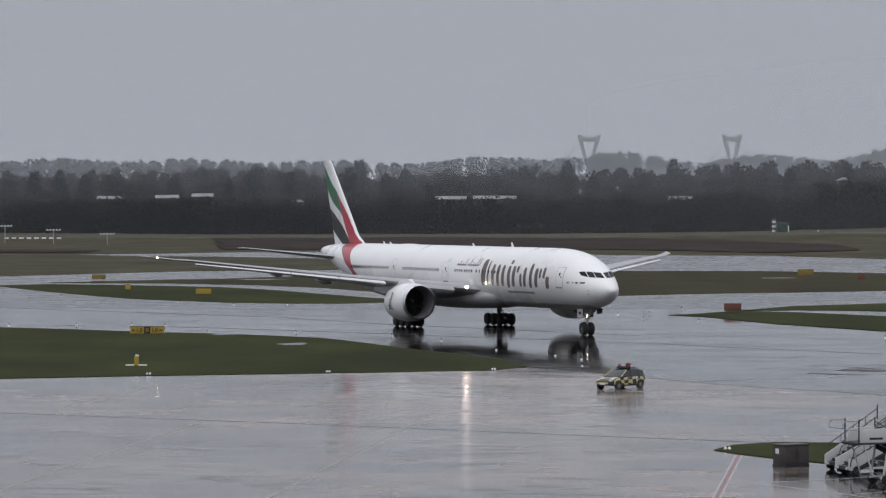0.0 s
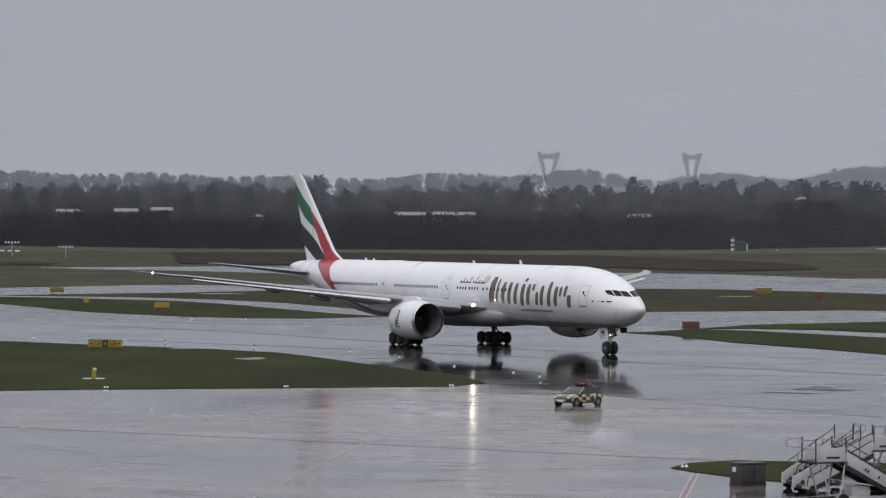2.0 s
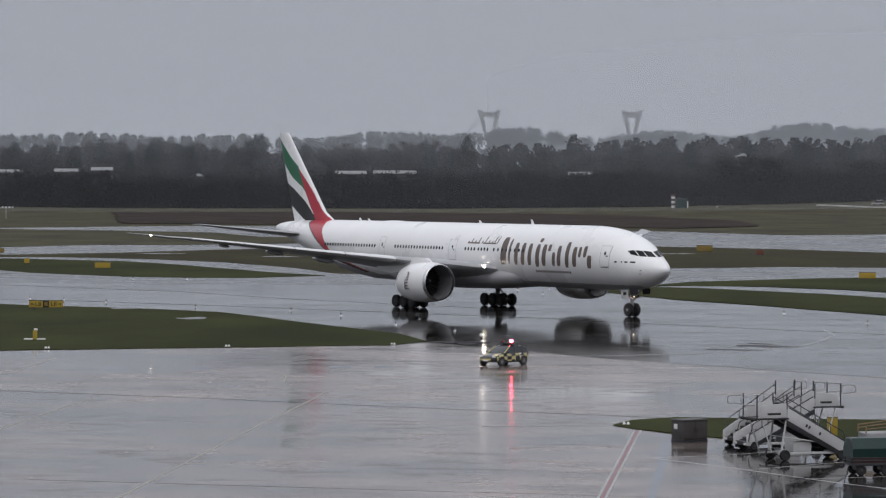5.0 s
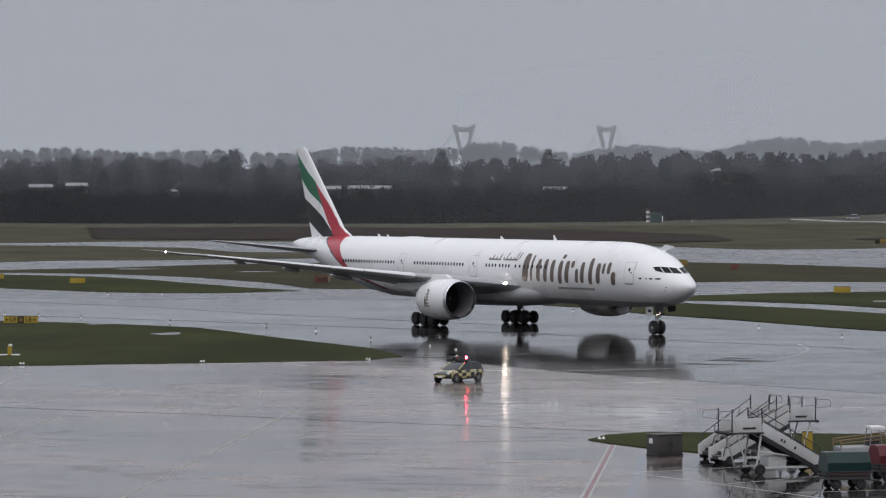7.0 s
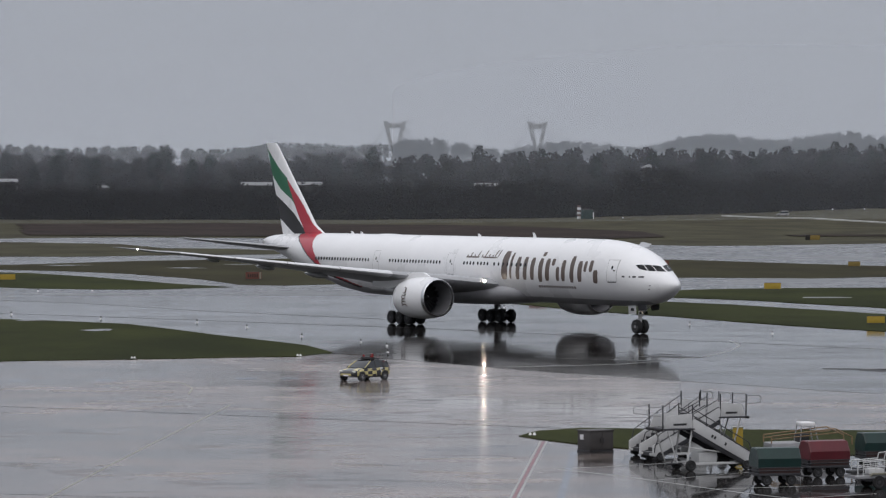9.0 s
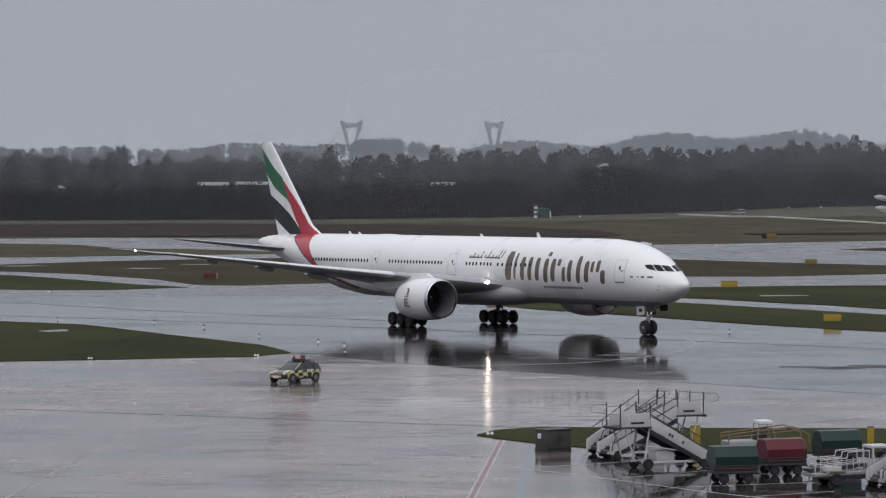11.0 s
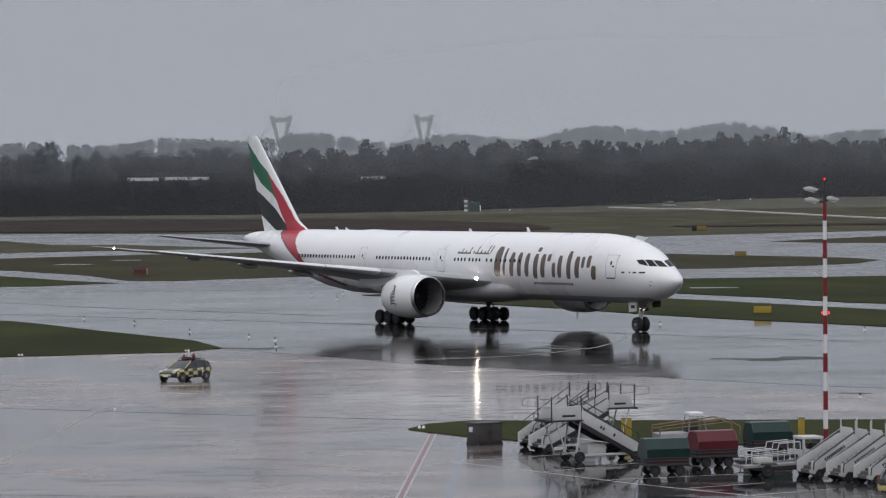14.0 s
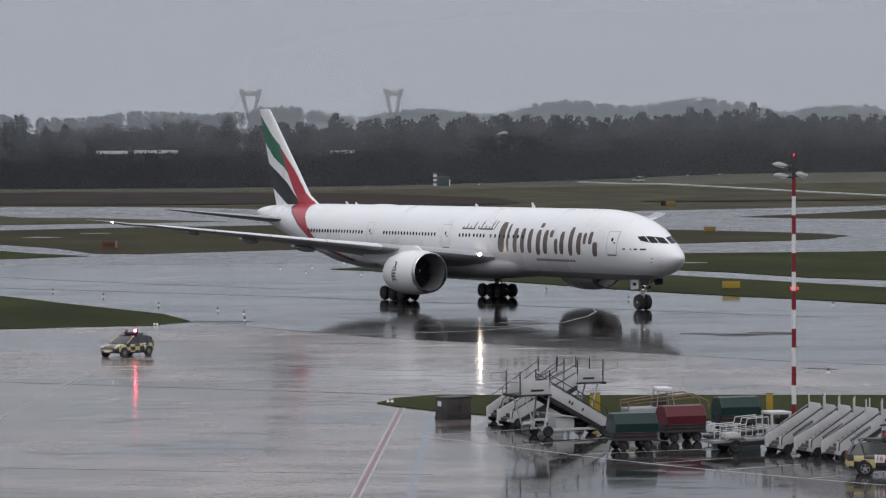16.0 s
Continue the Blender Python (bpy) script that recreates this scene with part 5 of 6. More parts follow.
deep = []
x = -300.0
while x < 480:
    for dy in (118, 140, 165):
        k = rt.choice((0, 1, 1, 3, 3))
        deep.append((x + rt.uniform(-3, 3), line(x) + dy + rt.uniform(-8, 8), (rt.uniform(24, 27.5) + 1.2 * math.sin(x * 0.05)) / (26 if k == 1 else 22.5), k))
    x += rt.uniform(4.9, 6.0)
far_woods("deep_woods", "dense dark woods behind the first trees", deep, 3, 4, 1.7)
distant = []
x = -330.0
while x < 560:
    swell = lerp([-100, 150], [0.03, 0.1], x) * (math.sin(x * 0.023) + math.sin(x * 0.071))
    for dy, low in ((0, 0.0), (45, 0.02), (-50, -0.4), (-70, -0.62)):
        k = rt.choice((1, 1, 0)) if low >= 0 else 1
        distant.append((x + rt.uniform(-3, 3), 2270 + dy + rt.uniform(-15, 15), (rt.uniform(1.0, 1.06) if k == 1 else rt.uniform(1.14, 1.2)) + (swell if low >= 0 else 0) + low, k))
    x += rt.uniform(3.8, 4.6)
far_woods("distant_woods", "woods far off, paled by the haze sheets", distant, 4, 5, 2.0)


def make_hedge():
    """The dense brushwood along the edge of the field: far too many stems to count."""
    rnd = random.Random(9)
    vs, fs = [], []
    for i in range(105000):
        x = rnd.uniform(-300, 480)
        low = i % 5 == 0
        d = rnd.uniform(0, 8 if low else 30)
        top = (6.5 + d * 0.24) * (0.75 + 0.5 * noise.noise(Vector((x * 0.05, d * 0.1, 3.0))) + 0.25)
        z = rnd.uniform(0, 2.4) if low else top * rnd.random() ** 0.85
        y = line(x) - 8 + d
        s = rnd.uniform(0.25, 0.6)
        c = Vector((x, y, rise(x, y) + z))
        q = Euler((rnd.uniform(0, 6.28), rnd.uniform(0, 6.28), rnd.uniform(0, 6.28))).to_matrix()
        b = len(vs)
        for p in ((s, 0, 0), (-s * 0.6, s * 0.8, 0), (-s * 0.6, -s * 0.8, 0), (0, 0, s)):
            vs.append(c + q @ Vector(p))
        fs += [(b, b + 1, b + 2), (b, b + 1, b + 3), (b + 1, b + 2, b + 3), (b, b + 2, b + 3)]
    me = bpy.data.meshes.new("brushwood")
    me.from_pydata(vs, [], fs)
    me.materials.append(TWIG)
    tagged(new("brushwood", me), "dense dark brushwood along the edge of the field", "hedge", kind="stuff")


make_hedge()


def veil(name, y, low, high, share, east=None):
    """Imitated haze: a thin, half-clear pale sheet put up across the distance."""
    m = bpy.data.materials.new(name)
    m.use_nodes = True
    n, l = m.node_tree.nodes, m.node_tree.links
    n.clear()
    out, mix, clear = n.new("ShaderNodeOutputMaterial"), n.new("ShaderNodeMixShader"), n.new("ShaderNodeBsdfTransparent")
    both, white, thru = n.new("ShaderNodeMixShader"), n.new("ShaderNodeBsdfDiffuse"), n.new("ShaderNodeBsdfTranslucent")
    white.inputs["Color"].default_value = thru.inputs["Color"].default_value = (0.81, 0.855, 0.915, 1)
    # the sheet's haze is denser towards the east and fades out upwards
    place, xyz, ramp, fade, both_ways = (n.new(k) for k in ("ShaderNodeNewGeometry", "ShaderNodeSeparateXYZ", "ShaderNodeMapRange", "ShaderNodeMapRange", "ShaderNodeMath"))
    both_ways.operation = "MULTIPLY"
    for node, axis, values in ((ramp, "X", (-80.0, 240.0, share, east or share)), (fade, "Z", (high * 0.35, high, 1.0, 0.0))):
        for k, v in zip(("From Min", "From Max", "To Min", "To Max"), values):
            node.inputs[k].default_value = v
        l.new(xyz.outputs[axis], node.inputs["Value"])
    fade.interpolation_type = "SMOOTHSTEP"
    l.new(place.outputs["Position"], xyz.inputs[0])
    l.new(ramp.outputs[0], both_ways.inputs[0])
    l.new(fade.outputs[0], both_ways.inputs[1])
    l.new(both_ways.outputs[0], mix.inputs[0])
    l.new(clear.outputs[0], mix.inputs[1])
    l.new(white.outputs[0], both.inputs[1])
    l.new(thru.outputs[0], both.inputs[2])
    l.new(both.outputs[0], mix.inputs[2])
    l.new(mix.outputs[0], out.inputs["Surface"])
    bm = B()
    xs = [-1500] + list(range(-400, 640, 40)) + [1900]
    rows = [[bm.verts.new((x, y(x) if callable(y) else y, z)) for x in xs] for z in (low, high)]
    for i in range(len(xs) - 1):
        bm.faces.new((rows[0][i], rows[0][i + 1], rows[1][i + 1], rows[1][i]))
    ob = part(name, bm, m, smooth=0)
    ob.visible_shadow = False
    tagged(ob, "half-clear pale sheet that imitates haze before the distant woods", "mist", kind="structure")


# five added sheets whiten the woods and hills step by step, as haze
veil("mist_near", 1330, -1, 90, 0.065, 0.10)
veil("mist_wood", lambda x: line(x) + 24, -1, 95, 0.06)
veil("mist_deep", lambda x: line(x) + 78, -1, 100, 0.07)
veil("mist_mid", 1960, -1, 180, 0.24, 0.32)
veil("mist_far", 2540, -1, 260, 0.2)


# ---- parked ground equipment ----
def wheel_part(parent, x, y, r, w):
    tyre, rim = wheel_mesh(r, w)
    o = part("wheel", tyre, RUBBER, parent, smooth=40)
    part("rim", rim, DARK_METAL, o, smooth=30)
    o.matrix_basis = pose(x, y, r)
    return o


def make_stairs(label, run, height, width, platform, m, steps=10, extra=True):
    """Boarding stairs: the flight climbs along local x from the foot at the origin to a platform."""
    st = thing("boarding_stairs", label, "stairs", group="parked boarding stairs", at=m)
    h0 = 0.32
    slope = math.atan2(height - h0, run)
    top_edge = 0.4
    for side in (-1, 1):
        y = side * width / 2
        p = B()
        prism(p, [(-0.1, h0 - 0.05), (0.1, h0 - 0.08), (run + 0.15, height - 0.08), (run + 0.15, height + top_edge), (run - 0.05, height + top_edge + 0.02), (-0.1, h0 + top_edge + 0.06)], 0.06,
              Matrix.Translation((0, y, 0)), 0.02)
        panel = part("side_panel", p, EQUIP_WHITE, st, "scuffed white side panel with a plain dark line of marks")
        q = B()
        prism(q, [(0.0, h0 - 0.22), (0.25, h0 - 0.24), (run + 0.1, height - 0.36), (run + 0.1, height - 0.1), (0.0, h0 - 0.08)], 0.05, Matrix.Translation((0, y * 0.97, 0)), 0.01)
        part("stringer", q, DARK_METAL, st)
        for k in (3, 7, 8) if extra else range(11):
            mk = B()
            u = (0.34 if extra else 0.3) + 0.045 * k
            box(mk, (run * u, y + side * 0.035, h0 + (height - h0) * u + (0.12 if extra else 0.2)), (run * 0.032, 0.01, 0.15), pose(0, 0, 0, 0, -math.degrees(slope)))
            part("mark", mk, PLASTIC, panel)
        rail = B()
        pipe(rail, [(0.0, y * 1.05, h0 + 0.12), (0.05, y * 1.05, h0 + top_edge + 0.1), (run, y * 1.02, height + top_edge + 0.1)], 0.028)
        part("handrail", rail, DARK_METAL, st, "dark handrail")
        up = 0.53 if extra else 0.2
        metal = DARK_METAL if extra else EQUIP_GREY
        upper = B()
        pipe(upper, [(0.1, y * 1.05, h0 + top_edge + 0.1), (0.25, y * 1.05, h0 + top_edge + up + 0.09), (run + 0.1, y * 1.03, height + top_edge + up + 0.02)], 0.024)
        part("upper_handrail", upper, metal, st, "upper handrail")
        for u in (0.3, 0.55, 0.8):
            baluster = B()
            bz = h0 + (height - h0) * u + top_edge
            bar(baluster, (run * u, y * 1.04, bz), (run * u, y * 1.04, bz + up), 0.018, n=6)
            part("baluster", baluster, metal, st)
        for px in (run + 0.1, run + platform - 0.05):
            post = B()
            bar(post, (px, y, height), (px, y, height + (1.15 if extra else 1.05)), 0.035)
            part("post", post, DARK_METAL if extra else EQUIP_WHITE, st, "upright post")
        guard = B()
        prism(guard, [(run + 0.1, height + 0.02), (run + platform - 0.1, height + 0.02), (run + platform - 0.3, height + 0.62), (run + 0.1, height + 0.72)], 0.04, Matrix.Translation((0, y, 0)), 0.012)
        part("platform_guard", guard, EQUIP_WHITE, st)
        mk = B()
        box(mk, (run + platform * 0.45, y + side * 0.026, height + 0.2), (platform * 0.4, 0.01, 0.1))
        part("mark", mk, PLASTIC, st)
        if extra:
            hoop = B()
            x1 = run + platform - 0.05
            pipe(hoop, [(x1, y, height + 1.05), (x1 + 0.7, y, height + 1.05), (x1 + 0.86, y, height + 0.92), (x1 + 0.82, y, height + 0.68), (x1 + 0.1, y, height + 0.62)], 0.022)
            part("canopy_hoop", hoop, EQUIP_GREY, st)
        leg = B()
        pipe(leg, [(run + 0.1, y * 0.9, height - 0.1), (run + 0.35, y * 0.9, 0.42)], 0.05)
        pipe(leg, [(run + platform * 0.8, y * 0.9, height - 0.1), (run + platform * 0.5, y * 0.9, 0.42)], 0.04)
        bar(leg, (run + 0.25, y * 0.9, height * 0.55), (run * 0.5, y * 0.9, height * 0.42), 0.035)
        part("leg", leg, EQUIP_WHITE, st)
        beam = B()
        box(beam, (run * 0.55, y * 0.8, 0.34), (run * 1.2, 0.1, 0.12), bevel=0.02)
        part("chassis_beam", beam, EQUIP_WHITE, st)
        wheel_part(st, run + 0.2, y * 1.02, 0.27, 0.18)
        wheel_part(st, 0.35, y * 0.95, 0.24, 0.16)
    for k in range(steps):
        u = (k + 0.5) / steps
        tr = B()
        box(tr, (run * u, 0, h0 + (height - h0) * u), (run / steps * 0.9, width - 0.08, 0.04), bevel=0.008)
        part("tread", tr, TREAD_GREY, st)
        ri = B()
        box(ri, (run * (u - 0.42 / steps), 0, h0 + (height - h0) * (u - 0.5 / steps)), (0.02, width - 0.1, (height - h0) / steps * 0.85))
        part("riser", ri, DARK_METAL if extra else TREAD_GREY, st)
    d = B()
    box(d, (run + platform / 2, 0, height - 0.04), (platform, width + 0.1, 0.08), bevel=0.015)
    part("platform", d, DARK_METAL, st, "dark boarding platform with a rubber edge")
    bumper = B()
    bar(bumper, (run + platform + 0.03, -width / 2 - 0.1, height - 0.05), (run + platform + 0.03, width / 2 + 0.1, height - 0.05), 0.07)
    part("bumper", bumper, RUBBER, st)
    e = B()
    box(e, (run * 0.72, 0, 0.62), (1.0, width * 0.62, 0.5), bevel=0.08)
    part("engine_box", e, EQUIP_WHITE, st)
    t = B()
    bar(t, (run * 0.25, -0.3, 0.42), (run * 0.45, -0.3, 0.42), 0.14)
    part("tank", t, DARK_METAL, st)
    ax = B()
    bar(ax, (run + 0.2, -width / 2, 0.27), (run + 0.2, width / 2, 0.27), 0.05)
    bar(ax, (0.35, -width / 2, 0.24), (0.35, width / 2, 0.24), 0.05)
    part("axles", ax, DARK_METAL, st)
    tow = B()
    pipe(tow, [(run + 0.3, 0, 0.35), (run + 1.1, 0, 0.3), (run + 1.2, 0, 0.22)], 0.035)
    part("tow_bar", tow, DARK_METAL, st)
    return st


def between(foot, top):
    """A pose with local x from the foot towards the top, on the ground."""
    a = math.degrees(math.atan2(top[1] - foot[1], top[0] - foot[0]))
    return pose(foot[0], foot[1], 0, 0, 0, a)


make_stairs("white boarding stairs with a dark platform, parked on wet concrete", 3.2, 2.08, 1.5, 1.75, between((24.35, 178.9), (20.2, 177.4)))
make_stairs("white boarding stairs with bent hoops, parked behind another flight", 3.6, 2.15, 1.5, 1.6, between((20.1, 184.2), (24.9, 185.9)))
make_stairs("white boarding stairs with hoops on the platform, parked behind another flight", 3.4, 2.05, 1.4, 1.5, between((20.0, 187.0), (23.6, 189.6)))
for fx, fy in ((30.45, 166.0), (31.45, 164.1), (32.35, 162.3)):
    make_stairs("white boarding stairs with dark marks along the side panels", 2.15, 1.55, 1.3, 1.0, between((fx, fy), (fx + 2.5, fy + 0.9)), 9, False)


def make_cart(label, cover, m, length=2.1):
    ct = thing("baggage_cart", label, "baggage cart", group="covered baggage carts", at=m)
    w = 1.3
    deck = B()
    box(deck, (0, 0, 0.52), (length, w, 0.12), bevel=0.02)
    part("deck", deck, DARK_METAL, ct)
    t = B()
    h = w / 2
    rings = []
    for x, s in ((-length / 2, 0.97), (-length / 2 + 0.06, 1.0), (-length / 6, 1.0), (length / 6, 1.0), (length / 2 - 0.06, 1.0), (length / 2, 0.97)):
        sag = 0.02 if abs(x) < length / 3 else 0.0
        prof = [(h * 1.02, 0.86), (h * 1.04, 1.25), (h * 0.62, 1.72), (0, 1.76 - sag), (-h * 0.62, 1.72), (-h * 1.04, 1.25), (-h * 1.02, 0.86)]
        rings.append([(x, y * s, z if z < 1 else z * s) for y, z in prof])
    loft(t, rings)
    part("cover", t, cover, ct, "wet tarpaulin cover with a ridged roof", smooth=25)
    for x in (-length / 2 + 0.05, length / 2 - 0.05):
        for y in (-h + 0.05, h - 0.05):
            p = B()
            bar(p, (x, y, 0.5), (x, y, 1.25), 0.03)
            part("corner_post", p, DARK_METAL, ct)
        e = B()
        for z in (0.68, 0.82):
            bar(e, (x, -h, z), (x, h, z), 0.025)
        part("end_rail", e, DARK_METAL, ct)
    for y in (-h, h):
        s = B()
        for z in (0.7, 0.84):
            bar(s, (-length / 2, y, z), (length / 2, y, z), 0.022)
        part("side_rail", s, DARK_METAL, ct)
    # boards in the frame's red-brown, added to fill the dark gap below the cover
    for y in (-h + 0.02, h - 0.02):
        k = B()
        box(k, (0, y, 0.7), (length - 0.12, 0.03, 0.34), bevel=0.008)
        part("side_board", k, CART_BROWN, ct, "dark red-brown board added across the dark gap below the cover")
    for x in (-length / 2 + 0.45, length / 2 - 0.45):
        for y in (-h + 0.12, h - 0.12):
            wheel_part(ct, x, y, 0.25, 0.16)
        a = B()
        bar(a, (x, -h + 0.1, 0.25), (x, h - 0.1, 0.25), 0.04)
        box(a, (x, 0, 0.36), (0.3, 0.5, 0.22))
        part("axle", a, DARK_METAL, ct)
    b = B()
    pipe(b, [(length / 2, 0, 0.42), (length / 2 + 0.6, 0, 0.36), (length / 2 + 0.75, 0, 0.3)], 0.035)
    part("tow_bar", b, DARK_METAL, ct)
    # unseen luggage, added dark to deepen the space under the cover
    lugg = B()
    for i in range(4):
        box(lugg, (-0.8 + i * 0.52, 0.1 * (i % 2), 0.78), (0.44, 0.8, 0.36 + 0.06 * (i % 3)), bevel=0.05)
    part("luggage", lugg, PLASTIC, ct, "unseen luggage, added dark under the cover")
    return ct


make_cart("baggage cart under a dark green tarpaulin on wet concrete", TARP_GREEN, pose(24.35, 169.0, 0, 0, 0, 12))
make_cart("baggage cart under a dark red tarpaulin on wet concrete", TARP_RED, pose(27.35, 173.6, 0, 0, 0, 18))
make_cart("baggage cart under a dark green tarpaulin behind the loader", TARP_GREEN, pose(31.0, 179.3, 0, 0, 0, 14))


def make_loader(m):
    """A white belt loader: low chassis, long rails, a small cab."""
    ld = thing("belt_loader", "white belt loader with tubular rails and a small cab", "loader", at=m)
    c = B()
    prism(c, [(-2.0, 0.42), (-1.7, 0.34), (1.9, 0.34), (2.0, 0.52), (1.3, 0.6), (-1.2, 0.6), (-2.0, 0.54)], 1.45, None, 0.04)
    part("chassis", c, DARK_METAL, ld)
    c = B()
    prism(c, [(-2.25, 0.46), (1.9, 0.62), (1.9, 0.74), (-2.25, 0.6)], 1.5, None, 0.02)
    part("deck", c, EQUIP_GREY, ld, "dull grey deck")
    belt = B()
    box(belt, (-0.1, 0.35, 0.86), (4.2, 0.7, 0.14), pose(0, 0, 0, 0, -4), bevel=0.03)
    part("belt", belt, PLASTIC, ld, "dark rubber belt")
    for y in (-0.66, -0.02, 0.72):
        r = B()
        pipe(r, [(-1.9, y, 0.6), (-1.9, y, 1.22), (-0.6, y, 1.3), (-0.55, y, 1.55), (0.5, y, 1.62), (0.55, y, 0.8)], 0.026)
        pipe(r, [(-1.9, y, 0.95), (0.5, y, 1.12)], 0.02)
        for x in (-1.3, -0.6, 0.0):
            bar(r, (x, y, 0.66), (x, y, 1.26), 0.02)
        part("rail", r, EQUIP_WHITE, ld, "white tubular rail")
    cab = B()
    box(cab, (1.15, -0.1, 0.98), (0.95, 1.1, 0.5), bevel=0.05)
    part("cab_base", cab, EQUIP_WHITE, ld)
    for x, y in ((0.72, 0.4), (1.6, 0.4), (0.72, -0.6), (1.6, -0.6)):
        p = B()
        box(p, (x, y, 1.42), (0.1, 0.1, 0.64), bevel=0.02)
        part("cab_pillar", p, EQUIP_WHITE, ld)
    rf = B()
    box(rf, (1.17, -0.1, 1.77), (1.05, 1.15, 0.14), bevel=0.05)
    part("cab_roof", rf, EQUIP_WHITE, ld)
    st = B()
    box(st, (1.35, -0.1, 1.25), (0.3, 0.7, 0.5), bevel=0.05)
    part("seat", st, PLASTIC, ld)
    hd = B()
    box(hd, (-1.25, -0.42, 0.8), (0.8, 0.5, 0.26), bevel=0.08)
    part("bonnet", hd, EQUIP_WHITE, ld)
    for x in (-1.15, 1.25):
        for y in (-0.68, 0.68):
            wheel_part(ld, x, y, 0.31, 0.2)
    fn = B()
    prism(fn, [(-1.62, 0.62), (-1.5, 0.74), (-0.8, 0.74), (-0.68, 0.62), (-0.72, 0.58), (-0.84, 0.68), (-1.46, 0.68), (-1.58, 0.58)], 0.26, Matrix.Translation((0, -0.7, 0)), 0.01)
    part("fender", fn, PAINT_YELLOW, ld, "faded beige fender")
    bk = B()
    box(bk, (1.62, -0.1, 1.45), (0.05, 0.95, 0.5), bevel=0.02)
    part("cab_back", bk, EQUIP_WHITE, ld)
    gl = B()
    box(gl, (0.72, -0.1, 1.45), (0.02, 0.88, 0.5))
    part("windscreen", gl, CAR_GLASS, ld, "dark windscreen")


make_loader(pose(29.7, 167.4, 0, 0, 0, 14))


def make_tractor(m):
    tr = thing("tow_tractor", "white-roofed tow tractor with tan side rails, parked behind the carts", "tractor", at=m)
    b = B()
    prism(b, [(-1.9, 0.4), (1.6, 0.4), (1.7, 0.8), (0.4, 0.95), (-1.9, 0.9)], 1.5, None, 0.06)
    part("body", b, EQUIP_GREY, tr)
    r = B()
    box(r, (0.1, 0, 1.82), (0.75, 1.0, 0.2), bevel=0.06)
    part("roof", r, MAST_WHITE, tr, "white roof")
    for x, y in ((-0.35, 0.55), (-0.35, -0.55), (0.6, 0.55), (0.6, -0.55)):
        p = B()
        bar(p, (x, y, 0.9), (x * 0.7, y * 0.75, 1.78), 0.03)
        part("roof_post", p, EQUIP_GREY, tr)
    for y in (-0.72, 0.72):
        q = B()
        pipe(q, [(-1.9, y, 0.9), (-1.9, y, 1.25), (1.4, y, 1.62), (2.3, y, 1.2), (2.3, y, 0.8)], 0.034)
        pipe(q, [(-1.9, y, 1.1), (1.6, y, 1.42)], 0.03)
        part("side_rail", q, TAN, tr, "tan side rail")
    s = B()
    box(s, (-0.1, 0, 1.1), (0.5, 1.0, 0.5), bevel=0.06)
    part("seat", s, PLASTIC, tr)
    for x in (-1.3, 1.1):
        for y in (-0.66, 0.66):
            wheel_part(tr, x, y, 0.34, 0.22)


TAN = mat("tan_steel_tube", (0.2, 0.13, 0.07), 0.5, vary=0.15)
make_tractor(pose(28.0, 184.2, 0, 0, 0, 8))


def make_container():
    bx = thing("equipment_container", "brown-grey weathered steel container on the wet apron edge", "container", at=pose(18.05, 190.3, 0, 0, 0, 30))
    b = B()
    box(b, (0, 0, 0.6), (1.5, 1.1, 0.96), bevel=0.03)
    part("body", b, BOX_BROWN, bx)
    l = B()
    prism(l, [(-0.8, 1.08), (0.8, 1.08), (0.78, 1.15), (-0.78, 1.15)], 1.18, None, 0.015)
    part("lid", l, BOX_BROWN, bx)
    p = B()
    box(p, (0, 0, 0.06), (1.54, 1.14, 0.12), bevel=0.02)
    part("plinth", p, DARK_METAL, bx)
    for x in (-0.37, 0.37):
        d = B()
        box(d, (x, -0.56, 0.6), (0.7, 0.03, 0.88), bevel=0.01)
        door = part("door", d, BOX_BROWN, bx)
        h = B()
        bar(h, (x * 0.25, -0.6, 0.5), (x * 0.25, -0.6, 0.75), 0.02)
        part("handle", h, DARK_METAL, door)
    q = B()
    box(q, (-0.765, 0.15, 0.78), (0.02, 0.3, 0.26), bevel=0.005)
    part("notice", q, MAST_WHITE, bx, "small pale notice")


make_container()


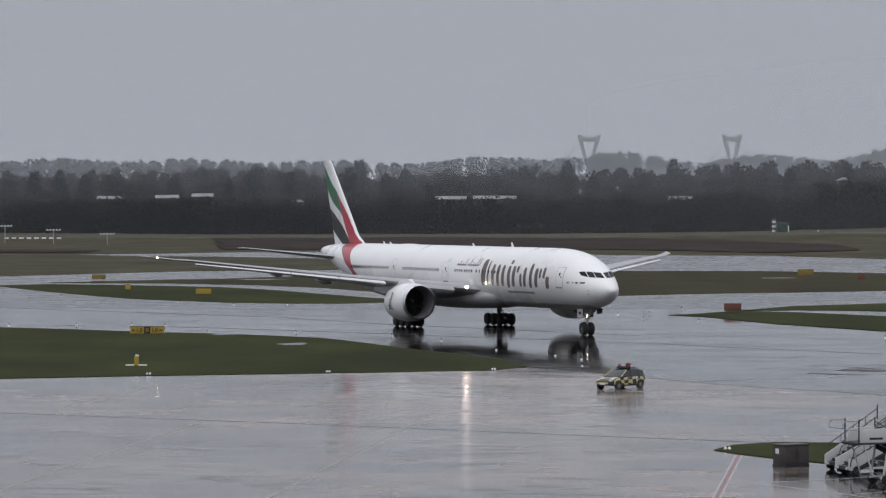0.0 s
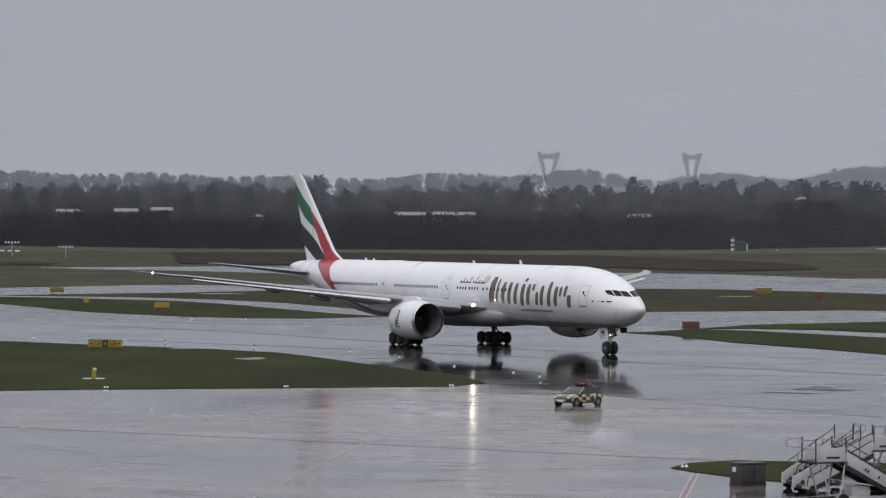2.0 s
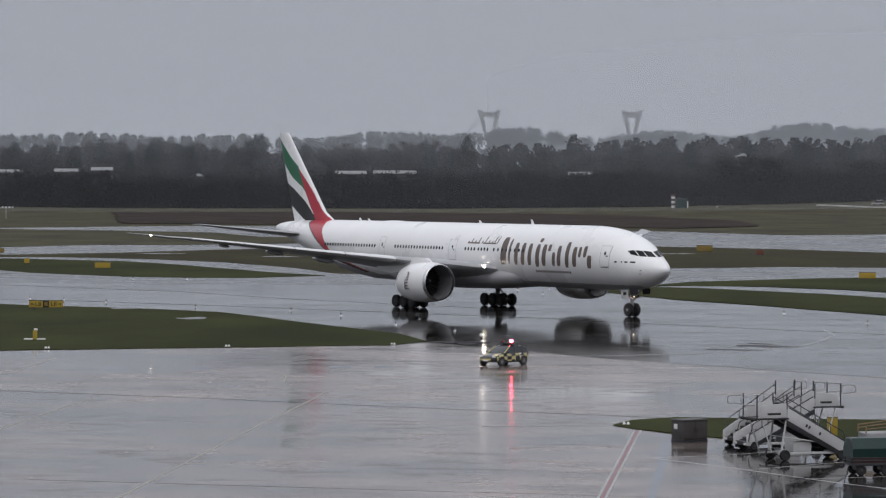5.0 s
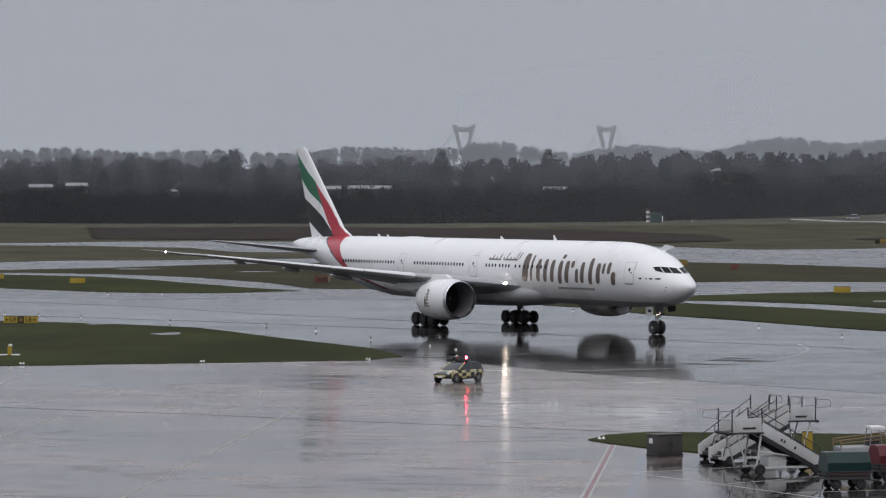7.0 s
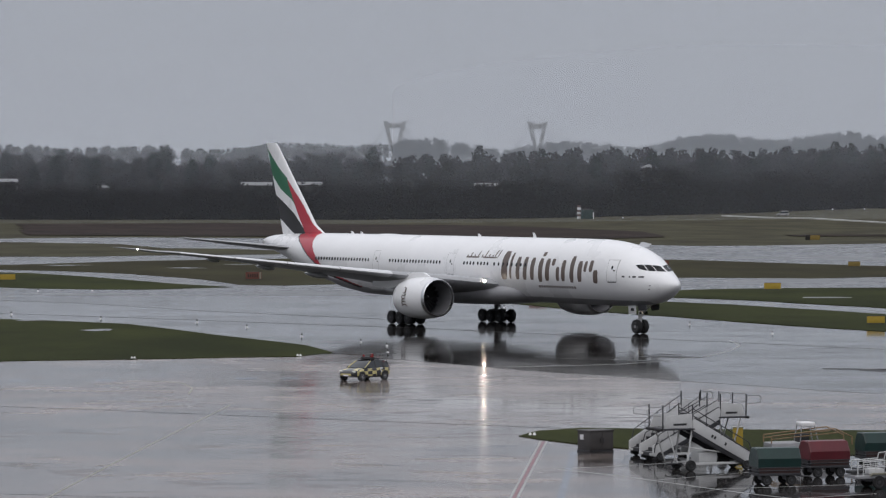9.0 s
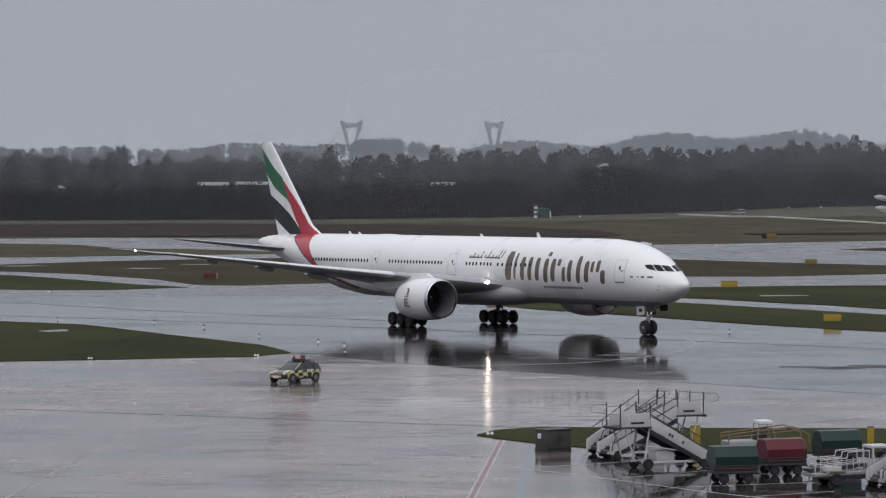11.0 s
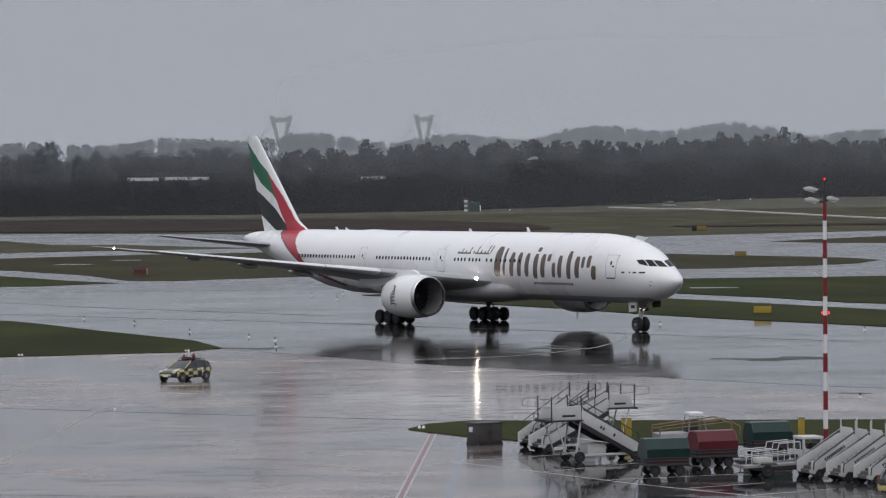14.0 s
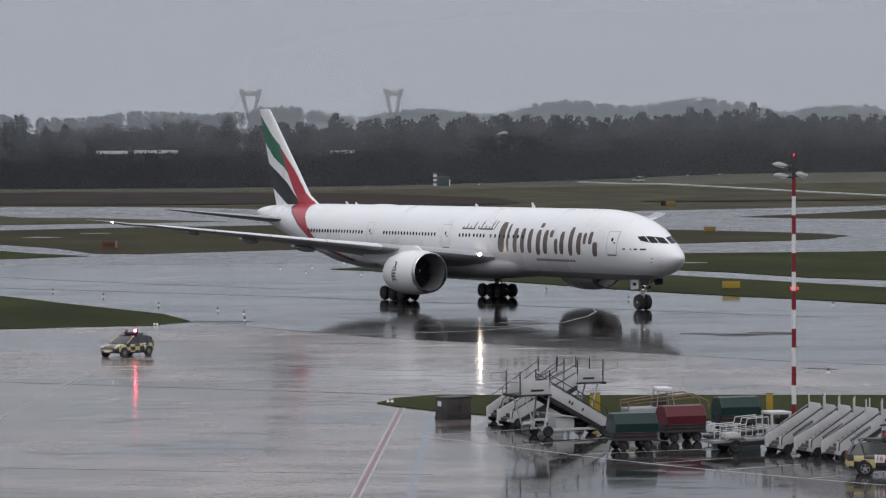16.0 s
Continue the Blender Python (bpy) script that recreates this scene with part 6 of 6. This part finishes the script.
def make_mast():
    ms = thing("floodlight_mast", "red and white banded floodlight mast with red obstruction lights", "light mast", at=pose(34.9, 184.6, 0))
    n = 13
    for k in range(n):
        z0, z1 = 12.48 * k / n, 12.48 * (k + 1) / n
        b = B()
        bar(b, (0, 0, z0), (0, 0, z1), 0.125 - 0.002 * k, 0.123 - 0.002 * k, 14)
        part("band", b, MAST_RED if (n - 1 - k) % 2 == 0 else MAST_WHITE, ms)
    t = B()
    bar(t, (0, 0, 12.48), (0, 0, 13.5), 0.1, n=10)
    box(t, (0, 0, 0.08), (0.6, 0.6, 0.16), bevel=0.03)
    part("top_pole", t, DARK_METAL, ms)
    for z, dx, dy in ((13.1, -0.75, -0.2), (12.55, -0.7, -0.25), (12.6, 0.4, 0.2)):
        a = B()
        bar(a, (0, 0, z - 0.08), (dx, dy, z), 0.05)
        arm = part("arm", a, DARK_METAL, ms)
        h = B()
        prism(h, [(-0.36, -0.02), (0.3, 0.03), (0.34, 0.16), (-0.1, 0.2), (-0.36, 0.06)], 0.4, Matrix.Translation((dx, dy, z - 0.05)) @ pose(0, 0, 0, 0, 14), 0.03)
        part("flood_head", h, EQUIP_WHITE, arm, "pale floodlight head")
        g = B()
        box(g, (dx - 0.05, dy, z - 0.075), (0.5, 0.3, 0.03), pose(0, 0, 0, 0, 14))
        part("lens", g, MAST_WHITE, arm)
    for x, y, z in ((0, 0, 13.62), (-0.17, -0.12, 6.85), (0.17, -0.12, 6.85)):
        b = B()
        lathe(b, [(-0.06, 0.03), (0.0, 0.042), (0.04, 0.04), (0.07, 0.015)], Matrix.Translation((x, y, z)) @ pose(0, 0, 0, 0, -90), 12)
        part("obstruction_light", b, MAST_LAMP, ms, "lit red obstruction light")


make_mast()


def make_bollard(m, h=0.95, w=0.5, label="yellow steel cabinet standing in the grass"):
    o = thing("yellow_cabinet", label, "cabinet", at=m)
    b = B()
    box(b, (0, 0, h / 2 + 0.02), (w, w * 0.8, h), bevel=0.03)
    part("body", b, SIGN_YELLOW, o)
    c = B()
    box(c, (0, 0, h + 0.05), (w + 0.06, w * 0.8 + 0.06, 0.06), bevel=0.015)
    part("cap", c, PAINT_YELLOW, o)


make_bollard(pose(25.7, 192.0, 0.05), 1.05)
make_bollard(pose(34.72, 190.5, 0.05), 1.05, 0.32)


# ---- airfield signs and lights ----
def make_edge_light(m, label="small taxiway edge light with a white base and dark head"):
    o = thing("edge_light", label, "edge light", group="taxiway edge lights", at=m)
    b = B()
    lathe(b, [(0.0, 0.12), (0.04, 0.12), (0.07, 0.08), (0.12, 0.06)], pose(0, 0, 0, 0, -90), 12)
    part("base", b, MAST_WHITE, o)
    s = B()
    lathe(s, [(0.12, 0.04), (0.18, 0.04), (0.2, 0.07), (0.28, 0.07), (0.31, 0.05), (0.33, 0.01)], pose(0, 0, 0, 0, -90), 12)
    part("head", s, SIGN_BLACK, o)
    return o


spots = [(-47, 401), (-40, 404), (-34, 404), (-30, 400), (-25, 393.5), (-15, 380.5), (-5, 371), (0, 357.5), (5, 336), (10, 323.5), (11.6, 303.5), (-54, 524), (-35, 492.5), (-27, 479.5),
         (-20, 479.5), (21, 438), (23.2, 423), (29, 415), (25, 442), (30, 460), (43, 480), (49, 342), (65, 325), (44.9, 226), (44, 365), (12, 316)]
first_light = make_edge_light(pose(*spots[0], 0))
for sx, sy in spots[1:]:
    copy_thing(first_light, pose(sx, sy, 0, 0, 0, sx * 17))


def make_ground_light(m):
    o = thing("ground_light", "low white apron edge light in the grass", "edge light", group="apron edge lights", at=m)
    b = B()
    for dx in (-0.16, 0.16):
        lathe(b, [(0.0, 0.1), (0.08, 0.09), (0.14, 0.05), (0.17, 0.01)], Matrix.Translation((dx * 0.7, 0, 0)) @ pose(0, 0, 0, 0, -90), 10)
    part("housing", b, MAST_WHITE, o)
    return o


gl = make_ground_light(pose(-23, 289.5, 0.03))
for p in ((-9, 293, 0.03), (4.2, 297, 0.03), (15.7, 202.3, 0.03), (-40, 283.5, 0.03)):
    copy_thing(gl, pose(*p))


def make_sign(name, label, x0, x1, y, height, material, dark=(), foot=0.22, z=0.05):
    """A low airfield sign: panel, frame and two feet, facing the camera's terminal."""
    cx, w = (x0 + x1) / 2, abs(x1 - x0)
    o = thing(name, label, "sign", at=pose(cx, y, z, 0, 0, -math.degrees(math.atan2(cx, y)) * 0.5))
    p = B()
    box(p, (0, 0, foot + height / 2), (w, 0.2, height), bevel=0.02)
    part("panel", p, material, o)
    f = B()
    for zz in (foot, foot + height):
        box(f, (0, 0, zz), (w + 0.06, 0.24, 0.05), bevel=0.01)
    part("frame", f, DARK_METAL if dark != "light" else PAINT_YELLOW, o)
    for sx in (-0.35, 0.35):
        q = B()
        bar(q, (sx * w, 0, 0), (sx * w, 0, foot), 0.04)
        part("foot", q, DARK_METAL, o)
    return o


direction = make_sign("direction_sign", "yellow taxiway direction sign reading L8 both ways round a black panel", -31.3, -27.9, 371, 0.72, SIGN_YELLOW)
bk = B()
box(bk, (0.0, -0.105, 0.58), (0.62, 0.03, 0.66), bevel=0.01)
centre = part("location_panel", bk, SIGN_BLACK, direction, "black centre panel")
bk = B()
box(bk, (0.0, -0.125, 0.58), (0.34, 0.02, 0.4))
part("location_mark", bk, SIGN_DIM, centre)
for x in (-0.78, 0.78):
    writing("writing", "L8", 0.62, SIGN_BLACK, direction, pose(x, -0.115, 0.58), "black writing")
for s in (-1, 1):
    a = B()
    prism(a, [(s * 1.55, 0.58), (s * 1.38, 0.7), (s * 1.38, 0.62), (s * 1.2, 0.62), (s * 1.2, 0.54), (s * 1.38, 0.54), (s * 1.38, 0.46)], 0.02, Matrix.Translation((0, -0.112, 0)))
    part("arrow", a, SIGN_BLACK, direction)

make_sign("blank_sign", "back of a plain yellow sign in the grass", -35.1, -32.9, 527, 0.8, SIGN_YELLOW)
make_sign("blank_sign", "narrow plain yellow sign in the grass", -47.4, -46.6, 553, 0.75, SIGN_YELLOW)
make_sign("blank_sign", "weathered plain yellow sign at the taxiway", -59.3, -57.0, 626, 0.75, SIGN_DIM)
make_sign("blank_sign", "plain yellow sign in the grass", 61.1, 62.85, 361, 0.72, SIGN_YELLOW)
make_sign("blank_sign", "plain yellow sign in the grass", 67.8, 70.0, 481, 0.8, SIGN_YELLOW)
make_sign("blank_sign", "weathered yellow sign at the taxiway", 101.4, 103.4, 618, 0.8, SIGN_DIM)
make_sign("blank_sign", "weathered yellow sign with dull marks", 62.6, 65.4, 648, 1.1, SIGN_DIM)
make_sign("blank_sign", "weathered yellow sign far across the field", 141.6, 144.5, 925, 1.2, SIGN_DIM, z=0.0)
make_sign("blank_sign", "dark back of a small sign far across the field", 140.2, 141.4, 921, 1.2, SIGN_BLACK, z=0.0)
red_a = make_sign("mandatory_sign", "dull red taxiway sign in the grass", -0.2, 2.1, 531, 1.05, SIGN_RED)
make_sign("mandatory_sign", "dull red sign at the tip of the grass", 34.2, 36.3, 446, 0.85, SIGN_RED)
make_sign("mandatory_sign", "dull red sign with a pale edge", 70.2, 71.4, 622, 0.9, SIGN_RED)
wp = B()
box(wp, (0.95, -0.11, 0.72), (0.22, 0.02, 0.95))
part("pale_edge", wp, PAINT_YELLOW, red_a)
for k in range(5):
    wb = B()
    box(wb, (-0.75 + 0.32 * k, -0.11, 0.75), (0.18, 0.02, 0.5))
    part("mark", wb, SIGN_BLACK, red_a)


def make_monitor():
    o = thing("field_monitor", "small yellow post box on white ground plates in the grass", "post", at=pose(-25.2, 304.5, 0.05))
    p = B()
    box(p, (0, 0, 0.4), (0.34, 0.3, 0.74), bevel=0.03)
    part("box", p, SIGN_YELLOW, o)
    h = B()
    box(h, (0.06, 0, 0.84), (0.3, 0.24, 0.16), pose(0, 0, 0, 0, 15), bevel=0.03)
    part("head", h, MAST_WHITE, o)
    for x in (-0.55, 0.5):
        q = B()
        box(q, (x, 0, 0.05), (0.7, 0.6, 0.08), bevel=0.02)
        part("ground_plate", q, MAST_WHITE, o)


make_monitor()


def make_hut():
    z = rise(128, 1396)
    o = thing("radio_hut", "green hut beside a banded white and red mast in the field", "hut", at=pose(128.3, 1396, z))
    p = B()
    box(p, (0.6, 0, 1.65), (4.4, 3, 3.3), bevel=0.05)
    part("wall", p, TARP_GREEN, o)
    p = B()
    prism(p, [(-1.8, 3.3), (3.0, 3.3), (3.0, 3.5), (0.6, 3.75), (-1.8, 3.5)], 3.3)
    part("roof", p, DARK_METAL, o)
    p = B()
    box(p, (2.9, -1.2, 1.2), (0.5, 0.5, 2.4))
    part("cupboard", p, MAST_WHITE, o)
    for k in range(6):
        b = B()
        bar(b, (-2.4, 0, k * 0.85), (-2.4, 0, k * 0.85 + 0.85), 0.7, n=12)
        part("mast_band", b, (MAST_WHITE, HUT_DARK)[k % 2], o)


HUT_DARK = mat("dull_dark_red_paint", (0.09, 0.05, 0.05), 0.6)
make_hut()


def make_far_car():
    o = thing("far_car", "pale estate car standing on the perimeter road", "car", at=pose(204.3, 1400, rise(204, 1400), 0, 0, 178))
    b = B()
    prism(b, [(-2.3, 0.35), (2.3, 0.35), (2.3, 0.8), (1.2, 1.0), (-2.3, 1.05)], 1.8, None, 0.1)
    part("body", b, EQUIP_GREY, o)
    c = B()
    prism(c, [(-2.2, 1.02), (1.1, 1.0), (0.4, 1.85), (-2.0, 1.85)], 1.6, None, 0.1)
    part("glasshouse", c, CAR_GLASS, o)
    r = B()
    box(r, (-0.8, 0, 1.9), (2.5, 1.55, 0.1), bevel=0.03)
    part("roof", r, MAST_WHITE, o)
    for x in (-1.4, 1.4):
        for y in (-0.8, 0.8):
            wheel_part(o, x, y, 0.36, 0.2)


make_far_car()


def make_approach_mast(m, h, w):
    o = thing("approach_light_mast", "thin approach light mast with a row of lamps", "light mast", group="approach lights", at=m)
    p = B()
    bar(p, (0, 0, 0), (0, 0, h), 0.16, 0.12, 8)
    part("pole", p, EQUIP_GREY, o)
    c = B()
    bar(c, (-w / 2, 0, h), (w / 2, 0, h), 0.12)
    part("crossbar", c, EQUIP_GREY, o)
    for k in range(5):
        l = B()
        box(l, (-w / 2 + w * k / 4, -0.1, h + 0.25), (0.4, 0.3, 0.4), bevel=0.05)
        part("lamp", l, MAST_WHITE, o)


make_approach_mast(pose(-139, 1175, 0), 5.2, 4)
make_approach_mast(pose(-120.3, 1144, 0), 4.2, 4)
make_approach_mast(pose(-101, 1115, 0), 3.2, 4)


def make_barrier(m):
    o = thing("white_barrier", "short white marker board in the field", "barrier", group="white markers", at=m)
    b = B()
    box(b, (0, 0, 0.6), (1.5, 0.2, 0.5), bevel=0.05)
    part("board", b, MAST_WHITE, o)
    f = B()
    box(f, (0, 0, 0.18), (0.3, 0.3, 0.36))
    part("foot", f, DARK_METAL, o)
    return o


mk0 = make_barrier(pose(-148, 1255, 0))
for k in range(1, 8):
    copy_thing(mk0, pose(-148 + 2.55 * k, 1255, 0))
for p in ((238.7, 1495), (251, 1490), (140, 1370)):
    copy_thing(mk0, pose(*p, rise(*p), 0, 0, 90))


def make_house(hx, w, top):
    y = line(hx) + 34
    z0 = rise(hx, y)
    o = thing("house", "pale-roofed house half hidden by brushwood at the edge of the woods", "house", at=pose(hx, y, z0))
    h = top - z0
    eave = h - min(1.3, w * 0.5)
    b = B()
    box(b, (0, 4, eave / 2), (w, 8, eave))
    wall = part("wall", b, HOUSE_WALL, o)
    r = B()
    if w < 6:
        prism(r, [(-w * 0.6, eave), (w * 0.6, eave), (0, h)], 9, Matrix.Translation((0, 4, 0)))
    else:
        rings = [[(x, -0.6, eave), (x, 8.6, eave), (x, 4.0, h)] for x in (-w / 2 - 0.4, w / 2 + 0.4)]
        loft(r, rings)
    part("roof", r, HOUSE_ROOF, o)
    for k in range(max(1, int(w / 3.2))):
        for zz in (eave - 1.6, eave - 4.4):
            q = B()
            x = -w / 2 + (k + 0.5) * w / max(1, int(w / 3.2))
            box(q, (x, -0.02, zz), (1.0, 0.08, 1.3))
            part("window", q, GLASS_DARK, o)


HOUSE_WALL = mat("dark_brick", (0.022, 0.019, 0.019), 0.8, vary=0.2)
HOUSE_ROOF = mat("pale_wet_roof", (0.2, 0.2, 0.205), 0.6, vary=0.25, scale=0.3)
for hx, w, top in HOUSES:
    make_house(hx, w, top)


def make_pylon(x0, x1, label):
    """A bridge tower: two legs that lean apart towards a crossbeam, with stay cables."""
    cx, w = (x0 + x1) / 2, (x1 - x0) / 2
    o = thing("bridge_tower", label, "bridge tower", group="bridge towers", at=pose(cx, 2480, 9))
    top = 47.9
    for s in (-1, 1):
        b = B()
        rings = []
        for z, x, t in ((0, s * 0.7, 0.9), (top - 23, s * 0.7, 1.0), (top - 5, s * (w - 2.2), 1.35), (top, s * (w - 1.0), 1.7)):
            rings.append([(x - t, -2, z), (x + t, -2, z), (x + t, 2, z), (x - t, 2, z)])
        loft(b, rings)
        part("leg", b, CONCRETE, o)
        for k in range(3):
            c = B()
            bar(c, (s * (w - 1), 0, top - 2 - k * 3), (s * (w + 26 + k * 9), 0, 0), 0.1, n=5)
            part("stay_cable", c, DARK_METAL, o)
    b = B()
    box(b, (0, 0, top - 3.0), (2 * w - 3.4, 3.5, 3.4), bevel=0.2)
    part("crossbeam", b, CONCRETE, o)


CONCRETE = mat("weathered_concrete", (0.22, 0.22, 0.22), 0.8, vary=0.15, scale=0.1)
make_pylon(92.0, 106.6, "grey leaning-legged bridge tower in the haze, the nearer one")
make_pylon(189.2, 202.0, "grey leaning-legged bridge tower in the haze beyond the woods")


def motions():
    """All that moves: the airliner along its taxi line, the escort car, and their wheels."""
    plane_rows = [
        (0.0, pose(1.42, 401.58, 0, 0, 0, -64.80)),
        (0.5, pose(2.38, 399.84, 0, 0, 0, -63.53)),
        (1.0, pose(3.38, 398.10, 0, 0, 0, -62.26)),
        (1.5, pose(4.39, 396.35, 0, 0, 0, -61.15)),
        (2.0, pose(5.42, 394.59, 0, 0, 0, -60.20)),
        (2.5, pose(6.47, 392.82, 0, 0, 0, -59.43)),
        (3.0, pose(7.54, 391.03, 0, 0, 0, -58.83)),
        (3.5, pose(8.58, 389.22, 0, 0, 0, -58.49)),
        (4.0, pose(9.64, 387.39, 0, 0, 0, -58.30)),
        (4.2, pose(10.07, 386.65, 0, 0, 0, -58.24)),
        (6.3, pose(14.70, 378.46, 0, 0, 0, -58.86)),
        (6.5, pose(15.14, 377.72, 0, 0, 0, -58.91)),
        (7.0, pose(16.25, 375.89, 0, 0, 0, -59.01)),
        (7.5, pose(17.33, 374.09, 0, 0, 0, -59.08)),
        (8.0, pose(18.41, 372.34, 0, 0, 0, -59.08)),
        (8.5, pose(19.47, 370.62, 0, 0, 0, -59.11)),
        (11.0, pose(24.60, 363.51, 0, 0, 0, -58.98)),
        (11.5, pose(25.47, 361.85, 0, 0, 0, -59.06)),
        (12.0, pose(26.36, 360.17, 0, 0, 0, -59.21)),
        (12.5, pose(27.19, 358.46, 0, 0, 0, -59.45)),
        (13.0, pose(28.00, 356.73, 0, 0, 0, -59.69)),
        (13.5, pose(28.76, 354.99, 0, 0, 0, -60.01)),
        (14.0, pose(29.52, 353.28, 0, 0, 0, -60.36)),
        (14.5, pose(30.27, 351.59, 0, 0, 0, -60.74)),
        (15.0, pose(31.03, 349.94, 0, 0, 0, -61.20)),
        (15.5, pose(31.78, 348.32, 0, 0, 0, -61.85)),
        (16.0, pose(32.54, 346.72, 0, 0, 0, -62.64)),
    ]
    walk(airliner, plane_rows)
    car_rows = [
        (0.0, pose(13.00, 267.70, 0, 0, 0, -130)),
        (2.0, pose(13.00, 267.70, 0, 0, 0, -130)),
        (3.0, pose(12.82, 267.40, 0, 0, 0, -130)),
        (4.0, pose(12.38, 266.70, 0, 0, 0, -130)),
        (5.2, pose(11.60, 265.50, 0, 0, 0, -130)),
        (6.5, pose(10.60, 264.00, 0, 0, 0, -130)),
        (8.5, pose(8.78, 261.30, 0, 0, 0, -130)),
        (11.0, pose(6.34, 258.00, 0, 0, 0, -130)),
        (13.0, pose(4.36, 255.40, 0, 0, 0, -130)),
        (14.5, pose(2.98, 253.60, 0, 0, 0, -130)),
        (16.0, pose(1.60, 251.70, 0, 0, 0, -130)),
    ]
    walk(escort_car, car_rows)
    # the slats slide in after the landing roll
    for slat, inner in slats:
        walk(slat, [(0.0, pose(0.5, 0, -0.34)), (1.5, pose(0.5, 0, -0.34)), (5.0, pose(0, 0, 0)), (16.0, pose(0, 0, 0))])
    # the beacon turns once in 0.48 s
    walk(escort_beacon, [(k * 0.08, pose(-0.45 * CAR_SIZE, 0.42 * CAR_SIZE, 1.78 * CAR_SIZE, 0, 0, 38 + (k * 0.08 - 5.01) / 0.48 * 360)) for k in range(201)])
    roll_wheels(airliner_wheels, plane_rows, 1)
    roll_wheels(escort_wheels, car_rows, 1)


def roll_wheels(wheels, rows, sense):
    """Turn each wheel by the way that its vehicle goes."""
    for wheel, radius in wheels:
        base = wheel.matrix_basis.copy()
        keys = [(rows[0][0], base)]
        turned = 0.0
        for (t0, m0), (t1, m1) in zip(rows, rows[1:]):
            way = (m1.translation - m0.translation).length
            steps = max(1, math.ceil(math.degrees(way / radius) / 75))
            for i in range(1, steps + 1):
                part_turn = turned + sense * way / radius * i / steps
                keys.append((t0 + (t1 - t0) * i / steps, base @ Matrix.Rotation(part_turn, 4, "Y")))
            turned += sense * way / radius
        walk(wheel, keys)


motions()
